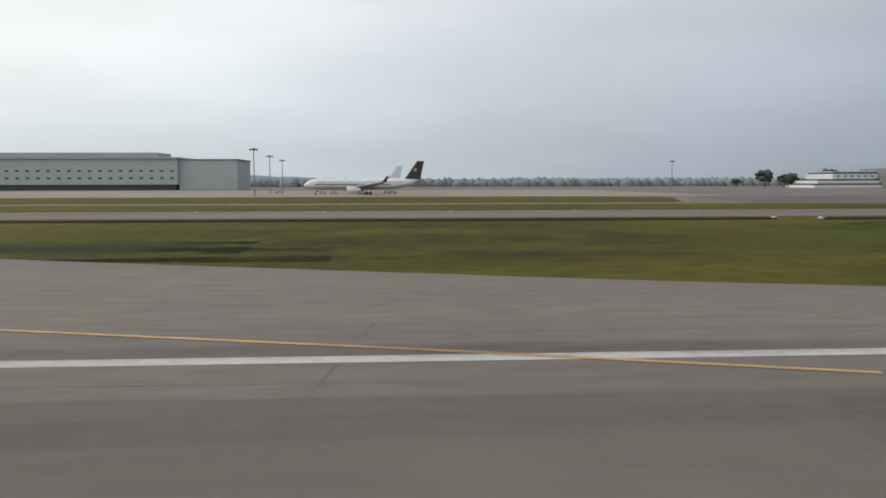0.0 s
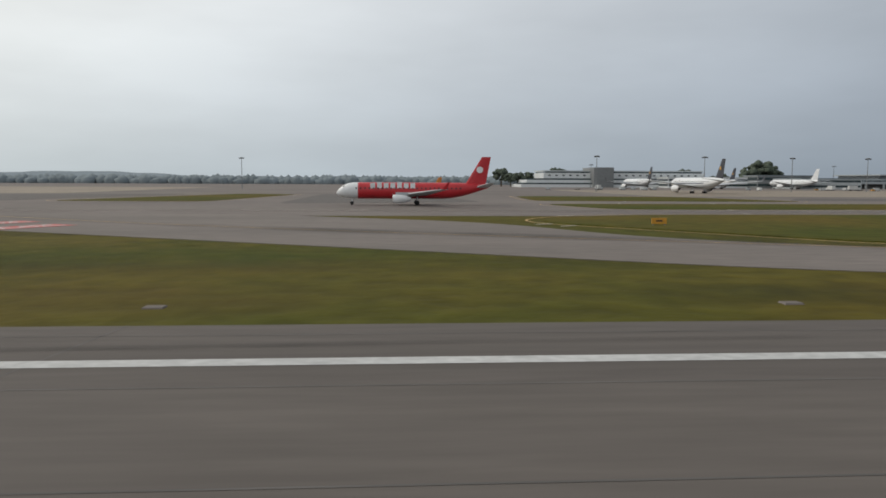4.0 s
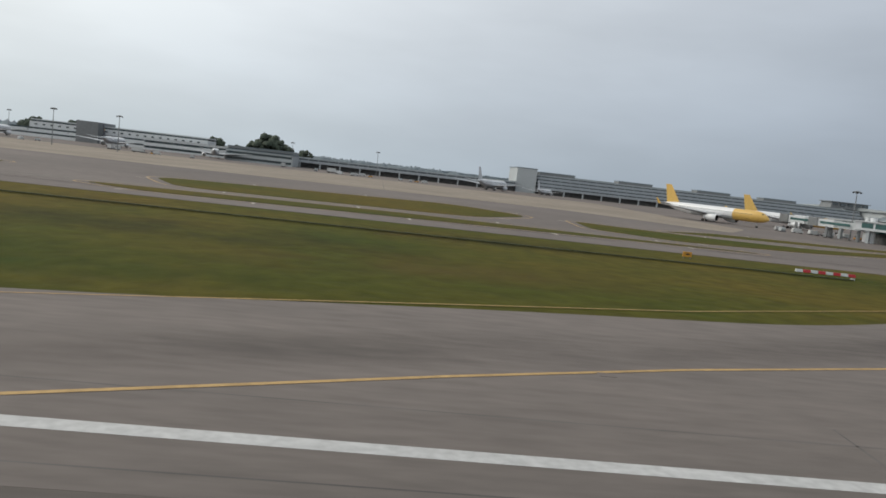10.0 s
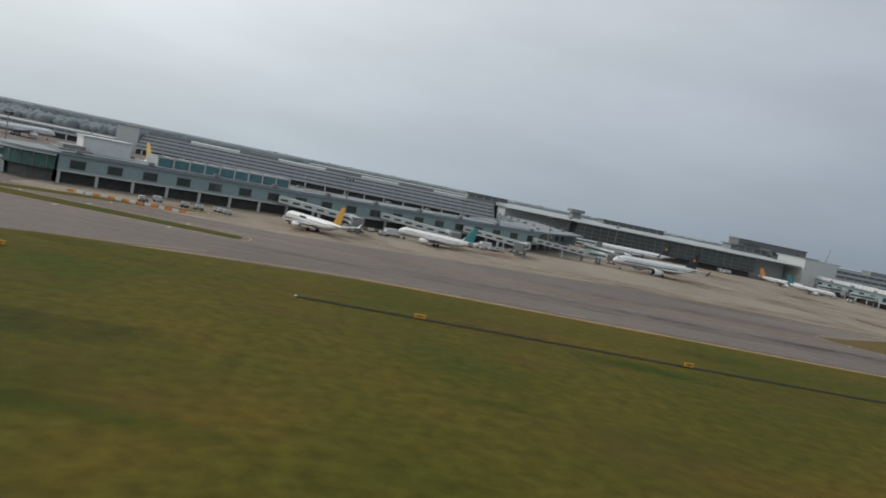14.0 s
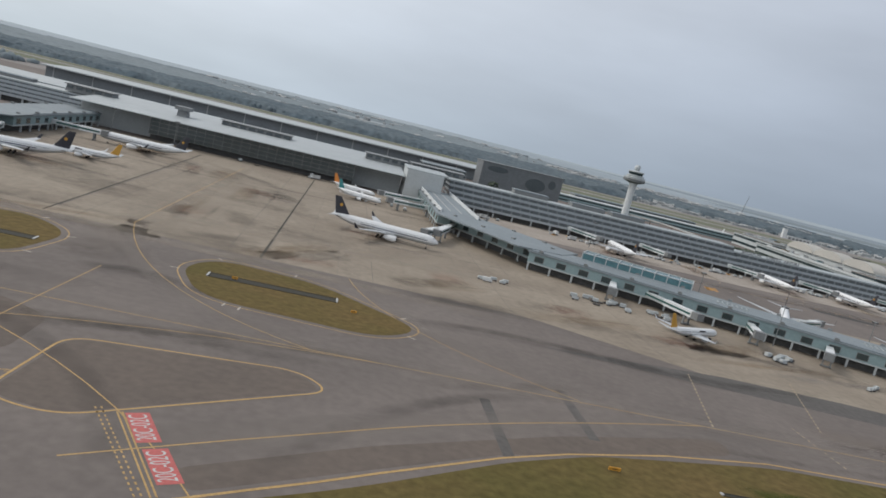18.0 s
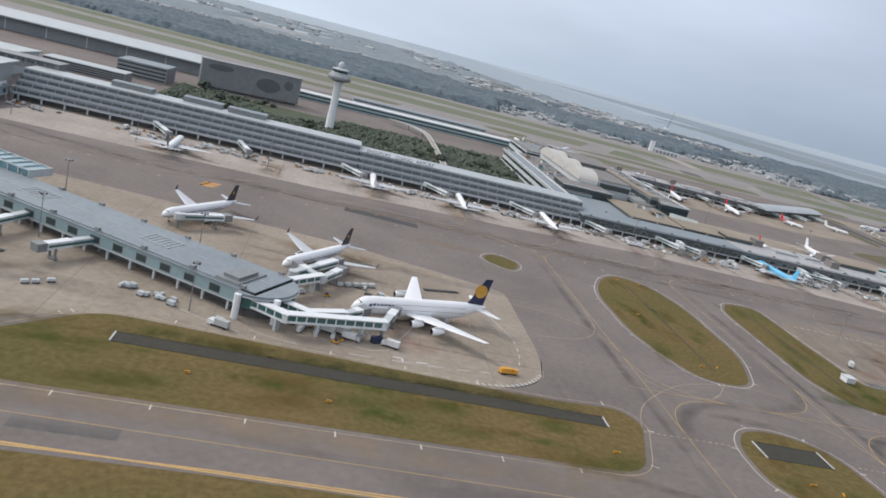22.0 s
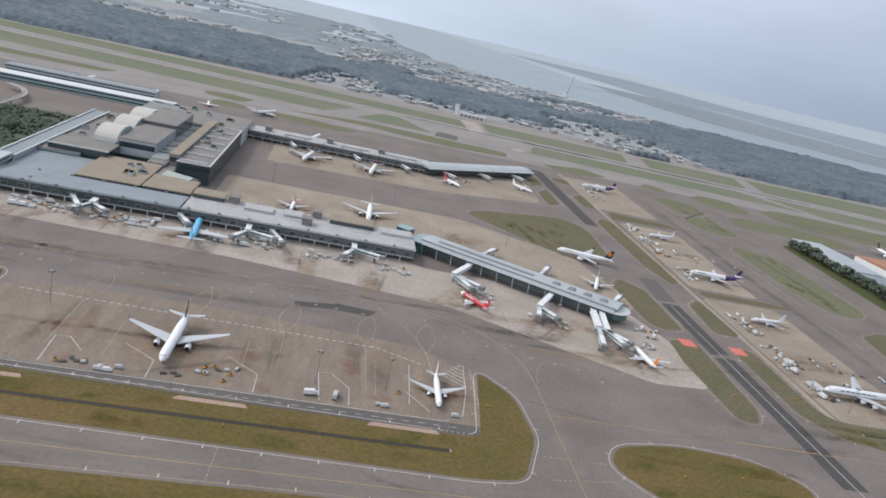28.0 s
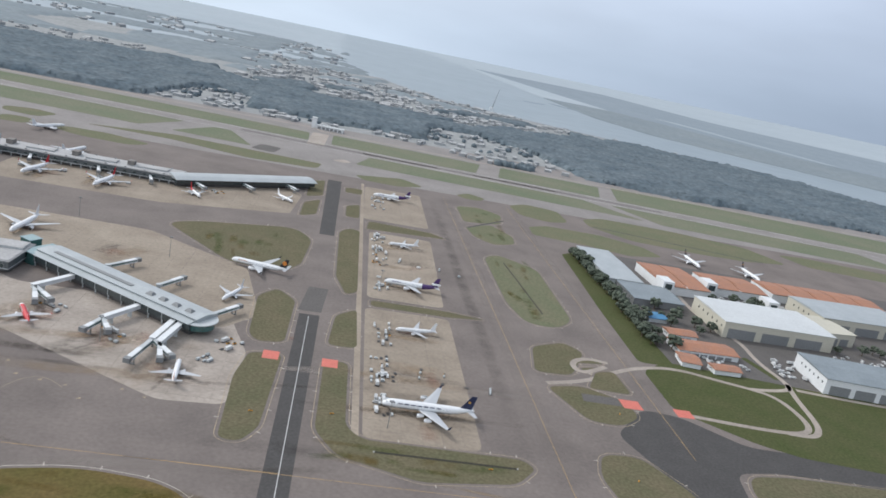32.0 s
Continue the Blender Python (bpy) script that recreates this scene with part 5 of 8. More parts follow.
# rows of roof plant over the concourses
for x, y in ((930, 712), (1010, 720), (1090, 720), (1160, 722), (1640, 700), (1740, 702), (1700, 706)):
    block("roof_plant", "grey box of plant with louvres on the concourse roof", x, x + 34, y, y + 14, 20.4 if x < 1300 else 26.8, GREY, TEALROOF, 18.1 if x < 1300 else 22.8, category="roof plant", m=pose(x, y, 0))
block("terminal_roof", "broad pale metal roof behind the concourse", 930, 1252, 742, 850, 18.4, WALL, ROOF, category="roof")
block("lift_block", "pale block at the end of the concourse", 905.5, 924.5, 700, 742, 22.4, WALL, TEALROOF, bands=0)
# concourse further south
terrace(700, 904, 690, "low concourse with one pale band over dark glazing", 1, 5, 3.6, 40)
block("service_building", "pale glazed low building beside the stands", 650, 705, 640, 690, 9, WALL, TEALROOF, bands=2)

# north terminal
pier((2074, 673), (2239, 672), 38, "dark-fronted boarding hall of the north terminal", TEALROOF, 12, SMOKE)
pier((2240, 680), (2450, 676), 52, "boarding hall of the north terminal with a pale flat roof", DECK, 12, TINTED)
t = thing("boarding_pier", "boarding pier with a bright two-tier metal roof", "terminal", m=along((2466, 692), (2630, 585))[0])
n = along((2466, 692), (2630, 585))[1]
Geo().box(0, n - 6, -11, 12, 0, 4.5).make("ground_floor", SHADE, t)
Geo().box(0, n - 4, -14, 14, 4.5, 10.4).make("glazing", SMOKE, t)
nose_ = [(n - 6 + 14 * math.cos(a), 0.5 + 15 * math.sin(a)) for a in [radians(d) for d in range(-90, 91, 15)]]
Geo().prism([(-2, -14.5), (n - 6, -14.5)] + nose_[1:-1] + [(n - 6, 15.5), (-2, 15.5)], 10.4, 11.0).make("eave", WALL, t)
Geo().prism([(n - 8, -12)] + [(x - 2, y * 0.86) for x, y in nose_] + [(n - 8, 12)], 4.5, 10.4).make("end_glazing", GREENGLASS, t)
Geo().extrude([(-16, 10.9), (-16, 11.3), (-7.4, 12.4), (-7.4, 10.9)], -3, n - 4).make("lower_roof", ROOF, t)
Geo().box(-2, n - 6, -7.3, -6.9, 12.2, 13.4).make("clerestory", GLASS, t)
Geo().extrude([(-8.6, 13.4), (-8.6, 13.9), (4, 15.2), (16, 13.2), (16, 10.9), (-6.9, 10.9)], -4, n - 2).make("upper_roof", ROOF, t)
for j in range(4):
    Geo().box(n - 66 + j * 15, n - 58 + j * 15, -4, 2, 14.4, 16.6, 0, 1.8).make("roof_light", GREY, t)
Geo().box(12, n - 84, -3.0, 1.2, 14.6, 15.15).make("roof_glazing", GREY, t)
for j in range(11):
    Geo().box(j * 16 + 1, j * 16 + 1.5, -14.3, -14.0, 4.5, 10.4).make("mullion", WALL, t)
    Geo().box(j * 16 + 1, j * 16 + 1.8, -13.6, -12.8, 0, 4.5).make("column", WALL, t)
Geo().box(-14, 0, -15, 15, 0, 11).make("link_block", GREENGLASS, t)
Geo().box(-15, 0.5, -16, 16, 11, 11.8).make("link_roof", TEAL, t)
Geo().box(-36, -22, -2, 10, 0, 15).make("green_stair_tower", GREENGLASS, t)
Geo().box(-36.6, -21.4, -2.6, 10.6, 15, 15.6).make("stair_roof", TEAL, t)
c = thing("boarding_pier", "far boarding pier with a bright curved end roof", "terminal", m=along((2490, 1066), (2668, 1190))[0])
n = along((2490, 1066), (2668, 1190))[1]
Geo().box(0, n, -12, 12, 0, 4.5).make("ground_floor", SHADE, c)
Geo().box(0, n + 6, -17, 17, 4.5, 10.5).make("glazing", SMOKE, c)
Geo().extrude([(-21, 10.5), (-21, 11.2), (-10, 14), (0, 15), (10, 14), (21, 11.2), (21, 10.5)], -3, n + 8).make("roof", ROOF, c)
pier((2235, 1092), (2500, 1080), 40, "far boarding hall of the north terminal", DECK, 12, TINTED)
for x, y, s in ((2290, 690, 26), (2326, 692, 18), (2418, 690, 30), (2290, 1088, 36), (2370, 1084, 40), (2440, 1083, 40)):
    block("roof_box", "low pale raised roof over the boarding hall", x, x + s, y - 9, y + 9, 14.2, WALL, DECK, 12.9, category="roof box", m=pose(x, y - 9, 0))
for x, y, s in ((2369, 696, 42), (2242, 702, 28)):
    block("roof_box", "tan-roofed raised lounge over the boarding hall", x, x + s, y - 10, y + 12, 16.2, SMOKE, TAN, 12.9, category="roof box", m=pose(x, y - 10, 0))
for x, y in ((2274, 700), (2344, 672), (2352, 700), (2262, 1090), (2350, 1086), (2425, 1084)):
    block("stair_tower", "small brown-grey stair tower on the boarding hall roof", x, x + 9, y - 6, y + 6, 18.5, FELT, FELT, 12.9, category="stair tower", m=pose(x, y - 6, 0))
# north terminal main building: cascade of flat roofs
for lab, x0, x1, y0, y1, z, wl_, rf in (
    ("broad tan flat roof of the north terminal", 2137, 2194, 693, 780, 14, SMOKE, TAN), ("low grey-green galleries of the north terminal", 2079, 2136.6, 693, 764, 11, SMOKE, TEALROOF), ("dark grey flat roof of the north terminal", 2079, 2117.6, 764, 1000, 14, TEAL, FELT), ("brown ribbed roof hall of the north terminal", 2178.4, 2195.6, 780.5, 1000, 15, TEAL, FELT),
    ("grey ribbed roof hall of the north terminal", 2100, 2240, 1010, 1120, 18, WALL, FELT), ("dark long departure hall with a white roof rim", 2206, 2240, 784, 1005, 20, SMOKE, FELT),
    ("long raised roof ridge of the departure hall", 2196, 2206, 795, 1015, 24, GREY, TAN),
    ("dark-fronted hall with a broad brown roof", 2086, 2142, 770, 812, 19, GLASS, FELT), ("tan-roofed entrance block of the north terminal", 2196.4, 2239, 693, 740, 14.5, SMOKE, TAN),
    ("long narrow canopy hall of the north terminal", 2063, 2078, 712, 985, 15, WALL, TEALROOF),
    ("low grey link of the north terminal", 2194.5, 2206, 741, 794, 12, WALL, FELT),
    ("tall grey block behind the vaulted roofs", 2139.6, 2178, 812.5, 904, 27, BAND, FELT), ("tall blue-grey glazed block behind the vaulted roofs", 2139.6, 2178, 905, 1000, 31, TINTED, FELT),
):
    block("terminal_hall", lab, x0, x1, y0, y1, z, wl_, rf, bands=2, category="terminal")
for x_ in (2061.6, 2078.2):
    tagged(Geo().box(0, 1.3, 0, 276, 0, 1.3).make("roof_parapet", SHEET), "long white parapet beside the garden", "parapet", "canopy parapets").location = (x_, 711, 15.8)
tagged(Geo().box(0, 58, 0, 1.0, 0, 1.0).make("roof_parapet", SHEET), "thin white parapet along the front of the hall roof", "parapet").location = (2085.4, 769, 19.8)
rim = thing("roof_parapet", "thin white parapet along the edge of the hall roof", "parapet", m=pose(2239, 783, 20.6))
Geo().box(0, 1.4, 0, 222, 0, 1.2).make("rim_long", SHEET, rim)
Geo().box(-33, 0, 0, 1.4, 0, 1.2).make("rim_short", SHEET, rim)
Geo().box(-33, 0, 220.6, 222, 0, 1.2).make("rim_short", SHEET, rim)
sk = thing("roof_pavilion", "pale green pitched pavilion roof between the halls", "pavilion", m=pose(2203, 746, 0, 0, 0, -24))
Geo().box(0, 26, 0, 16, 0, 14).make("wall", SMOKE, sk)
Geo().extrude([(-2, 13.5), (-2, 14.1), (8, 17.4), (18, 14.1), (18, 13.5)], -2, 28).make("roof", PAVILION, sk)
rng = random.Random(5)
bars = []
for i in range(30):
    x0 = 2178.8 if i % 5 else 2208
    bars.append((x0, 790 + i * 7.0, rng.uniform(11, 16) if i % 5 else 27))
for x0, y, n in bars:
    z = 20.6 if x0 > 2200 else 15.6
    block("skylight_rib", "thin pale raised rib across the hall roof", x0, x0 + n, y, y + 1.4, z + 1.3, SHEET, SHEET, z, category="skylight", m=pose(x0, y, 0))
for i in range(7):
    block("skylight_rib", "thin pale raised rib across the hall roof", 2106, 2146, 1012 + i * 15, 1014 + i * 15, 19.6, SHEET, SHEET, 18.7, category="skylight", m=pose(2106, 1012 + i * 15, 0))
# tent-like vaults
v = thing("vaulted_roof", "row of cream arched vaults over the terminal hall", "roof", m=pose(2118, 812, 0))
Geo().box(0, 20, 0, 190, 0, 22).make("hall_wall", WALL, v)
for i in range(3):
    prof = [(i * 62 + 31 + 30 * math.cos(a), 22 + 11 * math.sin(a)) for a in [math.pi * k / 12 for k in range(13)]]
    Geo().extrude([(y_, z_ - 0.6) for y_, z_ in prof], 20.4, 21).make("end_wall", TEAL, v)
    Geo().extrude(prof, -3, 20.3).make("vault", FABRIC, v)

# control tower
tw = thing("control_tower", "slender white control tower with a round stepped cab", "control tower", m=pose(1831, 904, 0))
Geo().lathe([(0, 6.0), (4, 5.0), (30, 4.2), (52, 4.4), (57, 5.6)], "Z", 16).make("shaft", WHITE, tw, smooth=True)
Geo().lathe([(56.5, 5.4), (59, 13.5), (61.5, 13.8), (62, 12.6)], "Z", 20).make("gallery", GREY, tw)
Geo().lathe([(61.5, 12.6), (64, 12.9), (64.3, 10.5), (66.5, 10.8), (67, 8)], "Z", 20).make("platform", WALL, tw)
Geo().lathe([(66.4, 8), (70.2, 9.4)], "Z", 16).make("cab_glazing", GLASS, tw)
Geo().lathe([(70.2, 9.8), (71.3, 9.8), (72.4, 4), (72.4, 0.01)], "Z", 16).make("cab_roof", WALL, tw)
Geo().lathe([(72.2, 2.4), (74, 3.6), (76, 3.8), (78, 3.2), (79.6, 1.4), (79.9, 0.01)], "Z", 14).make("radome", WALL, tw, smooth=True)
for i in range(10):
    a = i * math.pi / 5
    Geo().rod((13.2 * math.cos(a), 13.2 * math.sin(a), 61.5), (13.2 * math.cos(a), 13.2 * math.sin(a), 65), 0.12, n=5).make("rail_post", GREY, tw)

# patterned hotel slab
h = thing("hotel", "dark patterned hotel slab with large leaf-shaped relief", "hotel", m=along((1660, 1010), (1784, 1042))[0])
Geo().box(0, 128, 0, 20, 3, 36).make("body", BRONZE, h)
Geo().box(3, 125, 2, 18, 0, 3).make("ground_floor", SHADE, h)
Geo().box(-1, 129, -1, 21, 36, 37.2).make("roof_edge", GREY, h)
for cx, cz, rx, rz in ((86, 19, 16, 9), (24, 29, 16, 4), (112, 24, 6, 6)):
    pts = [(cx + rx * math.cos(k * 0.349), cz + rz * math.sin(k * 0.349)) for k in range(18)]
    Geo().add([(x, -0.25, z) for x, z in pts] + [(x, 0.0, z) for x, z in pts], [tuple(range(18))] + [(i, 18 + i, 18 + (i + 1) % 18, (i + 1) % 18) for i in range(18)]).make("relief", TINTED, h)

# signs on the roof
for i, (w_, x) in enumerate((("SINGAPORE", 1879), ("CHANGI", 1903), ("AIRPORT", 1922.5))):
    t = tagged(lettering("roof_sign", w_, 4.2, pose(x, 679.6, 20.95, 90, 0, 0), LETTER, depth=0.3), "tall pale roof letters spelling the airport's name", "sign", "roof name letters")

# far terminal beyond the garden
f = thing("far_terminal", "far pale terminal with a wide flat roof and dark plant rows", "terminal", m=pose(1050, 1130, 0))
Geo().box(0, 640, 0, 110, 0, 17).make("wall", HAZEWALL, f)
Geo().box(-6, 646, -10, 116, 17, 18.6).make("roof", ROOF, f)
for i in range(12):
    Geo().box(10 + i * 53, 11.2 + i * 53, -0.4, 0, 0, 17).make("fin_wall", WALL, f)
block("car_park", "long grey low building along the far apron", 1860, 2080, 1215, 1245, 12, WALL, TEALROOF, bands=3)
block("car_park", "dark block beside the hotel", 1575, 1632, 952, 1000, 18, GREY, TEALROOF, bands=4)
block("car_park", "dark block behind the concourse", 1517, 1603, 884, 914, 10, GREY, ROOF, bands=4)
block("long_shed", "long far boarding building with a pale roof", 1700, 2120, 1150, 1180, 10, TEAL, SHEET, bands=2)

# buildings of the first stretch
hg = thing("cargo_building", "long pale grey cargo building with rows of windows", "cargo building", m=pose(-760, 690, 0))
Geo().box(0, 560, 0, 60, 5, 28).make("upper_wall", WALL, hg)
Geo().box(2, 558, 2, 58, 0, 5).make("loading_floor", SHADE, hg)
Geo().box(-2, 562, -2, 62, 28, 29.5).box(20, 540, 10, 50, 29.5, 34).make("roof", ROOF, hg)
Geo().box(560, 612, 4, 64, 0, 27).make("end_block", WALL, hg)
Geo().box(559, 613, 3, 65, 27, 28).make("end_roof", TEALROOF, hg)
win = Geo().box(-1.5, 1.5, -0.2, 0.2, 0, 1.6).make("window", GLASS, hg)
for r in range(2):
    for i in range(62):
        o = win if r == i == 0 else win.copy()
        if r or i:
            scene.collection.objects.link(o)
        o.location = (6 + i * 9, 0, 10 + 6.5 * r)
wh = thing("office_building", "white stepped office building with small dark windows", "office building", m=pose(430, 746, 0))
for i, (x0, x1, z0, z1) in enumerate(((-10, 190, 0, 3), (-4, 186, 4.5, 7.5), (14, 180, 9, 14.5))):
    Geo().box(x0, x1, i * 4, 60, z0, z1).make("storey", WHITE, wh)
    Geo().box(x0 + 2, x1 - 2, i * 4 + 1, 59, z1, z1 + 1.5).make("window_band", GLASS, wh)
Geo().box(14, 180, 10, 60, 16, 17).make("roof", SHEET, wh)
Geo().box(62, 82, -6, 40, 0, 20).make("stair_block", GREY, wh)
win = Geo().box(-1.2, 1.2, -0.15, 0.15, 0, 1.3).make("window", GLASS, wh)
for i in range(22):
    o = win if i == 0 else win.copy()
    if i:
        scene.collection.objects.link(o)
    o.location = (20 + i * 7.2, 8, 11.4)
block("service_building", "grey service building behind the stands", 640, 700, 700, 730, 12, GREY, TEALROOF, bands=2)
block("service_building", "low white long building near the trees", 560, 650, 720, 750, 10, WHITE, SHEET, bands=2)

# hangars and cargo sheds of the last stretch
def shed(label, x, y, rz, w, d, hh, wall, roof, ridge=3.0, doors=0):
    t = thing("hangar", label, "hangar", m=pose(x, y, 0, 0, 0, rz))
    Geo().box(0, w, 0, d, 0, hh).make("wall", wall, t)
    Geo().extrude([(-1, hh), (-1, hh + 0.6), (d / 2, hh + ridge + 0.6), (d + 1, hh + 0.6), (d + 1, hh)], -1, w + 1).make("roof", roof, t)
    for i in range(doors):
        Geo().box(6 + i * (w - 12) / doors, 6 + (i + 0.8) * (w - 12) / doors, -0.15, 0.1, 0, hh * 0.6).make("door", GREY, t)
    for i in range(6):
        Geo().box(-0.15, 0.1, 6 + i * (d - 12) / 6, 8 + i * (d - 12) / 6, hh * 0.55, hh * 0.7).make("window", GLASS, t)
    return t


shed("large cream hangar with a white sheet roof", 3189, 777, 1, 145, 85, 20, CREAM, SHEET, 1.6, 3)
shed("white hangar with a grey roof and bright blue doors", 3240, 650, -5, 150, 66, 17, WHITE, TEALROOF, 1.6, 5)
shed("cream workshop with a pale blue roof", 3372, 862, 3, 150, 80, 19, CREAM, ROOF, 2, 3)
shed("cream stair wing beside the workshop", 3342, 806, 10, 46, 60, 16, CREAM, CREAM, 1.0, 2)
shed("long pale-roofed shed beside trees", 3090, 916, 1, 50, 146, 10, WALL, ROOF, 1.0)
shed("black-walled shed with a grey roof", 3103, 848, 1, 68, 66, 9, GREY, TEALROOF, 1.0)
shed("orange-roofed row of workshops", 3101, 699, 2, 70, 32, 6, WHITE, TERRACOTTA, 2.5, 6)
shed("small orange-roofed workshop beside trees", 3108, 743, 2, 34, 20, 6, WHITE, TERRACOTTA, 2.5, 3)
shed("small orange-roofed office beside parked cars", 3123, 659, 2, 30, 16, 5, WHITE, TERRACOTTA, 2)
shed("small brown-roofed office beside the lawn", 3091, 668, -8, 20, 26, 5, WHITE, TERRACOTTA, 2)
shed("small shed with a bright blue roof", 3102, 791, 5, 24, 22, 5, WALL, BLUEROOF, 1.5)
t = thing("cargo_terminal", "long terracotta-roofed cargo terminal with white stair towers", "cargo terminal", m=pose(3170, 918, 0, 0, 0, 2))
for x0, x1, y0, y1 in ((0, 72, 0, 98), (88, 176, 26, 92), (190, 380, 40, 100)):
    Geo().box(x0, x1, y0, y1, 0, 12).make("wall", WHITE, t)
    k = round((x1 - x0) / 36)
    for i in range(k):
        xa, xb = x0 + i * (x1 - x0) / k, x0 + (i + 0.92) * (x1 - x0) / k
        Geo().extrude([(y0 - 2, 12), (y0 - 2, 12.8), ((y0 + y1) / 2, 16), (y1 + 2, 12.8), (y1 + 2, 12)], xa, xb).make("roof", TERRACOTTA, t)
for i, (xa, ya) in enumerate(((-4, -6), (74, 20), (140, -30))):
    Geo().box(xa, xa + 16, ya, ya + 26, 0, 19).make("stair_tower", WHITE, t)
    Geo().box(xa + 3, xa + 13, ya - 0.2, ya, 8, 16).make("window_band", GLASS, t)

# plant and hatches scattered over the north terminal's roofs
rng = random.Random(41)
for x0, x1, y0, y1, z, n in ((2140, 2190, 718, 775, 14.75, 5), (2082, 2112, 820, 995, 14.75, 8), (2179, 2194, 800, 995, 15.75, 4), (2104, 2236, 1015, 1115, 18.75, 12), (2210, 2234, 800, 1000, 20.75, 6)):
    for k in range(n):
        w, d, hh = rng.uniform(3, 9), rng.uniform(3, 12), rng.uniform(1.2, 4)
        u = Geo().box(0, w, 0, d, 0, hh, 0, 0.2).box(-0.2, w + 0.2, -0.2, d + 0.2, hh * 0.86, hh).make("roof_unit", rng.choice((WALL, TEAL, TAN, BAND)))
        tagged(u, "small boxy plant unit on the terminal roof", "roof plant", "roof units")
        u.location = (rng.uniform(x0, x1 - w), rng.uniform(y0, y1 - d), z)

# ---- aircraft ----
def wing_geo(root, tip, chord0, chord1, thick0, thick1):
    """A tapered, swept surface from root to tip (leading-edge points)."""
    def ring(p, c, t, vertical):
        sec = [(0, 0), (-0.08, 0.5), (-0.35, 0.62), (-1.0, 0.05), (-1.0, -0.05), (-0.4, -0.40), (-0.08, -0.35)]
        return [Vector((p[0] + s * c, p[1] + (t * q if vertical else 0), p[2] + (0 if vertical else t * q))) for s, q in sec]
    vertical = abs(tip[2] - root[2]) > abs(tip[1] - root[1])
    a, b = ring(root, chord0, thick0, vertical), ring(tip, chord1, thick1, vertical)
    n = len(a)
    return Geo().add(a + b, [tuple(range(n)), tuple(range(n, 2 * n))[::-1]] + [(i, n + i, n + (i + 1) % n, (i + 1) % n) for i in range(n)])


KINDS = {  # length, span, body radius, engines, nacelle radius, tail height
    "small": (37.6, 34.5, 1.98, 2, 1.05, 11.8), "boeing": (39.5, 34.3, 1.95, 2, 1.0, 12.5), "wide": (62.0, 60.0, 2.9, 2, 1.75, 17.2),
    "tri": (61.0, 52.0, 3.0, 3, 1.5, 17.6), "four": (70.6, 64.4, 3.3, 4, 1.35, 19.4), "double": (72.7, 79.7, 4.0, 4, 1.6, 24.1),
}


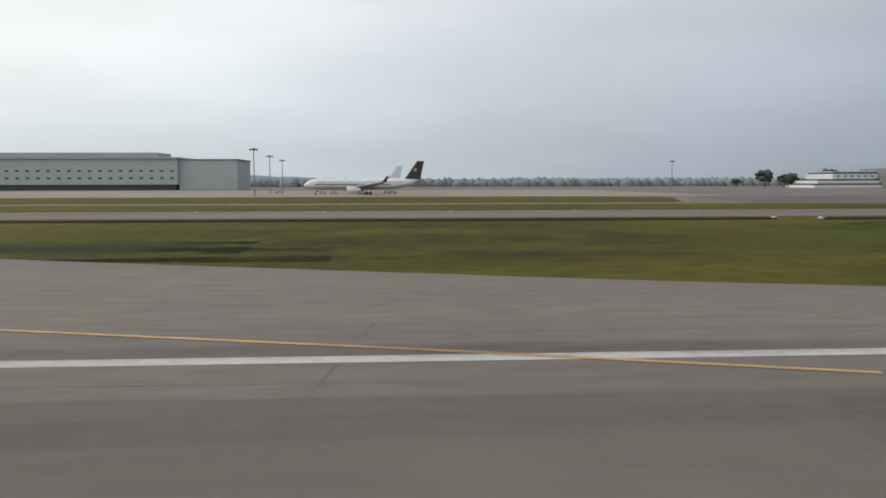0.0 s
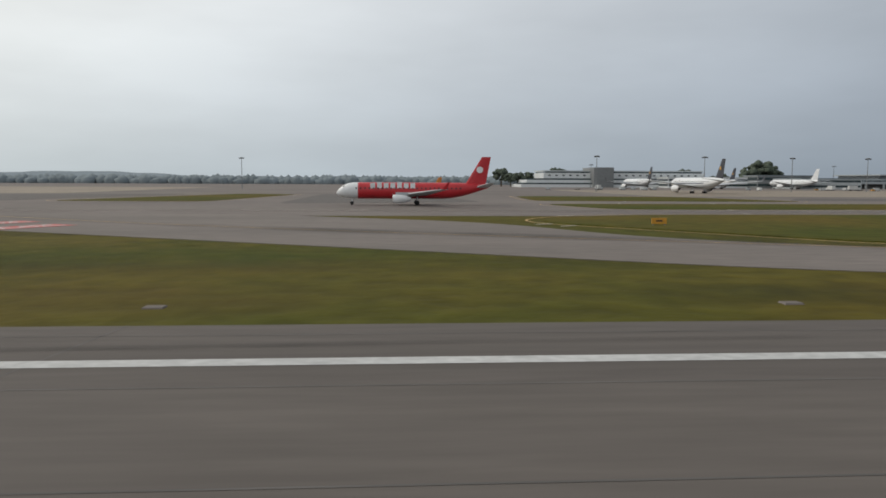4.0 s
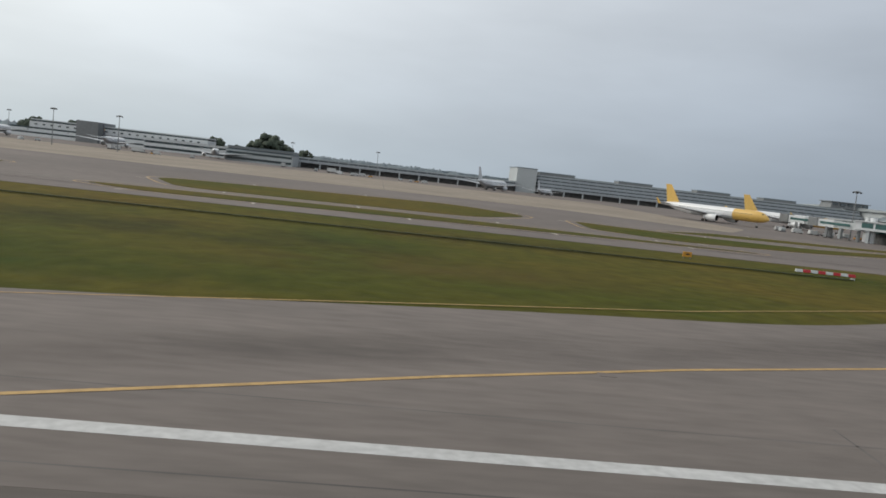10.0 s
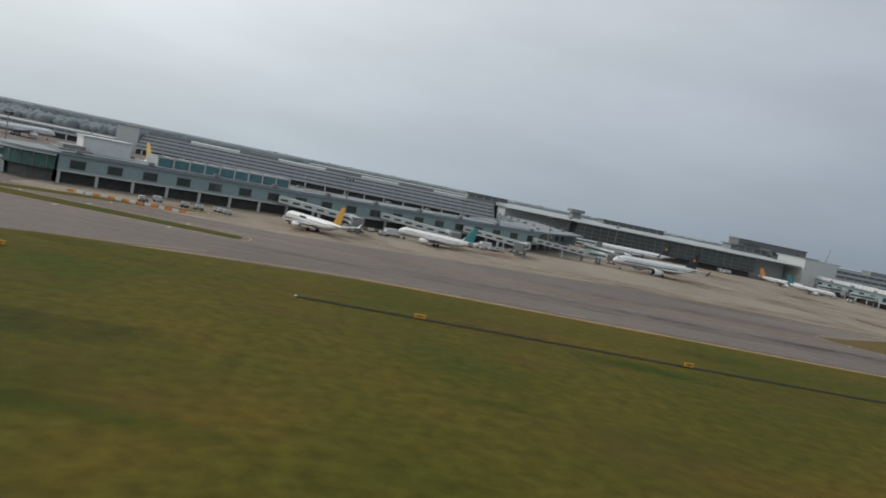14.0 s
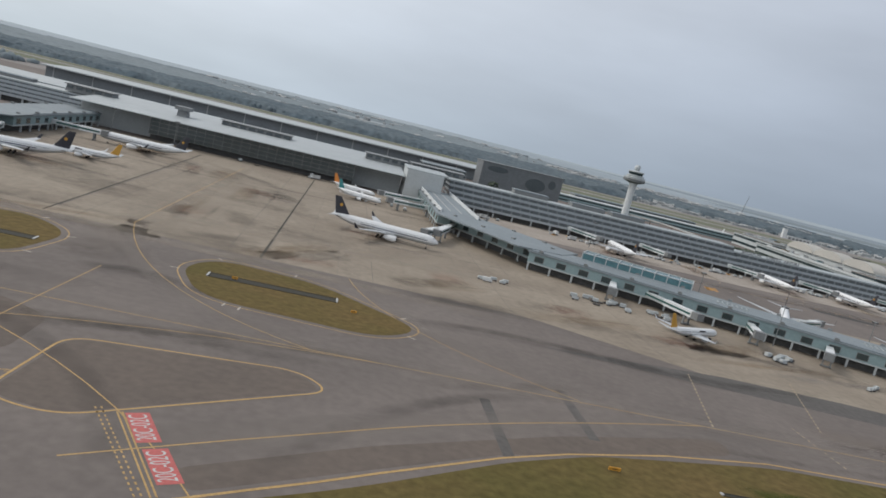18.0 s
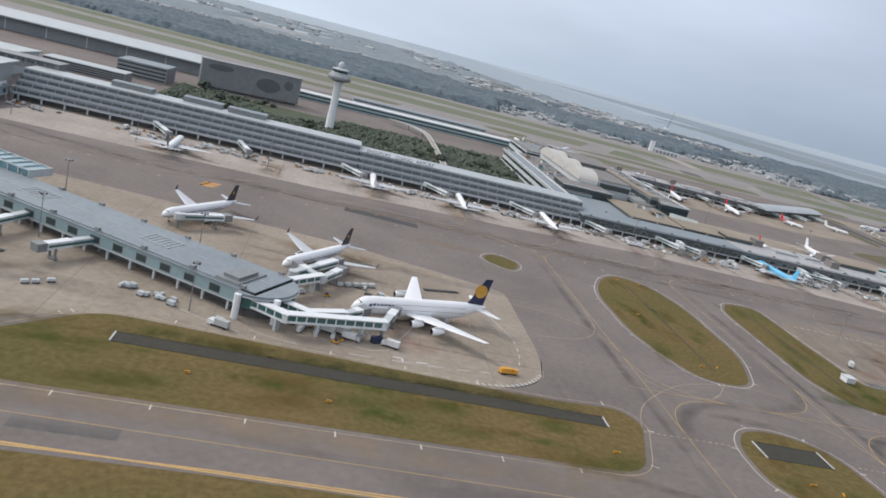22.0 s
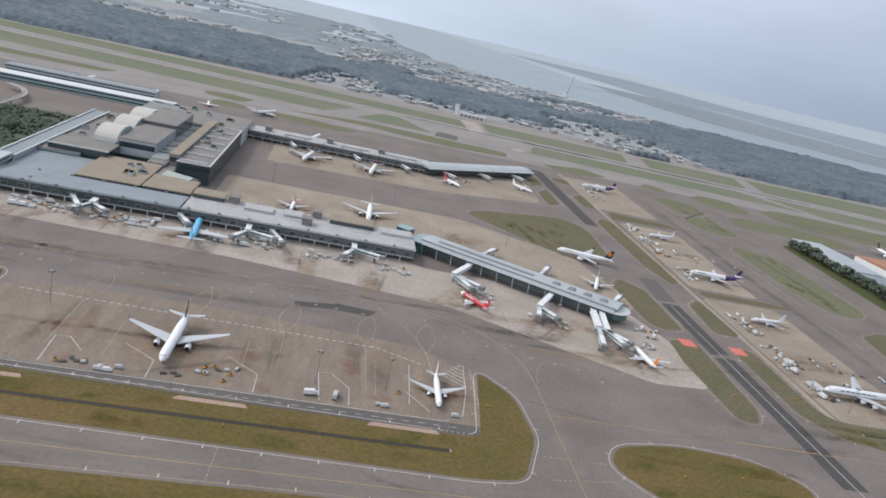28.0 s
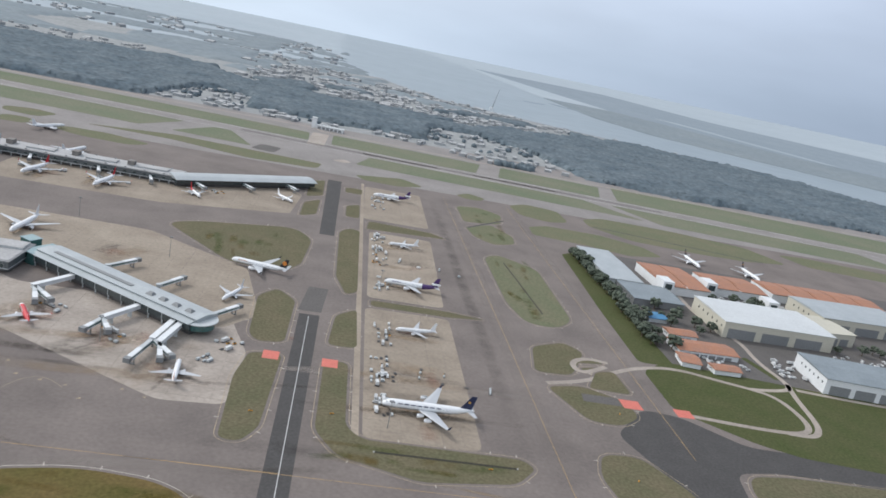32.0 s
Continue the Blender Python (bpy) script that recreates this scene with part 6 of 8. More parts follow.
def aircraft(label, kind="wide", skin=SKIN, belly=BELLY, fin=NAVY, nacelle=SKIN, band=None, aft=None, nose=None, mark=None, fin_mark=None, winglet=None, sharklet=True, wing=BELLY, cheat=None):
    """A jet with its nose along +x, built at the origin; band, aft and nose are paints of lengths of the body."""
    L, S, R, ne, rn, ht = KINDS[kind]
    t = thing("airliner", label, "aircraft", "parked airliners")
    zc = R * 1.02 + (1.5 if kind in ("small", "boeing") else 2.4)
    sy = 1.16 if kind == "double" else 1.0
    prof = [(0.5, 0.02, -0.32), (0.493, 0.22, -0.28), (0.48, 0.45, -0.2), (0.46, 0.68, -0.12), (0.435, 0.86, -0.05), (0.40, 0.97, -0.01), (0.36, 1, 0), (0.28, 1, 0), (0.2, 1, 0), (0.12, 1, 0), (0.04, 1, 0), (-0.04, 1, 0), (-0.12, 1, 0), (-0.19, 1, 0), (-0.25, 0.96, 0.04), (-0.32, 0.82, 0.16), (-0.40, 0.56, 0.34), (-0.47, 0.26, 0.5), (-0.5, 0.08, 0.56)]
    n = 16
    verts, faces, mids = [], [], []
    for u, r, dz in prof:
        for i in range(n):
            a = 2 * math.pi * i / n
            verts.append((u * L, math.cos(a) * r * R, zc + (math.sin(a) * r * sy + dz * sy) * R))
    for k in range(len(prof) - 1):
        uc = (prof[k][0] + prof[k + 1][0]) / 2
        for i in range(n):
            j = (i + 1) % n
            faces.append((k * n + i, (k + 1) * n + i, (k + 1) * n + j, k * n + j))
            up = math.sin(2 * math.pi * (i + 0.5) / n)
            q = 0
            if up < -0.45 and belly:
                q = 1
            if aft and uc < -0.19:
                q = 3
            if band and band[0] < uc < band[1] and up > band[2]:
                q = 2
            if nose and uc > nose[0]:
                q = 4
            mids.append(q)
    faces.append(tuple(range(n)))
    mids.append(4 if nose else 0)
    mesh_ob("fuselage", verts, faces, [skin, belly or skin, band[3] if band else skin, aft or skin, nose[1] if nose else skin], t, "", mids, True)
    rows = (0.28,) if kind != "double" else (0.05, 0.62)
    for s in (-1, 1):
        for rz in rows:
            g = Geo()
            x = 0.37 * L
            while x > -0.31 * L:
                y0 = math.sqrt(max(0.01, 1 - (rz / sy) ** 2)) * R
                g.box(x - 0.16, x + 0.16, s * y0 - 0.03, s * y0 + 0.03, zc + rz * R - 0.2, zc + rz * R + 0.2)
                x -= 1.05 if kind != "four" else 2.1
            tagged(g.make("window_row", GLASS, t), kind="stuff")
        Geo().add([(0.468 * L, s * 0.10 * R, zc + 0.42 * R * sy), (0.455 * L, s * 0.55 * R, zc + 0.36 * R * sy), (0.445 * L, s * 0.62 * R, zc + 0.52 * R * sy), (0.457 * L, s * 0.12 * R, zc + 0.62 * R * sy)], [(0, 1, 2, 3)]).make("cockpit_window", GLASS, t)
        if mark:
            u0, u1, h, m_ = mark
            k = 7
            for i in range(k):
                x1, x0 = u1 * L - i * (u1 - u0) * L / k, u1 * L - (i + 0.72) * (u1 - u0) * L / k
                zz = zc + 0.42 * R
                yy = math.sqrt(max(0.01, 1 - 0.42 ** 2)) * R * 1.01
                hh = h * (1.25 if i in (1, 4) else 1.0)
                Geo().box(x0, x1, s * yy - 0.05, s * yy + 0.05, zz - hh / 2, zz + hh / 2).make("letter_bar", m_, t)
        if cheat:
            Geo().box(-0.22 * L, 0.40 * L, s * R - 0.04, s * R * 1.005 + 0.04 * s, zc - 0.12 * R, zc + 0.02 * R).make("cheat_line", cheat, t)
    sw = 0.30 if kind in ("small", "boeing") else 0.36
    c0, c1 = L * 0.165, L * 0.042
    for s in (-1, 1):
        xr = L * (0.115 if kind != "double" else 0.14)
        rt = (xr, s * R * 0.55, zc - R * 0.62)
        tipx = xr - (S / 2) * math.tan(radians(30))
        tp = (tipx, s * S / 2, zc - R * 0.62 + S * 0.5 * 0.10)
        wing_geo(rt, tp, c0 * 1.15, c1, R * 0.42, 0.14).make("wing", wing, t)
        if sharklet:
            wing_geo(tp, (tp[0] - c1 * 0.9, tp[1] + s * 0.5, tp[2] + S * 0.045), c1 * 0.8, c1 * 0.3, 0.12, 0.06).make("winglet", winglet or fin, t)
        hp = L * 0.11
        wing_geo((-L * 0.405, s * R * 0.35, zc + R * 0.45), (-L * 0.405 - hp * 0.62, s * S * 0.185, zc + R * 0.45 + 1.0), L * 0.088, L * 0.034, 0.5, 0.12).make("tailplane", wing, t)
        spots = [0.30] if ne in (2, 3) else [0.30, 0.55]
        for q in spots:
            y = s * q * S / 2
            x = xr - abs(q * S / 2) * math.tan(radians(30)) + c0 * 0.42
            z = zc - R * 0.62 + q * S * 0.05 - rn * 1.15
            e = Geo().lathe([(-rn * 3.0, rn * 0.42), (-rn * 2.1, rn * 0.70), (-rn * 1.2, rn * 0.96), (0, rn * 1.03), (rn * 0.9, rn * 0.98), (rn * 1.15, rn * 0.86)], "X", 14, (x, y, z)).make("engine", nacelle, t, smooth=True)
            Geo().lathe([(rn * 1.13, rn * 0.86), (rn * 1.05, rn * 0.80), (rn * 0.5, rn * 0.78), (rn * 0.5, 0.02)], "X", 14, (x, y, z)).make("intake", [METAL, BLACK][1], e)
            Geo().box(x - rn * 2.6, x + rn * 0.5, y - 0.18, y + 0.18, z + rn * 0.8, z + rn * 1.5).make("pylon", wing, t)
    wing_geo((-L * 0.335, 0, zc + R * 0.75), (-L * 0.445, 0, ht), L * 0.135, L * 0.058, 0.55, 0.2).make("fin", fin, t)
    if fin_mark:
        a = Vector((-L * 0.43, 0, zc + (ht - zc) * 0.62))
        r = (ht - zc) * (0.13 if fin_mark == DISC else 0.10 if fin_mark == SKIN else 0.2 if kind == "double" or fin_mark != GOLD else 0.075)
        for s in (-1, 1):
            Geo().add([(a.x + r * math.cos(k * 0.5236), s * 0.34, a.z + r * math.sin(k * 0.5236)) for k in range(12)], [tuple(range(12))]).make("fin_mark", fin_mark, t)
    if ne == 3:
        Geo().lathe([(-6, 0.7), (-3, 1.2), (2, 1.5), (3.5, 1.4)], "X", 12, (-L * 0.42, 0, zc + R * 1.5)).make("engine", nacelle, t, smooth=True)
    gear = [(0.40 * L, 0, 0.45, 2), (-0.02 * L, -R * 1.15, 0.6, 2), (-0.02 * L, R * 1.15, 0.6, 2)]
    if kind in ("four", "double", "wide"):
        gear += [(-0.055 * L, -R * 1.15, 0.62, 2), (-0.055 * L, R * 1.15, 0.62, 2)]
    for x, y, r, k in gear:
        w = Geo().rod((x, y, r), (x, y, zc - R * 0.7), 0.16, n=6).make("landing_gear", METAL, t)
        Geo().rod((x, y - 0.45, r), (x, y - 0.2, r), r, n=12).rod((x, y + 0.3, r), (x, y + 0.55, r), r, n=12).make("bogie", TYRE, w)
    return t


FLEET = {}


def park(key, x, y, head):
    src, used = FLEET[key]
    m = pose(x, y, 0.075, 0, 0, head)
    if used:
        return copy_thing(src, m)
    FLEET[key] = (src, True)
    src.matrix_world = m
    return src


for key, kw in {
    "navy_wide": dict(label="white wide-body airliner with a charcoal and gold tail", kind="wide", fin=CHARCOAL, fin_mark=GOLD, cheat=NAVY),
    "navy_cargo": dict(label="white four-engined freighter with a navy tail and dark lettering bars", kind="four", fin=NAVY, fin_mark=GOLD, mark=(-0.15, 0.33, 1.1, NAVY)),
    "double": dict(label="white double-deck airliner with a navy tail and yellow disc", kind="double", fin=NAVY, fin_mark=GOLD, belly=SKIN, wing=SKIN, mark=(0.22, 0.40, 1.3, NAVY), sharklet=False),
    "yellow_wide": dict(label="white and yellow wide-body airliner with a yellow tail", kind="wide", fin=SCOOTY, nose=(0.22, SCOOTY), aft=SKIN, winglet=SCOOTY),
    "tiger": dict(label="white narrow-body airliner with a gold striped tail", kind="small", fin=GOLD, mark=(0.06, 0.18, 1.0, BLACK), winglet=SKIN),
    "teal": dict(label="white narrow-body airliner with a teal tail", kind="small", fin=TEALP, winglet=SKIN),
    "orange_tail": dict(label="white narrow-body airliner with an orange tail", kind="small", fin=ORANGE, winglet=SKIN),
    "red": dict(label="red and white narrow-body airliner with large white lettering bars", kind="small", skin=RED, belly=RED, fin=RED, nose=(0.33, SKIN), nacelle=SKIN, band=(-0.22, -0.16, -2, SKIN), mark=(-0.02, 0.28, 2.0, SKIN), fin_mark=SKIN, winglet=RED),
    "blue_line": dict(label="white narrow-body airliner with blue belly line and blue tail disc", kind="boeing", fin=SKIN, fin_mark=DISC, belly=PALEBLUE, winglet=SKIN, mark=(0.0, 0.30, 0.5, PALEBLUE), cheat=PALEBLUE),
    "light_blue": dict(label="light blue topped wide-body airliner with white belly", kind="wide", skin=SKYBLUE, belly=SKIN, fin=SKYBLUE, sharklet=False),
    "white_wide": dict(label="plain white wide-body airliner", kind="wide", fin=SKIN, sharklet=False),
    "white_small": dict(label="plain white narrow-body airliner", kind="boeing", fin=SKIN),
    "jet_art": dict(label="white wide-body airliner with a black and orange patterned tail", kind="wide", fin=BLACK, fin_mark=ORANGE, mark=(0.2, 0.36, 1.0, ORANGE)),
    "purple_tri": dict(label="white three-engined freighter with a purple tail", kind="tri", fin=PURPLE, aft=PURPLE, mark=(0.2, 0.36, 1.2, PURPLE), sharklet=False),
    "red_tail": dict(label="white narrow-body airliner with a red tail", kind="boeing", fin=RED, aft=RED),
    "red_tail_wide": dict(label="white wide-body airliner with a red tail", kind="wide", fin=RED, aft=SKIN),
}.items():
    FLEET[key] = (aircraft(**kw), False)

for row in (
    # first stretch
    ("navy_wide", -19, 392, 180), ("white_wide", -30, 500, 180), ("blue_line", 151, 177, 180), ("red", 297, 184.5, 180),
    ("navy_wide", 451, 386, 92), ("navy_wide", 488, 594, 92), ("navy_wide", 566, 623, 94), ("white_wide", 642, 639, 100),
    ("white_wide", 868, 600, 60), ("white_small", 920, 640, 60), ("yellow_wide", 950, 375, -58), ("yellow_wide", 1022, 425, -50),
    # south pier
    ("tiger", 1110, 293, 128), ("teal", 1162, 331, 152), ("navy_wide", 1304, 426, 196), ("navy_wide", 1338, 560, 176), ("tiger", 1330, 469, 184),
    # north pier
    ("orange_tail", 1490, 602, -24), ("teal", 1494, 566, -28), ("navy_wide", 1508, 418, -10), ("tiger", 1654, 327, 28), ("navy_wide", 1769, 436, -121), ("navy_wide", 1839, 393, -123), ("double", 1891, 338, -160),
    # front of the north terminal
    ("navy_wide", 1718, 600, 91), ("navy_wide", 1876, 624, 89), ("navy_wide", 1953, 621, 89), ("navy_wide", 2032, 620, 90), ("light_blue", 2259, 624, 94),
    ("navy_wide", 2288, 421, -91), ("white_small", 2448, 406, -92), ("red", 2496, 570, 120), ("orange_tail", 2625, 508, 96), ("white_small", 2638, 676, -110), ("red_tail", 2330, 760, -92), ("white_wide", 2410, 782, -93), ("jet_art", 2651, 764, 167),
    # far side
    ("red_tail_wide", 2330, 1010, -100), ("red_tail_wide", 2418, 1005, -98), ("red_tail", 2530, 1025, -60), ("white_small", 2646, 1080, -50), ("white_wide", 2330, 1148, 77), ("white_wide", 2240, 1290, 60), ("white_small", 2060, 1280, 80), ("white_wide", 1960, 1270, 80), ("white_small", 2150, 1270, 100),
    # cargo stands
    ("navy_cargo", 2811, 498, 180), ("purple_tri", 2815, 775, 177), ("white_small", 2812, 650, -172), ("white_small", 2814, 935, -170), ("purple_tri", 2807, 1200, -173), ("navy_wide", 3298, 1110, -89), ("navy_wide", 3390, 1088, -89),
):
    park(*row)
copy_thing(FLEET["orange_tail"][0], pose(300, 303, 0.075, 0, 0, 182) @ Matrix.Scale(0.62, 4))

# ---- boarding bridges ----
def bridge(a, b, z=5.2, w=3.4, label="pale telescopic boarding bridge on a wheeled leg"):
    m, n = along(a, b)
    t = thing("boarding_bridge", label, "boarding bridge", "boarding bridges", m=m)
    Geo().lathe([(0, 2.4), (3.3, 2.4), (3.6, 0.02)], "Z", 12, (0, 0, z - 0.3)).make("rotunda", WALL, t)
    Geo().rod((0, 0, 0), (0, 0, z), 0.8, n=8).make("rotunda_column", GREY, t)
    Geo().box(1.5, n * 0.55, -w / 2, w / 2, z - 0.2, z + 2.8).make("inner_tunnel", WALL, t)
    Geo().box(n * 0.5, n - 2, -w / 2 - 0.25, w / 2 + 0.25, z - 0.3, z + 3.0).make("outer_tunnel", WHITE, t)
    for s in (-1, 1):
        Geo().box(3, n - 4, s * (w / 2 + 0.27) - 0.05, s * (w / 2 + 0.27) + 0.05, z + 0.9, z + 2.0).make("side_glazing", GREENGLASS, t)
    Geo().box(n - 3, n + 1.5, -2.4, 2.4, z - 0.4, z + 3.3).make("cab", GREY, t)
    Geo().box(n - 8, n - 7, -2.2, -1.5, 0.5, z).box(n - 8, n - 7, 1.5, 2.2, 0.5, z).box(n - 8.3, n - 6.7, -2.6, 2.6, 0.4, 1.0).make("lift_column", GREY, t)
    for s in (-1, 1):
        Geo().rod((n - 7.5, s * 2.0, 0.5), (n - 7.5, s * 2.5, 0.5), 0.5, n=10).make("wheel", TYRE, t)
    return t


for a, b in (
    ((1640, 404), (1628, 372)), ((1652, 398), (1668, 352)), ((1704, 366), (1694, 338)), ((1740, 348), (1722, 322)), ((1762, 408), (1786, 424)), ((1828, 352), (1850, 386)), ((1560, 500), (1540, 440)), ((1550, 470), (1532, 432)),
    ((1546, 560), (1516, 556)), ((1546, 600), (1510, 590)), ((1276, 480), (1286, 440)), ((1060, 330), (1036, 316)), ((1276, 560), (1312, 560)),
    ((1690, 660), (1708, 628)), ((1760, 660), (1772, 626)), ((1850, 660), (1868, 634)), ((1925, 660), (1944, 632)), ((2006, 660), (2024, 632)), ((2078, 656), (2092, 628)), ((2150, 654), (2164, 626)), ((2240, 652), (2252, 630)), ((2320, 652), (2332, 622)),
    ((2520, 690), (2540, 720)), ((2574, 660), (2590, 690)), ((2630, 610), (2650, 640)),
    ((2300, 1072), (2310, 1040)), ((2390, 1068), (2400, 1036)), ((2460, 1064), (2470, 1034)), ((2520, 1070), (2540, 1044)), ((2580, 1112), (2600, 1086)), ((2640, 1154), (2660, 1126)),
):
    bridge(a, b)


def walkway(label, pts, z0=5.4, z1=9.0, w=4.0, glazed=True):
    """A fixed raised walkway along a bent line, with a panel of green glass every few metres."""
    t = thing("boarding_bridge", label, "boarding bridge", "fixed boarding bridges", m=pose(pts[0][0], pts[0][1], 0))
    org = Vector(pts[0])
    for k_, (a, b) in enumerate(zip(pts, pts[1:])):
        a, b = Vector(a) - org, Vector(b) - org
        z0, z1 = z0 + 0.03 * k_, z1 + 0.03 * k_
        m = pose(a.x, a.y, 0, 0, 0, math.degrees(math.atan2(b.y - a.y, b.x - a.x)))
        n = (b - a).length
        Geo().box(-w / 2, n + w / 2, -w / 2, w / 2, z0, z0 + 0.6).box(-w / 2 - 0.3, n + w / 2 + 0.3, -w / 2 - 0.3, w / 2 + 0.3, z1, z1 + 0.4).box(-w / 2 + 0.3, n + w / 2 - 0.3, -w / 2 + 0.3, w / 2 - 0.3, z0 + 0.6, z1).make("tunnel", WHITE, t).matrix_basis = m
        k = max(1, int(n / 4.2))
        if glazed:
            for i in range(k):
                for s in (-1, 1):
                    Geo().box((i + 0.08) * n / k, (i + 0.92) * n / k, s * (w / 2 - 0.25) - 0.06, s * (w / 2 - 0.25) + 0.06, z0 + 1.0, z1 - 0.4).make("glass_panel", GREENGLASS, t).matrix_basis = m
        for i in range(max(1, int(n / 20))):
            Geo().box(n * 0.8 - 20 * i - 0.6, n * 0.8 - 20 * i + 0.6, -w / 2 + 0.4, w / 2 - 0.4, 0, z0).make("leg", WALL, t).matrix_basis = m
    return t


walkway("long white glazed bridge to the double-deck airliner", [(1814, 304), (1829, 294.5), (1870, 306)])
walkway("second white glazed bridge to the double-deck airliner", [(1822, 312), (1838, 302.5), (1852, 309)], 5.4, 8.6, 3.6)
walkway("short white fixed bridge from the pier end", [(1827, 337), (1841, 352)], 5.4, 8.6, 3.6)
for a, b in (((1871, 307), (1878, 329)), ((1853, 310), (1863, 321)), ((1841, 353), (1829, 366)), ((1842, 352), (1852, 372))):
    bridge(a, b)
# gates of the far end pier: a fixed white walkway, then two telescopic arms
for root, node, ends in (((2504, 652), (2484, 618), ((2496, 588), (2506, 594))), ((2573, 609), (2553, 573), ((2546, 548), (2564, 551))), ((2604, 583), (2598, 548), ((2590, 508), (2618, 523))), ((2612, 586), (2604, 544), ((2611, 516),)), ((2394, 650), (2394, 640), ((2384, 616), (2420, 630))), ((2300, 650), (2300, 640), ((2290, 616), (2326, 630))), ((2170, 650), (2170, 642), ((2160, 618), (2186, 626)))):
    walkway("white fixed walkway from the pier to two telescopic arms", [root, node], 5.4, 8.6, 4.4, False)
    for e_ in ends:
        bridge(node, e_)

# rounded ends of the long piers
def pier_head(m):
    hd = thing("pier_head", "rounded pier end with a curved green glass wall and white columns", "terminal", m=m)
    bow = [(0 + 17 * math.cos(a), 17.5 * math.sin(a)) for a in [radians(d) for d in range(-90, 91, 12)]]
    Geo().prism([(x * 0.8, y * 0.82) for x, y in bow], 0, 4.6).make("ground_floor", SHADE, hd)
    Geo().prism([(x * 0.93, y * 0.93) for x, y in bow], 4.6, 10.2).make("glass_wall", GREENGLASS, hd)
    Geo().prism(bow, 10.2, 11.3).make("roof", TEALROOF, hd)
    Geo().prism([(x * 1.04, y * 1.04) for x, y in bow], 9.9, 10.2).make("eave", WALL, hd)
    for a in range(-80, 81, 16):
        Geo().box(15.9 * math.cos(radians(a)) - 0.12, 15.9 * math.cos(radians(a)) + 0.12, 16.4 * math.sin(radians(a)) - 0.12, 16.4 * math.sin(radians(a)) + 0.12, 4.6, 9.9).make("mullion", GREY, hd)
    for x, y in ((2, -18.4), (16, -10)):
        Geo().rod((x, y, 0), (x, y, 11), 1.5, n=14).make("column", WHITE, hd)
    Geo().box(-14, -2, -13, 8, 11.3, 12.6).box(-12, -4, -10, 4, 12.6, 14).make("roof_hatch", GREY, hd)


pier_head(pose(1815, 318, 0, 0, 0, -28))
pier_head(pose(1007, 303.5, 0, 0, 0, 211))
walkway("long white glazed bridge from the pier end", [(1004, 296), (994, 293), (983, 304)])
walkway("short white glazed bridge from the pier end", [(1000, 312), (986, 330)], 5.4, 8.6, 3.6)
for a, b in (((986, 331), (976, 352)), ((983, 305), (974, 324))):
    bridge(a, b)
# sloping fixed bridges along the south pier, each ending in a telescopic arm
for a, b, c in (((1092, 336), (1124, 330), (1127, 312)), ((1138, 364), (1170, 356), (1172, 343)), ((1182, 390), (1214, 380), (1206, 360)), ((1226, 414), (1258, 424), (1276, 428))):
    m, n = along(a, b)
    t = thing("boarding_bridge", "white sloping fixed bridge with small windows from the pier", "boarding bridge", "sloping boarding bridges", m=m)
    Geo().add([(0, -2, 5.8), (n, -2, 3.6), (n, 2, 3.6), (0, 2, 5.8), (0, -2, 8.6), (n, -2, 6.4), (n, 2, 6.4), (0, 2, 8.6)], [(0, 3, 2, 1), (4, 5, 6, 7), (0, 1, 5, 4), (1, 2, 6, 5), (2, 3, 7, 6), (3, 0, 4, 7)]).make("tunnel", WALL, t)
    for i in range(6):
        z = 7.1 - 2.2 * (i + 0.5) / 6
        Geo().box((i + 0.2) * n / 6, (i + 0.8) * n / 6, -2.06, -1.96, z - 0.3, z + 0.5).make("window", GLASS, t)
    Geo().box(n * 0.55, n * 0.55 + 1, -1.4, 1.4, 0, 4.5).make("leg", WALL, t)
    bridge(b, c, 3.8)
wb = thing("white_block", "white plant block on the pier roof", "roof block", m=pose(1022, 318, 11.9, 0, 0, 31))
Geo().box(-9, 9, -6, 6, 0, 6).make("wall", WHITE, wb)
Geo().box(-9.4, 9.4, -6.4, 6.4, 6, 6.6).make("roof", SHEET, wb)

# ---- light masts ----
def mast(x, y, h=22.0):
    t = thing("light_mast", "tall thin apron light mast with a crown of floodlights", "light mast", "apron light masts", m=pose(x, y, 0))
    Geo().rod((0, 0, 0), (0, 0, h), 0.32, 0.16, 8).make("pole", GREY, t)
    Geo().lathe([(h - 0.9, 0.2), (h - 0.6, 1.5), (h - 0.3, 1.5), (h, 0.3)], "Z", 10).make("crown", GREY, t)
    for i in range(4):
        a = i * math.pi / 2
        Geo().box(math.cos(a) * 1.5 - 0.35, math.cos(a) * 1.5 + 0.35, math.sin(a) * 1.5 - 0.35, math.sin(a) * 1.5 + 0.35, h - 1.1, h - 0.4).make("floodlight", BLACK, t)
    return t


first_mast = mast(-67, 350)
for x, y in ((-72, 421), (-77, 497), (412, 439), (479, 443), (539, 453), (589, 455), (624, 460), (468, 662), (700, 675), (775, 667), (986, 315), (998, 366), (190, 520), (1120, 350), (1180, 392), (1235, 420), (1300, 610), (1345, 620),
             (1690, 600), (1790, 606), (1600, 600), (1712, 352), (1790, 300), (1700, 420), (1780, 372), (2215, 368), (2298, 366), (2350, 365), (2404, 364), (2450, 363), (2416, 402), (2374, 398), (2206, 452), (2120, 640), (2560, 545), (2300, 850), (2440, 850), (2780, 470), (2780, 760), (2560, 760)):
    copy_thing(first_mast, pose(x, y, 0) @ Matrix.Rotation(x, 4, "Z") @ Matrix.Scale(0.97 if x < 900 else 0.42 if 360 < y < 372 else 1.0, 4))

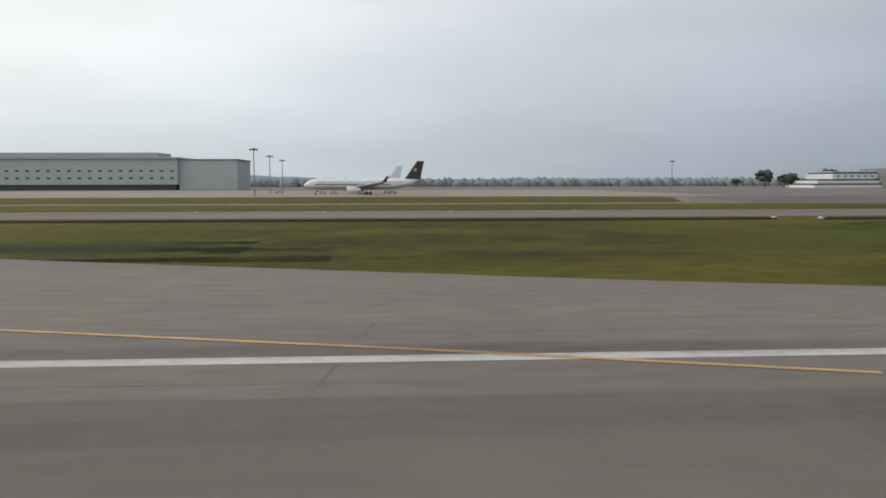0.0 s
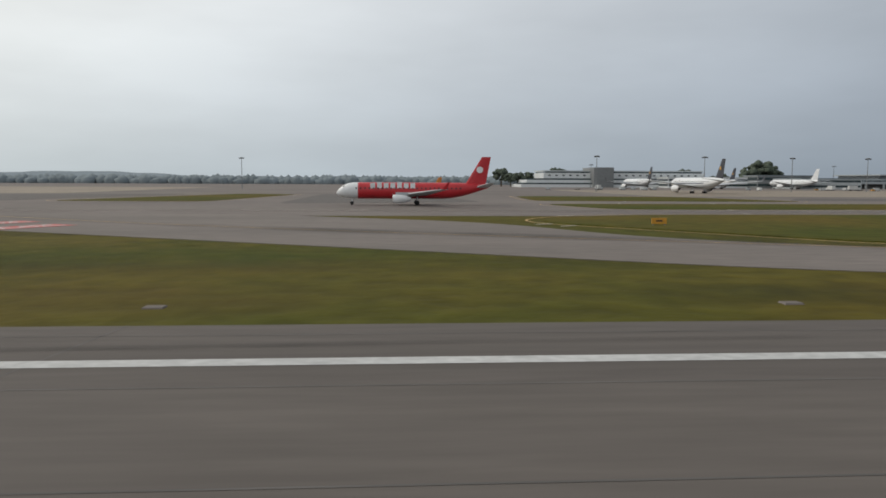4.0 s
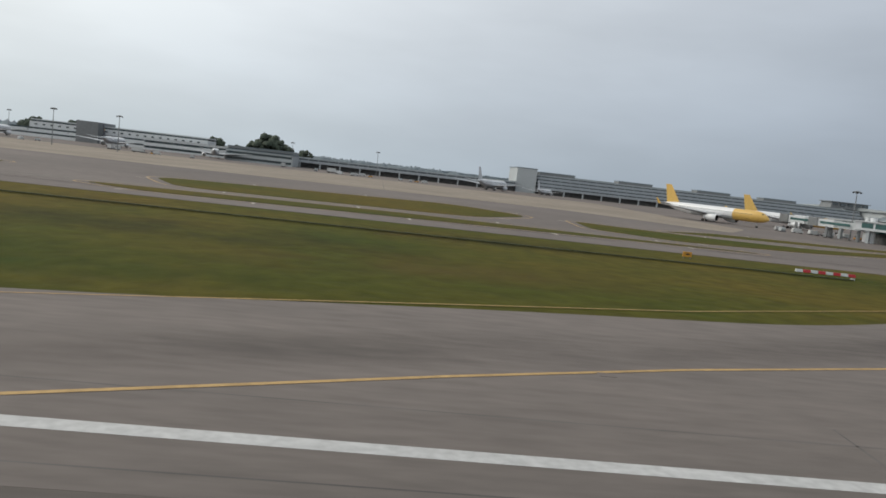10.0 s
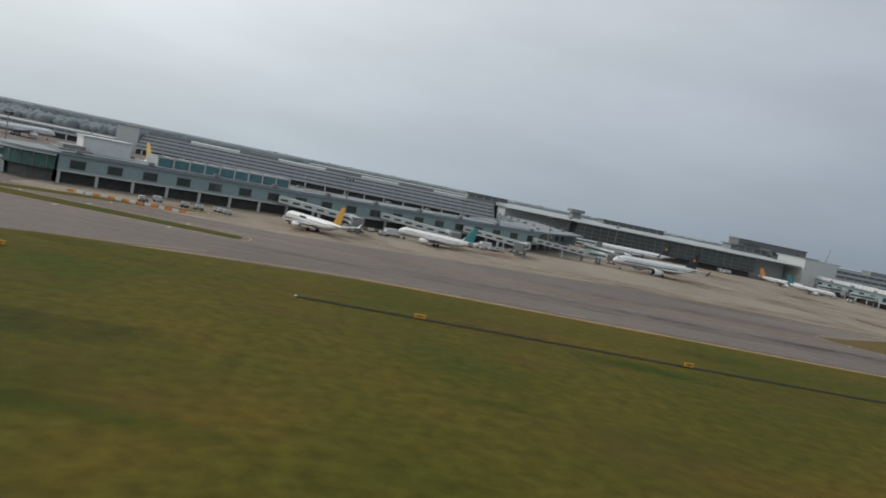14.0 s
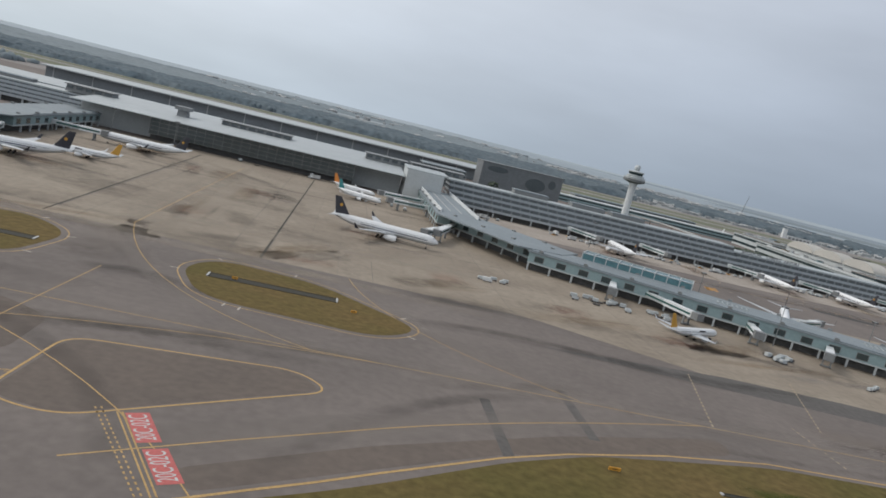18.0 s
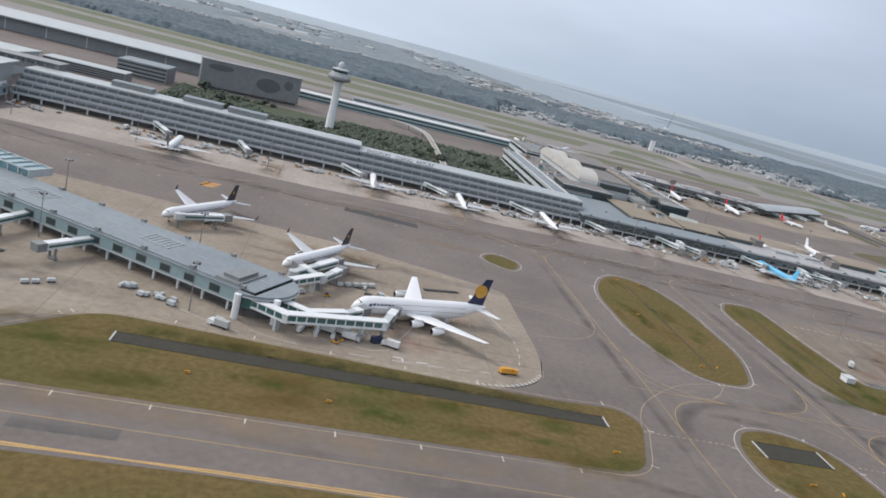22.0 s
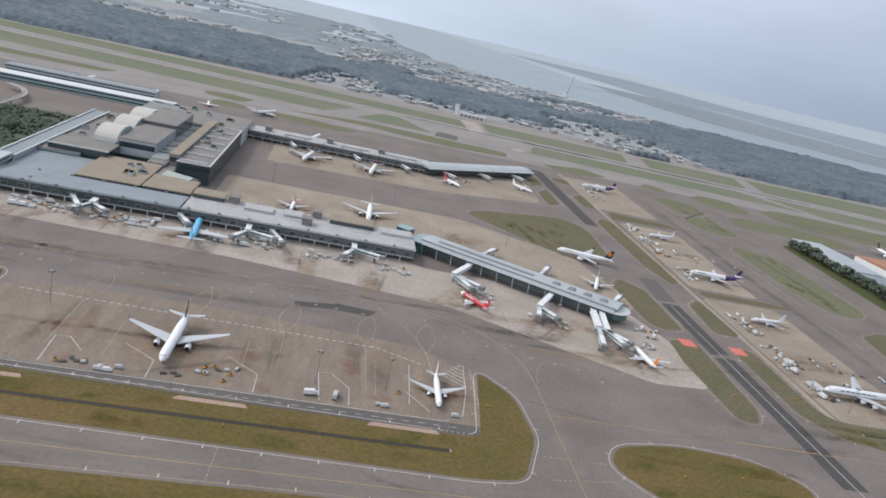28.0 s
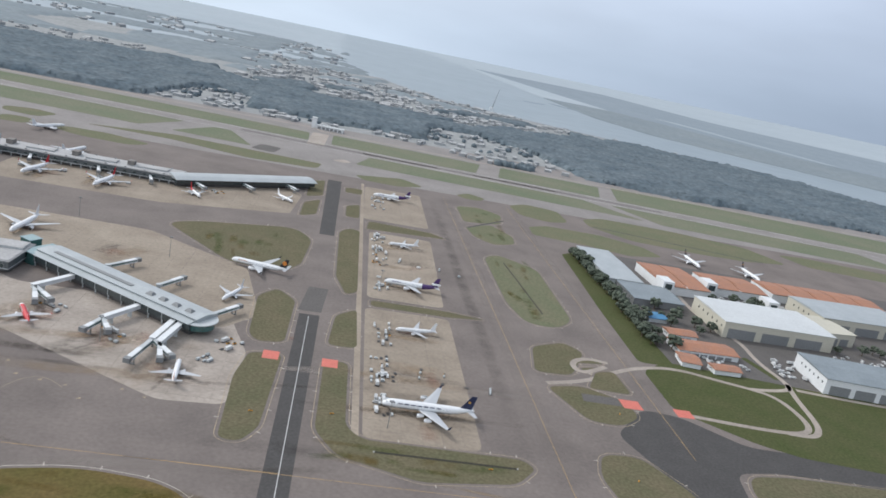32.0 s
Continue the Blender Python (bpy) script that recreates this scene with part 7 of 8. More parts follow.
# ---- airfield signs, edge lights, drains ----
def sign(x, y, w=3.0, rz=0, m=SIGNY):
    t = thing("taxiway_sign", "low yellow taxiway sign on short legs", "sign", "taxiway signs", m=pose(x, y, 0, 0, 0, rz))
    Geo().box(-w / 2, w / 2, -0.15, 0.15, 0.3, 1.1).make("panel", m, t)
    Geo().box(-w * 0.22, w * 0.22, -0.17, -0.15, 0.62, 0.82).make("sign_mark", BLACK, t)
    for s in (-1, 1):
        Geo().box(s * w * 0.4 - 0.06, s * w * 0.4 + 0.06, -0.06, 0.06, 0, 0.3).make("leg", GREY, t)


for x, y, w, a in ((218, 76, 3.4, 10), (222, 47, 1.0, 80), (328, 100, 2, 0), (588, 45, 1.0, 0), (635.5, 45.6, 1, 0), (853, 100, 2.4, 0), (866, 115, 2.4, 0), (828, 118, 1.4, 0), (970, 95, 3, 10), (1062, 148, 2, 10), (1142, 150, 2.4, 0), (1200, 150, 2, 0), (1345, 262, 3, 0), (1372, 250, 2, 0), (1450, 262, 2, 0), (1492, 250, 2, 0), (1555, 160, 3, 0), (1640, 172, 3, 20),
                    (1800, 246, 2, 0), (1850, 242, 2, 0), (1960, 240, 3, 0), (2050, 350, 2.5, 0), (2060, 352, 2, 80), (2040, 420, 2, 0), (2068, 490, 2, 0), (2052, 492, 2, 0), (2045, 240, 3, 0), (2056, 236, 2, 80), (2200, 340, 2, 0), (2330, 340, 2.4, 80), (2480, 400, 3, 0), (2590, 350, 2.4, 60), (2630, 356, 2.4, 30), (2684, 470, 3, 0), (2740, 480, 3, 0), (2850, 432, 3, 0), (2960, 440, 2, 80), (2980, 540, 2, 80)):
    sign(x, y, w, a)
rng = random.Random(5)
lamp = thing("edge_light", "small dark runway edge light on a pale base plate", "edge light", "runway edge lights", m=pose(28, 27.6, 0.05))
Geo().lathe([(0, 0.24), (0.03, 0.24), (0.04, 0.05)], "Z", 10).make("base_plate", KERB, lamp)
Geo().lathe([(0.04, 0.05), (0.2, 0.05), (0.22, 0.10), (0.36, 0.08), (0.38, 0.01)], "Z", 10).make("lamp", GREY, lamp)
for x in range(-332, 1500, 60):
    if x != 28:
        copy_thing(lamp, pose(x + rng.uniform(-0.3, 0.3), 27.6, 0.05))
lid = tagged(Geo().box(-0.5, 0.5, -0.4, 0.4, 0, 0.08, 0, 0.05).make("drain_cover", ASPHALT), "pale concrete inspection cover in the grass", "drain cover", "drain covers")
lid.location = (150, 34.5, 0.0)
for x in range(-200, 1500, 43):
    copy_thing(lid, pose(x + rng.uniform(-12, 12), 33 + rng.uniform(0.5, 5), 0))


def drain(x0, x1, y, w=3.2, kerb=DITCH):
    t = thing("open_drain", "dark open concrete drain cut into the grass with pale end walls", "drain", m=pose(x0, y, 0.12))
    Geo().box(0, x1 - x0, -w / 2, w / 2, 0, 0.03).make("bed", kerb, t)
    Geo().box(0, x1 - x0, -w / 2 - 0.3, -w / 2, 0, 0.14).make("kerb", kerb, t)
    Geo().box(0, x1 - x0, w / 2, w / 2 + 0.3, 0, 0.14).make("kerb", kerb, t)
    for x in (0, x1 - x0):
        Geo().box(x - 0.3, x + 0.3, -w / 2, w / 2, 0, 0.3).make("end_mark", WHITE_PAINT, t)


for d in ((-900, 60.5, 118, 1.3), (67.8, 104, 117, 1.3), (440, 610, 100, 0.3, MOSS), (612, 850, 108, 0.3, MOSS), (1117, 1362, 150, 0.9), (1336, 1384, 262, 4.5), (1441, 1486, 262, 5), (1770, 1964, 264.5, 8.0), (2035, 2067, 264, 13), (2180, 2450, 345, 2.2), (2150, 2230, 274, 5), (2770, 2870, 437, 1.6), (1582, 1700, 158, 1.2)):
    drain(*d)
t = thing("open_drain", "narrow drain down the middle of the grass island", "drain", m=pose(2056, 346, 0.11))
Geo().box(-0.5, 0.5, 0, 138, 0, 0.03).make("bed", DITCH, t)
t = thing("open_drain", "narrow drain through the grass island", "drain", m=pose(2964, 760, 0.12, 0, 0, 4))
Geo().box(-1.0, 1.0, 0, 180, 0, 0.03).make("bed", DITCH, t)
t = thing("open_drain", "winding drain round the remote stand", "drain", m=pose(2146, 340, 0.11))
Geo().box(-0.6, 0.6, 0, 140, 0, 0.03).make("bed", DITCH, t)

# ---- taxi lines and painted holds ----
yl = []
yl += [[(1640, 205), (1990, 206)], [(1480, 204), (1640, 205)], [(1300, 206), (1480, 204)], [(2001, 190), (2001, 520)], [(2102, 200), (2102, 520)], [(1990, 306), (2520, 306)], [(1990, 206), (2030, 206)]]
yl += [bend((2001, 265), (2001, 306), (2046, 306)), bend((2102, 265), (2102, 306), (2060, 306)), bend((2102, 265), (2102, 306), (2150, 306)), bend((2102, 347), (2102, 306), (2060, 306)), bend((2102, 347), (2102, 306), (2150, 306)), bend((2001, 346), (2001, 306), (2046, 306)), bend((2001, 346), (2001, 390), (1950, 392)), bend((2001, 497), (2001, 540), (1950, 540))]
yl += [[(1580, 540), (2440, 540)], bend((2102, 500), (2102, 540), (2150, 540)), bend((2001, 500), (2001, 540), (2050, 540)), bend((2440, 540), (2520, 520), (2520, 440)), [(2520, 440), (2520, 260)], [(2620, 400), (2880, 398)], [(2905, 400), (2905, 1300)], [(3022, 480), (3022, 1300)], bend((2520, 400), (2530, 400), (2711, 400)), bend((2520, 306), (2520, 270), (2560, 266))]
yl += [bend((1480, 204), (1420, 230), (1400, 320)), bend((1560, 206), (1500, 240), (1490, 300)), bend((1345, 150), (1400, 200), (1500, 204)), bend((1470, 110), (1440, 170), (1360, 206)), [(1400, 320), (1404, 600)]]
paint("taxi_line", yl, 0.32, 0.088, YELLOW, apron)
paint("edge_line", [[(1990, 190.5), (1700, 190.5)], [(1380, 187.5), (1130, 190)], [(2000, 322), (2000, 322.01)]], 0.9, 0.09, YELLOW, apron)
paint("hold_bar", dashed((1980, 262), (2024, 263), 1.5, 1.5) + dashed((2080, 263), (2125, 262), 1.5, 1.5) + dashed((2330, 295), (2331, 322), 1.5, 1.5) + dashed((1640, 192), (1640, 220), 1.5, 1.5) + dashed((2161, 286), (2163, 326), 1.5, 1.5) + dashed((1652, 222), (1677, 281), 2.2, 1.6) + dashed((1604, 206), (1622, 262), 2.2, 1.6) + dashed((2505, 330), (2546, 336), 1.5, 1.5) + dashed((2505, 352), (2546, 352), 1.5, 1.5), 0.6, 0.089, YELLOW, apron)
tri_path = rounded([(1421, 143), (1424, 180), (1478, 186), (1487, 176), (1436, 139)], 7)
paint("edge_line", [tri_path], 0.6, 0.09, YELLOW, apron, closed=True)
for a, b in (((1384, 140), (1420, 155)), ((1446.6, 145.6), (1460.4, 117.2)), ((1445.7, 145.2), (1459.5, 116.8))):
    paint("hold_bar", [[a, b]], 0.35, 0.09, YELLOW, apron)
paint("hold_bar", dashed((1442.4, 146.2), (1458.4, 116.2), 0.9, 0.9) + dashed((1441.4, 145.7), (1457.4, 115.7), 0.9, 0.9), 0.35, 0.09, YELLOW, apron)
paint("taxi_line", [[(1442, 125), (1453, 132), (1469, 142), (1489, 154)], bend((1489, 154), (1530, 180), (1600, 205))], 0.4, 0.0905, YELLOW, apron)
# red mandatory panels painted on the ground
def panel(x, y, rz, w=12.4, d=4.6):
    t = thing("painted_panel", "red painted hold panel with white runway numbers", "marking", "painted hold panels", m=pose(x, y, 0.092, 0, 0, rz))
    Geo().box(-w / 2, w / 2, -d / 2, d / 2, 0, 0.004).make("red_field", PINK, t)
    o = lettering("numbers", "20C-02C", 2.9, Matrix.Identity(4), WHITE_PAINT, t, 0.002)
    o.location = (0, 0, 0.008)
    o.scale = (1, 1.75, 1)


for x, y, r in ((1395.3, 148.3, 205), (1411.4, 155.4, 203), (1451.9, 140.6, 115), (1458.8, 127.4, 116), (232, 100, 215), (238, 104, 60), (246, 96, 60), (898, 146.2, 10), (910.6, 148.6, 10), (951.5, 144.5, -55), (959, 133.6, -55)):
    panel(x, y, r)
for x, y, w, d in ((2687, 563, 13, 15), (2735, 562, 13, 15), (2998, 562, 18, 16), (3046, 558, 16, 14)):
    structure(slab("red_plate", [(x - w / 2, y - d / 2), (x + w / 2, y - d / 2), (x + w / 2, y + d / 2), (x - w / 2, y + d / 2)], 0.135, ORANGE_PAINT), "bright red painted crossing plate", "marking")
structure(slab("service_road", [(2754, 440), (2759.5, 440), (2763, 1290), (2758, 1290)], 0.095, CONCRETE), "pale service road beside the cargo stands", "road")
def bend_chain(pts, n=6):
    """A smooth line through the midpoints of a bent one."""
    out = [pts[0]]
    for a, b, c in zip(pts, pts[1:], pts[2:]):
        m0, m1 = (Vector(a) + Vector(b)) / 2, (Vector(b) + Vector(c)) / 2
        out += bend(m0, b, m1, n)
    return out + [pts[-1]]


road_pts = [(2926, 583), (2969, 598), (3015, 636), (3058, 655), (3088, 656), (3116, 645), (3151, 634), (3170, 624), (3176, 600), (3175, 568), (3160, 550), (3120, 548), (3052, 556)]
structure(mesh_ob("service_road", [(x, y, 0.11) for x, y in stripe(bend_chain(road_pts), 6)[0]], stripe(bend_chain(road_pts), 6)[1], PALE), "pale winding service road through the lawn", "road")
structure(slab("lawn", rounded([(3042, 662), (3046, 805), (3058, 1036), (3090, 1062), (3094, 900), (3082, 720), (3082, 662)], 8), 0.10, LAWN), "green lawn beside the taxiway", "grass")
structure(slab("lawn", rounded([(3056, 550), (3039, 566), (3039, 640), (3074, 672), (3240, 652), (3330, 640), (3330, 480), (3130, 506), (3096, 520)], 10), 0.101, LAWN), "green lawn crossed by a service road", "grass")
for pts in ([(3206, 660), (3198, 635), (3193, 612), (3188, 584), (3181, 562), (3166, 546), (3140, 548)], [(3151, 634), (3180, 638), (3209, 650), (3199, 712), (3210, 770), (3186, 830), (3196, 930)], [(2999, 637), (2966, 612), (2962, 636), (2982, 652), (3004, 647)], [(3209, 648), (3300, 636), (3600, 630)]):
    bp = bend_chain(pts)
    structure(mesh_ob("service_road", [(x, y, 0.118) for x, y in stripe(bp, 6)[0]], stripe(bp, 6)[1], PALE), "pale service road between the hangars", "road")
structure(slab("road_strip", [(2953, 557), (2988, 556), (2988, 571), (2955, 571)], 0.13, PATCH), "grey strip of road between two lawns", "road")
structure(slab("lawn", rounded([(3196, 668), (3206, 668), (3190, 720), (3182, 716)], 3), 0.10, LAWN), "narrow green verge beside the yard", "grass")
structure(slab("yard", [(3080, 660), (3600, 640), (3640, 1080), (3084, 1080)], 0.085, PATCH), "dark asphalt yard round the hangars", "yard")
structure(slab("garden", rounded([(1868, 716), (2066, 716), (2066, 900), (2040, 1000), (1640, 990), (1640, 800), (1868, 760)], 10), 0.1, UNDER), "planted garden between the terminals", "garden")
via = thing("rail_viaduct", "pale raised rail track on columns through the garden", "viaduct", m=pose(1955, 745, 0))
vp = [(0, 0), (3, 60), (6, 180), (7, 270), (2, 300), (-12, 333), (-40, 352)]
vq = bend_chain(vp, 5)
for off, w_, z0_, z1_, nm in ((0, 6.4, 6.2, 7.0, "deck"), (3.0, 0.5, 7.0, 8.1, "parapet"), (-3.0, 0.5, 7.0, 8.1, "parapet")):
    line = [(p[0] + off, p[1]) for p in vq]
    v_, f_ = stripe(line, w_)
    n_ = len(v_)
    Geo().add([(x, y, z0_) for x, y in v_] + [(x, y, z1_) for x, y in v_], [tuple(reversed(q)) for q in f_] + [tuple(a + n_ for a in q) for q in f_] + [(k, k + 2, k + 2 + n_, k + n_) for k in range(0, n_ - 2, 2)] + [(k + 3, k + 1, k + 1 + n_, k + 3 + n_) for k in range(0, n_ - 2, 2)]).make(nm, PALE if nm == "deck" else WALL, via)
for x_, y_ in ((1, 20), (3, 65), (4.5, 110), (6, 155), (6.8, 200), (7, 245), (3, 292), (-14, 332)):
    Geo().box(x_ - 0.8, x_ + 0.8, y_ - 0.8, y_ + 0.8, 0, 6.2).make("column", PALE, via)

# service road round the corner of the double-deck stand
lane = bend((1857, 286), (1925, 289), (1933, 298), 14) + bend((1933, 298), (1941, 318), (1939, 340), 10)[1:] + [(1931, 366)]
dash_paths = [[lane[i], lane[i + 1]] for i in range(0, len(lane) - 1)]
paint("road_line", [p for i, p in enumerate(dash_paths) if i % 2 == 0], 0.4, 0.089, WHITE_PAINT, apron)
paint("road_line", dashed((1840, 283), (1914, 279.5), 4, 4), 0.4, 0.089, WHITE_PAINT, apron)
curve_ = bend((1912, 278.5), (1934, 279), (1945, 298), 14) + [(1949, 316)]
paint("road_edge", [curve_, outset(curve_ + curve_[::-1], 0)[:len(curve_)]], 0.35, 0.0895, WHITE_PAINT, apron)
paint("road_rung", [[p, (p[0] - 2.4 * 0.6, p[1] + 2.4 * 0.8)] for p in curve_[:-1]], 0.9, 0.0892, WHITE_PAINT, apron)
paint("arrow_mark", [[(1886, 289.5), (1891, 290)], [(1880, 287), (1880, 291)], [(1876, 290.8), (1880, 291)]], 1.0, 0.0893, WHITE_PAINT, apron)
paint("stand_line", [[(1842, 297), (1866, 293)], [(1866, 293), (1874, 296)], bend((1874, 296), (1880, 310), (1892, 338), 8), bend((1812, 288), (1800, 292), (1786, 300), 8), bend((1816, 292), (1822, 288), (1836, 286), 8)], 0.3, 0.0893, WHITE_PAINT, apron)
g = Geo()
for i in range(6):
    a = (2454 + 2.5 * i, 434 + 3.2 * i)
    b = (2469, 421 + 5.6 * i)
    v, f = stripe([a, b], 0.5)
    g.add([(x, y, 0.0895) for x, y in v], f)
g.make("hatching", WHITE_PAINT, apron)
paint("stand_line", [bend((2288, 445), (2290, 500), (2330, 540)), bend((2448, 430), (2450, 500), (2400, 540)), bend((2560, 470), (2530, 500), (2522, 440)), [(2454, 434), (2469, 453)], [(2469, 419), (2469, 453)]] + [[(x, 395), (x, 440)] for x in (2254, 2330, 2410)] + [bend((x, 590), (x, 552), (x - 50, 541)) for x in (1718, 1800, 1876, 1953, 2032, 2120, 2190, 2259, 2340)], 0.3, 0.0893, YELLOW, apron)

# painted lines, dust and edging of the remote stand
paint("stand_edge", dashed((2182, 468), (2412, 459), 3, 2) + dashed((2412, 459), (2444, 443), 3, 2), 0.7, 0.0898, WHITE_PAINT, apron)
paint("stand_line", [[(2320, 416), (2340, 399), (2340, 378)], [(2377, 380), (2375, 413), (2383, 413), (2394, 398), (2394, 378)], [(2428, 405), (2442, 384)], [(2433, 440), (2430, 390)], [(2262, 414), (2282, 398), (2282, 378)], [(2226, 380), (2224, 412), (2232, 412), (2243, 397)]], 0.45, 0.0897, WHITE_PAINT, apron)
paint("road_edge", [[(2180, 376.5), (2450, 375.5), (2462, 384), (2468, 414), (2471, 452)], [(2178, 380), (2170, 396), (2165, 436), (2166, 456)]], 0.4, 0.0896, WHITE_PAINT, apron)
paint("road_line", dashed((2474, 384), (2475, 450), 3, 2.5) + dashed((2200, 371), (2460, 370), 4, 5), 0.35, 0.0896, WHITE_PAINT, apron)
paint("road_edging", dashed((2176, 365.2), (2466, 364.6), 1.6, 1.6), 1.1, 0.125, DARK, apron)
for x0, x1 in ((2196, 2226), (2300, 2340), (2404, 2446)):
    structure(slab("bare_strip", rounded([(x0, 360), (x1, 360), (x1 - 2, 364), (x0 + 3, 364)], 1.5), 0.126, SOIL), "bare rust-brown strip of soil beside the road", "soil")
for x in (2222, 2288, 2350, 2404, 2447):
    paint("lead_in_line", [bend((x, 462), (x - 13, 488), (x + 5, 512)), bend((x, 462), (x + 13, 486), (x + 5, 512)), [(x, 462), (x, 400)]], 0.28, 0.0893, YELLOW, apron)
rg = random.Random(3)
marks = []
for k in range(64):
    x = 1600 + 16 * k + rg.uniform(-4, 4)
    y = 522 + rg.uniform(-12, 14) - max(0, x - 2400) * 0.3
    a = rg.uniform(-0.3, 0.3)
    marks += [[(x, y), (x + 2.6 * math.cos(a), y + 2.6 * math.sin(a))], [(x + 0.6, y + 1.3), (x + 2.2, y + 1.6)]]
paint("bay_mark", marks, 0.75, 0.0894, YELLOW, apron)

paint("stand_joint", [[(1368.3, 308), (1366.9, 622)], [(1453.6, 304), (1457.5, 628)]], 0.9, 0.0793, DITCH, apron)
paint("stand_number", [[(1755, 512), (1764, 512)], [(1756.5, 517), (1765.5, 517)], [(1758, 522), (1767, 522)], [(1755.5, 510), (1759, 524)]], 3.0, 0.0897, SIGNY, apron)

# ---- ground vehicles ----
def vehicle(kind):
    if kind == "cart":
        t = thing("baggage_cart", "small pale covered baggage cart", "cart", "baggage carts")
        Geo().box(-1.5, 1.5, -0.8, 0.8, 0.45, 0.6).make("bed", GREY, t)
        Geo().box(-1.45, 1.45, -0.78, 0.78, 0.6, 1.7, 0, 0.08).make("load", WALL, t)
    elif kind == "container":
        t = thing("cargo_dolly", "cargo dolly with a silver container", "dolly", "cargo dollies")
        Geo().box(-1.8, 1.8, -1.2, 1.2, 0.4, 0.55).make("bed", GREY, t)
        Geo().add([(-1.0, -1.0, 0.55), (1.4, -1.0, 0.55), (1.4, 1.0, 0.55), (-1.0, 1.0, 0.55), (-1.6, -1.0, 1.1), (-1.6, 1.0, 1.1), (-1.6, -1.0, 2.1), (1.4, -1.0, 2.1), (1.4, 1.0, 2.1), (-1.6, 1.0, 2.1)], [(3, 2, 1, 0), (0, 1, 7, 6, 4), (2, 3, 5, 9, 8), (1, 2, 8, 7), (0, 4, 5, 3), (4, 6, 9, 5), (6, 7, 8, 9)]).make("container", WALL, t)
    elif kind == "empty":
        t = thing("cargo_dolly", "empty flat dark cargo dolly", "dolly", "empty dollies")
        Geo().box(-1.8, 1.8, -1.2, 1.2, 0.4, 0.6).make("bed", BLACK, t)
        Geo().box(1.8, 2.8, -0.06, 0.06, 0.42, 0.5).make("tow_bar", BLACK, t)
    elif kind == "tug":
        t = thing("tow_tractor", "small low yellow tow tractor", "tractor", "tow tractors")
        Geo().box(-1.6, 1.6, -0.85, 0.85, 0.35, 1.0, 0, 0.08).make("body", SIGNY, t)
        Geo().box(-0.9, 0.4, -0.75, 0.75, 1.0, 1.8, 0, 0.12).make("cab", GLASS, t)
    elif kind == "van":
        t = thing("van", "white service van on the apron", "van", "service vans")
        Geo().box(-2.4, 2.4, -0.95, 0.95, 0.4, 1.3).box(-2.4, 1.6, -0.9, 0.9, 1.3, 2.2, 0, 0.12).make("body", VEHICLE, t)
        Geo().box(0.9, 1.62, -0.82, 0.82, 1.35, 2.0, 0, 0.1).make("windscreen", GLASS, t)
    elif kind == "truck":
        t = thing("catering_truck", "white high-lift catering truck on the apron", "truck", "service trucks")
        Geo().box(-4.0, 2.0, -1.2, 1.2, 1.0, 3.6).make("box_body", VEHICLE, t)
        Geo().box(2.1, 4.0, -1.15, 1.15, 0.6, 2.4, 0, 0.12).make("cab", VEHICLE, t)
        Geo().box(3.5, 4.02, -1.0, 1.0, 1.5, 2.2).make("windscreen", GLASS, t)
        Geo().box(-4.0, 4.0, -1.0, 1.0, 0.5, 0.9).make("chassis", BLACK, t)
    else:
        t = thing("bus", "white apron bus with dark windows", "bus", "apron buses")
        Geo().box(-6, 6, -1.4, 1.4, 0.4, 3.0, 0, 0.1).make("body", VEHICLE, t)
        for s in (-1, 1):
            Geo().box(-5.6, 5.6, s * 1.36 - 0.06, s * 1.36 + 0.06, 1.3, 2.4).make("side_glazing", GLASS, t)
    xs = {"cart": 1.1, "container": 1.3, "empty": 1.3, "tug": 1.1, "van": 1.6, "truck": 2.8, "bus": 4.2}[kind]
    ys = {"cart": 0.7, "container": 1.0, "empty": 1.0, "tug": 0.75, "van": 0.85, "truck": 1.05, "bus": 1.25}[kind]
    r = {"truck": 0.5, "bus": 0.5}.get(kind, 0.34)
    g = Geo()
    for sx in (-1, 1):
        g.rod((sx * xs, -ys - 0.12, r), (sx * xs, -ys + 0.12, r), r, n=8).rod((sx * xs, ys - 0.12, r), (sx * xs, ys + 0.12, r), r, n=8).rod((sx * xs, -ys, r), (sx * xs, ys, r), 0.07, n=5)
    tagged(g.make("running_gear", TYRE, t), kind="stuff")
    return t


POOL = {}


def drive(kind, x, y, rz):
    m = pose(x, y, 0.085, 0, 0, rz)
    if kind in POOL:
        return copy_thing(POOL[kind], m)
    POOL[kind] = vehicle(kind)
    POOL[kind].matrix_world = m
    return POOL[kind]


rng = random.Random(12)


def cluster(cx, cy, w, d, n, kinds, rz):
    c, s = math.cos(radians(rz)), math.sin(radians(rz))
    for k in range(n):
        u, v_ = rng.uniform(-w, w), rng.choice([-1, -0.5, 0, 0.5, 1]) * d
        drive(rng.choice(kinds), cx + u * c - v_ * s, cy + u * s + v_ * c, rz + rng.choice([0, 0, 180, 90]) + rng.uniform(-6, 6))


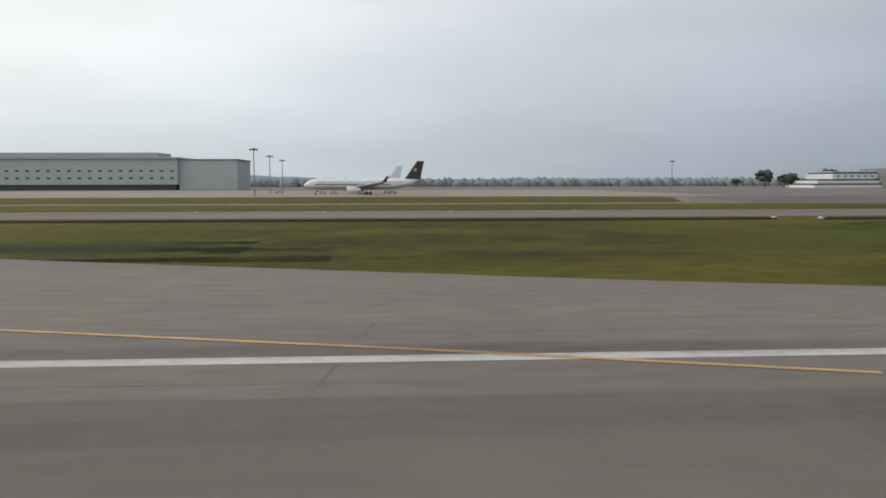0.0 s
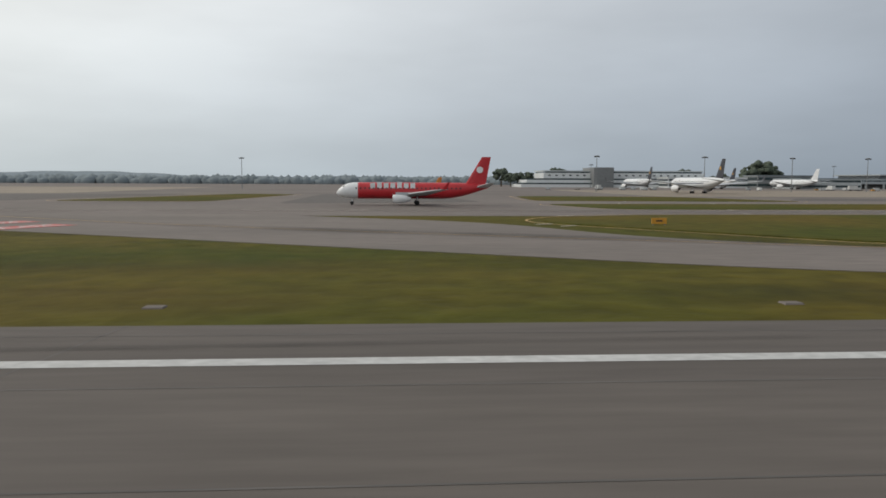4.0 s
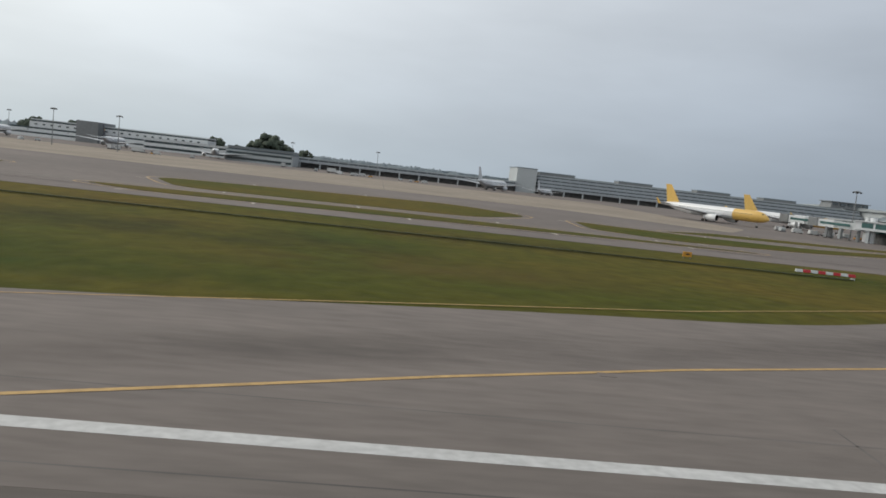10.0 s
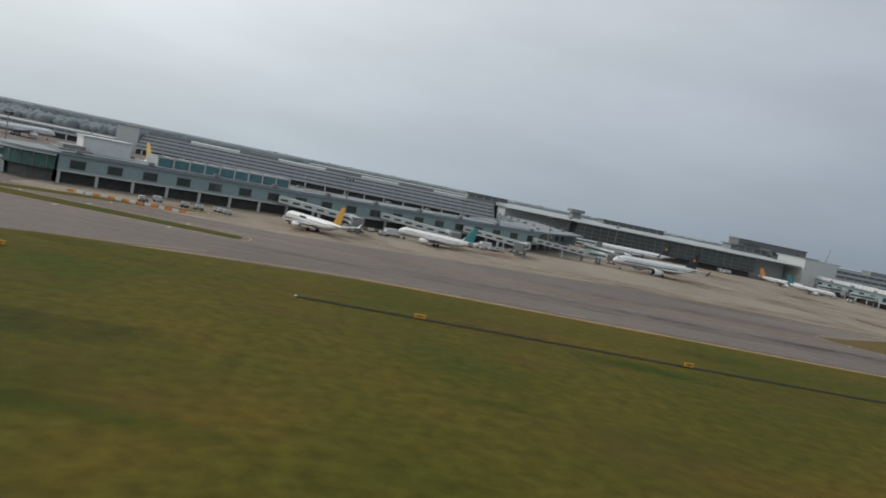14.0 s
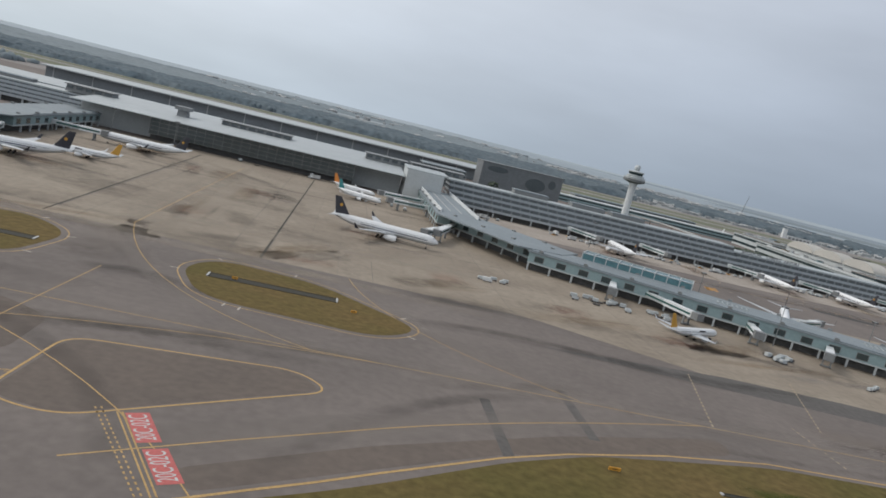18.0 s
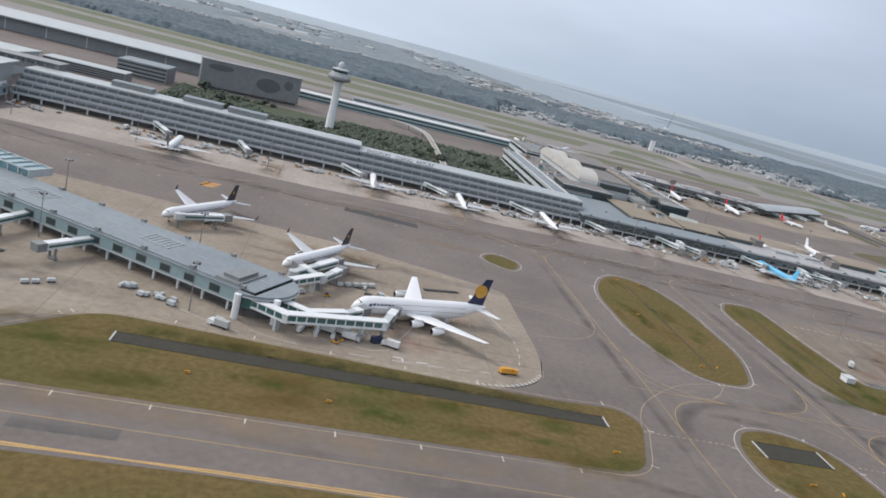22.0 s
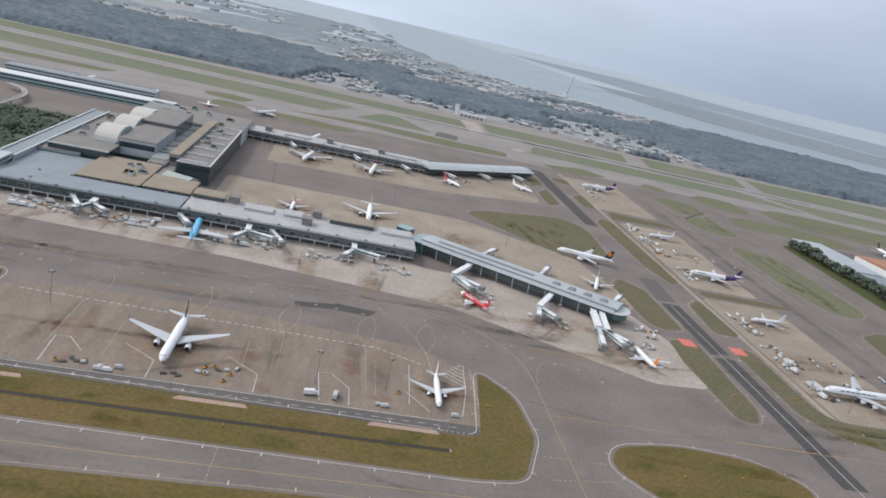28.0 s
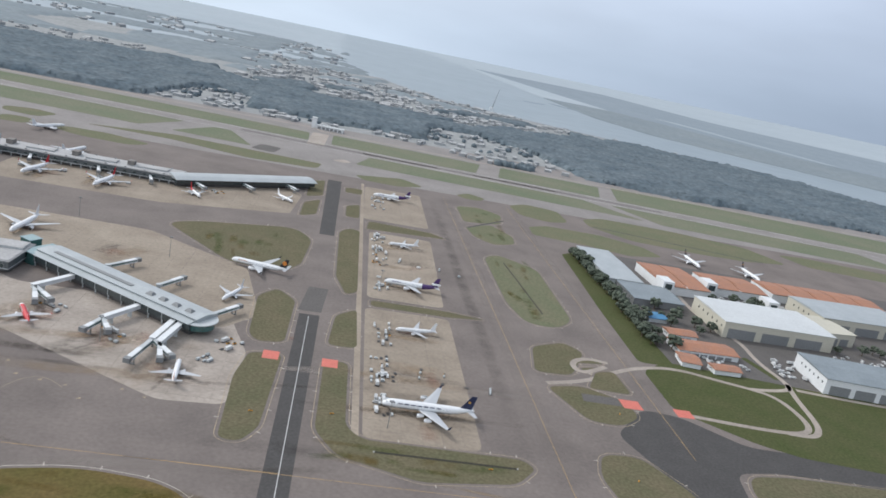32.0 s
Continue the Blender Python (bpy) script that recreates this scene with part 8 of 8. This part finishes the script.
ALL = ["cart", "cart", "container", "container", "empty", "empty", "tug", "van", "van", "truck"]
for row in (
    (1632, 364, 26, 7, 30, ["cart", "container", "empty"], -8), (1700, 322, 9, 6, 14, ["container", "empty"], 10), (1772, 308, 14, 3, 14, ["container", "cart"], -24), (1730, 300, 6, 2, 3, ["cart"], 30), (1560, 362, 10, 4, 6, ["van", "cart"], 0),
    (1800, 292, 8, 3, 3, ["van", "truck"], -20), (1850, 300, 14, 5, 7, ["van", "truck", "tug"], -20), (1878, 362, 20, 3, 10, ["empty", "cart"], -10), (1600, 640, 20, 8, 12, ALL, 0), (1690, 636, 26, 9, 16, ALL, 0), (1760, 638, 30, 9, 20, ALL, 0), (1830, 640, 22, 7, 12, ALL, 0), (1910, 640, 22, 8, 18, ALL, 0), (1990, 640, 22, 8, 18, ALL, 0),
    (2070, 640, 22, 8, 16, ALL, 0), (2130, 634, 24, 10, 22, ALL, 0), (2200, 632, 24, 10, 22, ALL, 0), (2300, 628, 26, 10, 20, ALL, 0), (2370, 626, 24, 8, 12, ALL, 0), (2430, 622, 16, 8, 8, ALL, -10), (2500, 600, 20, 6, 8, ALL, -30), (2560, 560, 20, 6, 8, ALL, -30), (2650, 570, 12, 8, 8, ALL, 60), (2640, 540, 6, 5, 8, ["container", "cart"], 60),
    (2242, 386, 9, 4, 6, ["cart", "empty", "tug"], 20), (2318, 396, 9, 8, 11, ["cart", "empty", "tug"], 70), (2262, 382, 6, 3, 4, ["cart", "van"], 0), (2294, 386, 5, 3, 3, ["empty", "cart"], 20), (2830, 560, 14, 40, 12, ["cart", "tug", "empty"], 80), (2830, 860, 14, 50, 12, ["cart", "container", "van"], 80),
    (2778, 560, 30, 9, 24, ALL, 90), (2780, 640, 26, 7, 18, ALL, 90), (2778, 500, 18, 6, 14, ALL, 90), (2784, 780, 24, 9, 20, ALL, 90), (2782, 880, 40, 8, 30, ALL, 90), (2780, 960, 20, 7, 14, ALL, 90), (2784, 1160, 40, 9, 26, ALL, 90),
    (1120, 330, 26, 6, 14, ALL, 30), (1190, 370, 26, 8, 18, ALL, 30), (1060, 290, 20, 4, 10, ["container", "cart", "empty"], 25), (980, 340, 24, 8, 10, ALL, 0), (1320, 600, 24, 10, 10, ALL, 0), (1420, 640, 40, 3, 6, ALL, 0), (1520, 570, 10, 20, 8, ALL, 90),
    (2330, 1030, 30, 8, 14, ALL, 0), (2420, 1028, 30, 8, 14, ALL, 0), (2540, 1050, 30, 8, 10, ALL, 30), (450, 520, 60, 10, 12, ALL, 0), (600, 520, 60, 10, 12, ALL, 0), (760, 560, 60, 10, 14, ALL, 0), (-40, 420, 40, 10, 10, ALL, 0), (3250, 700, 40, 20, 32, ["van", "truck"], 0), (3380, 760, 60, 12, 24, ["van"], 4), (3150, 690, 30, 6, 14, ["van"], -6), (3300, 930, 60, 8, 20, ["van", "truck"], 4),
):
    cluster(*row[:4], round(row[4] * (1.3 if 1580 < row[0] < 2460 and row[1] > 600 and row[1] < 660 else 1.0)), *row[5:])
for k_, x_, y_, r_ in (("truck", 2372, 384, 10), ("truck", 2386, 385, 80), ("cart", 2411, 383, 0), ("van", 2415, 382, 10), ("tug", 2424, 401, 80), ("van", 2457, 382, 5), ("truck", 2180, 402, 60), ("van", 1836, 300, 70), ("van", 1838, 305, 30), ("van", 1843, 301, 80), ("van", 1850, 299, 85), ("tug", 1854, 298, 90), ("van", 1834, 306, 10), ("truck", 1875, 300, 160), ("truck", 1904, 344, 110), ("van", 1833, 345, 20), ("tug", 1846, 347, 40), ("van", 1924, 372, 50)):
    drive(k_, x_, y_, r_)
for i in range(5):
    drive("container", 1852 + 4.2 * i, 365 + 1.9 * i, 24)
    drive("empty", 1900 + 4.2 * i, 386 + 1.4 * i, 18)
yt = thing("fuel_truck", "yellow fuel truck on the service road", "truck", m=pose(1928, 294.5, 0.09, 0, 0, 12))
Geo().box(-4.4, 1.8, -1.25, 1.25, 0.9, 2.9, 0, 0.25).make("tank", SIGNY, yt)
Geo().box(2.0, 4.2, -1.2, 1.2, 0.6, 2.5, 0, 0.15).make("cab", SIGNY, yt)
Geo().box(3.7, 4.15, -1.0, 1.0, 1.5, 2.3).make("windscreen", GLASS, yt)
Geo().box(-4.4, 4.2, -1.0, 1.0, 0.5, 0.9).make("chassis", BLACK, yt)
for sx in (-3, -1.8, 3):
    Geo().rod((sx, -1.2, 0.5), (sx, 1.2, 0.5), 0.5, n=10).make("axle", TYRE, yt)
ps = thing("passenger_steps", "grey scaffold steps beside the bridge", "steps", m=pose(1862, 300, 0.09, 0, 0, 20))
for i in range(6):
    Geo().box(-3 + i, -2 + i, -1, 1, 0.4 + 0.7 * i, 0.6 + 0.7 * i).make("step", METAL, ps)
for x_ in (-3, 0, 3):
    for y_ in (-1, 1):
        Geo().rod((x_, y_, 0), (x_, y_, 1.5 + (x_ + 3) * 0.7), 0.08, n=5).make("post", METAL, ps)
tk = thing("ground_power_unit", "dark blue ground power cabin beside the bridge", "power unit", m=pose(1869, 302, 0.09, 0, 0, 20))
Geo().box(-2.6, 2.6, -1.2, 1.2, 0.3, 3.0, 0, 0.1).make("body", NAVY, tk)
Geo().box(-2.4, 2.4, -1.0, 1.0, 0.0, 0.3).make("skid", BLACK, tk)

paint("taxi_line", [[(1410.5, 245.4), (1406.4, 187.4), (1404.1, 148.9)], [(1377.6, 188.4), (1388.1, 178.7), (1396.6, 165.1), (1400.6, 156.3), (1403.1, 148.4)], [(1396.0, 108.2), (1399.2, 118.0), (1402.0, 130.5), (1403.5, 143.4)]], 0.3, 0.088, YELLOW, apron)
paint("hold_bar", dashed((1382.4, 139.0), (1421.5, 154.5), 0.9, 0.9) + [[(1382.4, 140.0), (1421.5, 155.5)]], 0.35, 0.0895, YELLOW, apron)

paint("taxi_line", [[(1979.8, 263.4), (1981.6, 268.3), (1984.0, 275.4), (1987.7, 283.5), (1993.0, 291.4), (2000.4, 299.7), (2009.5, 308.6), (2019.8, 316.9), (2030.7, 323.1), (2043.1, 327.3), (2057.0, 330.0), (2070.3, 330.8), (2080.9, 329.5), (2088.2, 324.5), (2093.4, 316.6), (2097.0, 308.4), (2099.6, 302.8)],
                    [(1999.0, 450.8), (1999.2, 438.1), (1999.6, 419.6), (1999.5, 400.2), (1998.3, 385.0), (1996.0, 375.2), (1992.8, 368.1), (1988.7, 362.8), (1983.8, 358.3), (1977.0, 354.6), (1968.6, 352.2), (1960.7, 350.7), (1955.2, 349.5)],
                    [(2002.1, 318.2), (2004.7, 315.8), (2008.3, 312.2), (2012.8, 308.9), (2017.8, 307.3), (2023.4, 306.8), (2029.6, 307.1), (2036.4, 309.7), (2043.6, 316.3), (2051.6, 328.4), (2060.2, 344.9), (2068.7, 363.2), (2076.1, 381.1), (2082.3, 400.0), (2087.8, 420.4), (2092.3, 438.7), (2095.5, 451.5)]], 0.35, 0.0885, YELLOW, apron)

# ---- booths, barriers ----
for i in range(8):
    f = i / 7
    tagged(Geo().extrude([(-0.25, 0), (-0.16, 0.45), (0.16, 0.45), (0.25, 0)], -0.55, 0.55).make("barrier", RED if i % 2 else WHITE), "%s barrier block in a row beside the taxiway" % ("red" if i % 2 else "white"), "barrier", "barrier row").matrix_world = pose(845.5 + 9 * f, 115, 0.05)
b = thing("striped_booth", "small white and grey striped pavilion on legs", "booth", m=pose(2156, 372, 0.1))
for i in range(5):
    Geo().box(-3 + i * 1.3, -2.2 + i * 1.3, -3, 3, 0.5, 3.2).make("panel", WHITE, b)
Geo().box(-3.4, 3.6, -3.4, 3.4, 3.2, 3.6).make("roof", SHEET, b)
Geo().box(-3, 3.2, -3, 3, 0.0, 0.5).make("floor", GREY, b)
bar = tagged(Geo().extrude([(-0.3, 0), (-0.22, 0.9), (0.22, 0.9), (0.3, 0)], -1.0, 1.0).make("barrier", ORANGE), "orange plastic barrier on the apron edge", "barrier", "barriers")
bar.location = (1030, 268, 0.07)
bar2 = tagged(Geo().extrude([(-0.3, 0), (-0.22, 0.9), (0.22, 0.9), (0.3, 0)], -1.0, 1.0).make("barrier", WHITE), "white plastic barrier on the apron edge", "barrier", "barriers")
bar2.location = (1033, 268, 0.07)
for i in range(14):
    copy_thing(bar if i % 2 else bar2, pose(1036 + i * 2.4, 268 + 0.4 * (i % 3), 0.07))

# ---- trees ----
def tree(x, y, h, r, seed):
    rg = random.Random(seed)
    t = thing("tree", "broad dark green leafy tree", "tree", "garden trees", m=pose(x, y, 0))
    tr = Geo().rod((0, 0, 0), (0, 0, h * 0.5), r * 0.09, r * 0.05, 6)
    for k in range(4):
        a = rg.uniform(0, 6.28)
        tr.rod((0, 0, h * 0.35), (math.cos(a) * r * 0.6, math.sin(a) * r * 0.6, h * 0.65), r * 0.04, r * 0.02, 5)
    tr.make("trunk", BARK, t)
    sp = []
    for k in range(46):
        a, q, zz = rg.uniform(0, 6.28), r * math.sqrt(rg.random()), rg.random()
        q *= math.sin(0.35 + zz * 2.4)
        s = r * rg.uniform(0.16, 0.32)
        sp.append((math.cos(a) * q, math.sin(a) * q, h * (0.38 + 0.55 * zz), s, s * 0.8))
    clumps("crown", sp, TREE, "", "", t, 0.3)
    return t


src = [tree(1880 + 14 * i, 740, (9, 11, 13, 8)[i], (5, 6, 7, 4.5)[i], i) for i in range(4)]
rng = random.Random(8)
for k in range(36):
    x, y = rng.uniform(1660, 2050), rng.uniform(735, 980)
    if not (abs(x - 1831) < 22 and abs(y - 904) < 22 or (x < 1880 and y < 775)):
        copy_thing(src[rng.randrange(4)], pose(x, y, 0, 0, 0, rng.uniform(0, 360)) @ Matrix.Scale(rng.uniform(0.8, 1.3), 4))
spots = []
while len(spots) < 5200:
    x, y = rng.uniform(1646, 2058), rng.uniform(722, 985)
    if abs(x - 1831) < 12 and abs(y - 904) < 12 or (x < 1878 and y < 768) or abs(x - 1958) < 7 or noise.noise(Vector((x * 0.014, y * 0.02, 2.2))) < -0.22:
        continue
    r_ = rng.uniform(1.6, 3.6)
    spots.append((x, y, rng.uniform(0.5, 3.0), r_, r_ * rng.uniform(0.6, 1.0)))
clumps("garden_planting", spots, TREE, "dense dark green garden planting between the terminals", "garden", rough=0.3)
for k in range(60):
    f_ = k / 60
    copy_thing(src[rng.randrange(4)], pose(3080 + rng.uniform(-7, 7), 1045 - 330 * f_ + rng.uniform(-6, 6), 0, 0, 0, rng.uniform(0, 360)) @ Matrix.Scale(rng.uniform(0.9, 1.5), 4))
for k in range(40):
    copy_thing(src[rng.randrange(4)], pose(*[(rng.uniform(3122, 3180), rng.uniform(768, 842)), (rng.uniform(3235, 3330), rng.uniform(905, 925)), (rng.uniform(3080, 3100), rng.uniform(700, 800)), (rng.uniform(3336, 3500), rng.uniform(775, 800))][k % 4], 0, 0, 0, rng.uniform(0, 360)) @ Matrix.Scale(rng.uniform(0.8, 1.3), 4))
for k in range(34):
    copy_thing(src[rng.randrange(4)], pose(rng.uniform(380, 700), rng.uniform(800, 860), 0, 0, 0, rng.uniform(0, 360)) @ Matrix.Scale(rng.uniform(1.1, 1.6), 4))
for k in range(5):
    copy_thing(src[k % 4], pose(655 + 7 * k, 752 + 4 * (k % 2), 0, 0, 0, 70 * k) @ Matrix.Scale(2.1, 4))
# tree belt beyond the first aprons, its haze given by the pale leaf colour
rng = random.Random(77)
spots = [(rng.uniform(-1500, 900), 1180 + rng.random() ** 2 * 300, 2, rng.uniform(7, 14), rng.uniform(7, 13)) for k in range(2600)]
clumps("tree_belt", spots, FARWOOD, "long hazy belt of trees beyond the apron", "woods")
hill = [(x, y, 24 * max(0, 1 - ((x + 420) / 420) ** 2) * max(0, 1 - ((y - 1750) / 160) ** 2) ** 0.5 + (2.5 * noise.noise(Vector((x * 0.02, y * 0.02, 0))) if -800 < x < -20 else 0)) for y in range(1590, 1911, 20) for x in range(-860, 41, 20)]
structure(mesh_ob("low_hill", hill, [(j * 46 + i, j * 46 + i + 1, (j + 1) * 46 + i + 1, (j + 1) * 46 + i) for j in range(16) for i in range(45)], FARSHORE, smooth=True), "low wooded hill far behind the aprons, paled by haze", "hill")

# ---- the whole place to model scale: one unit stands for 2.326 m ----
for ob in [o for o in scene.objects if o.parent is None and o.type in ("MESH", "EMPTY")]:
    ob.matrix_basis = Matrix.Scale(UNIT, 4) @ ob.matrix_basis
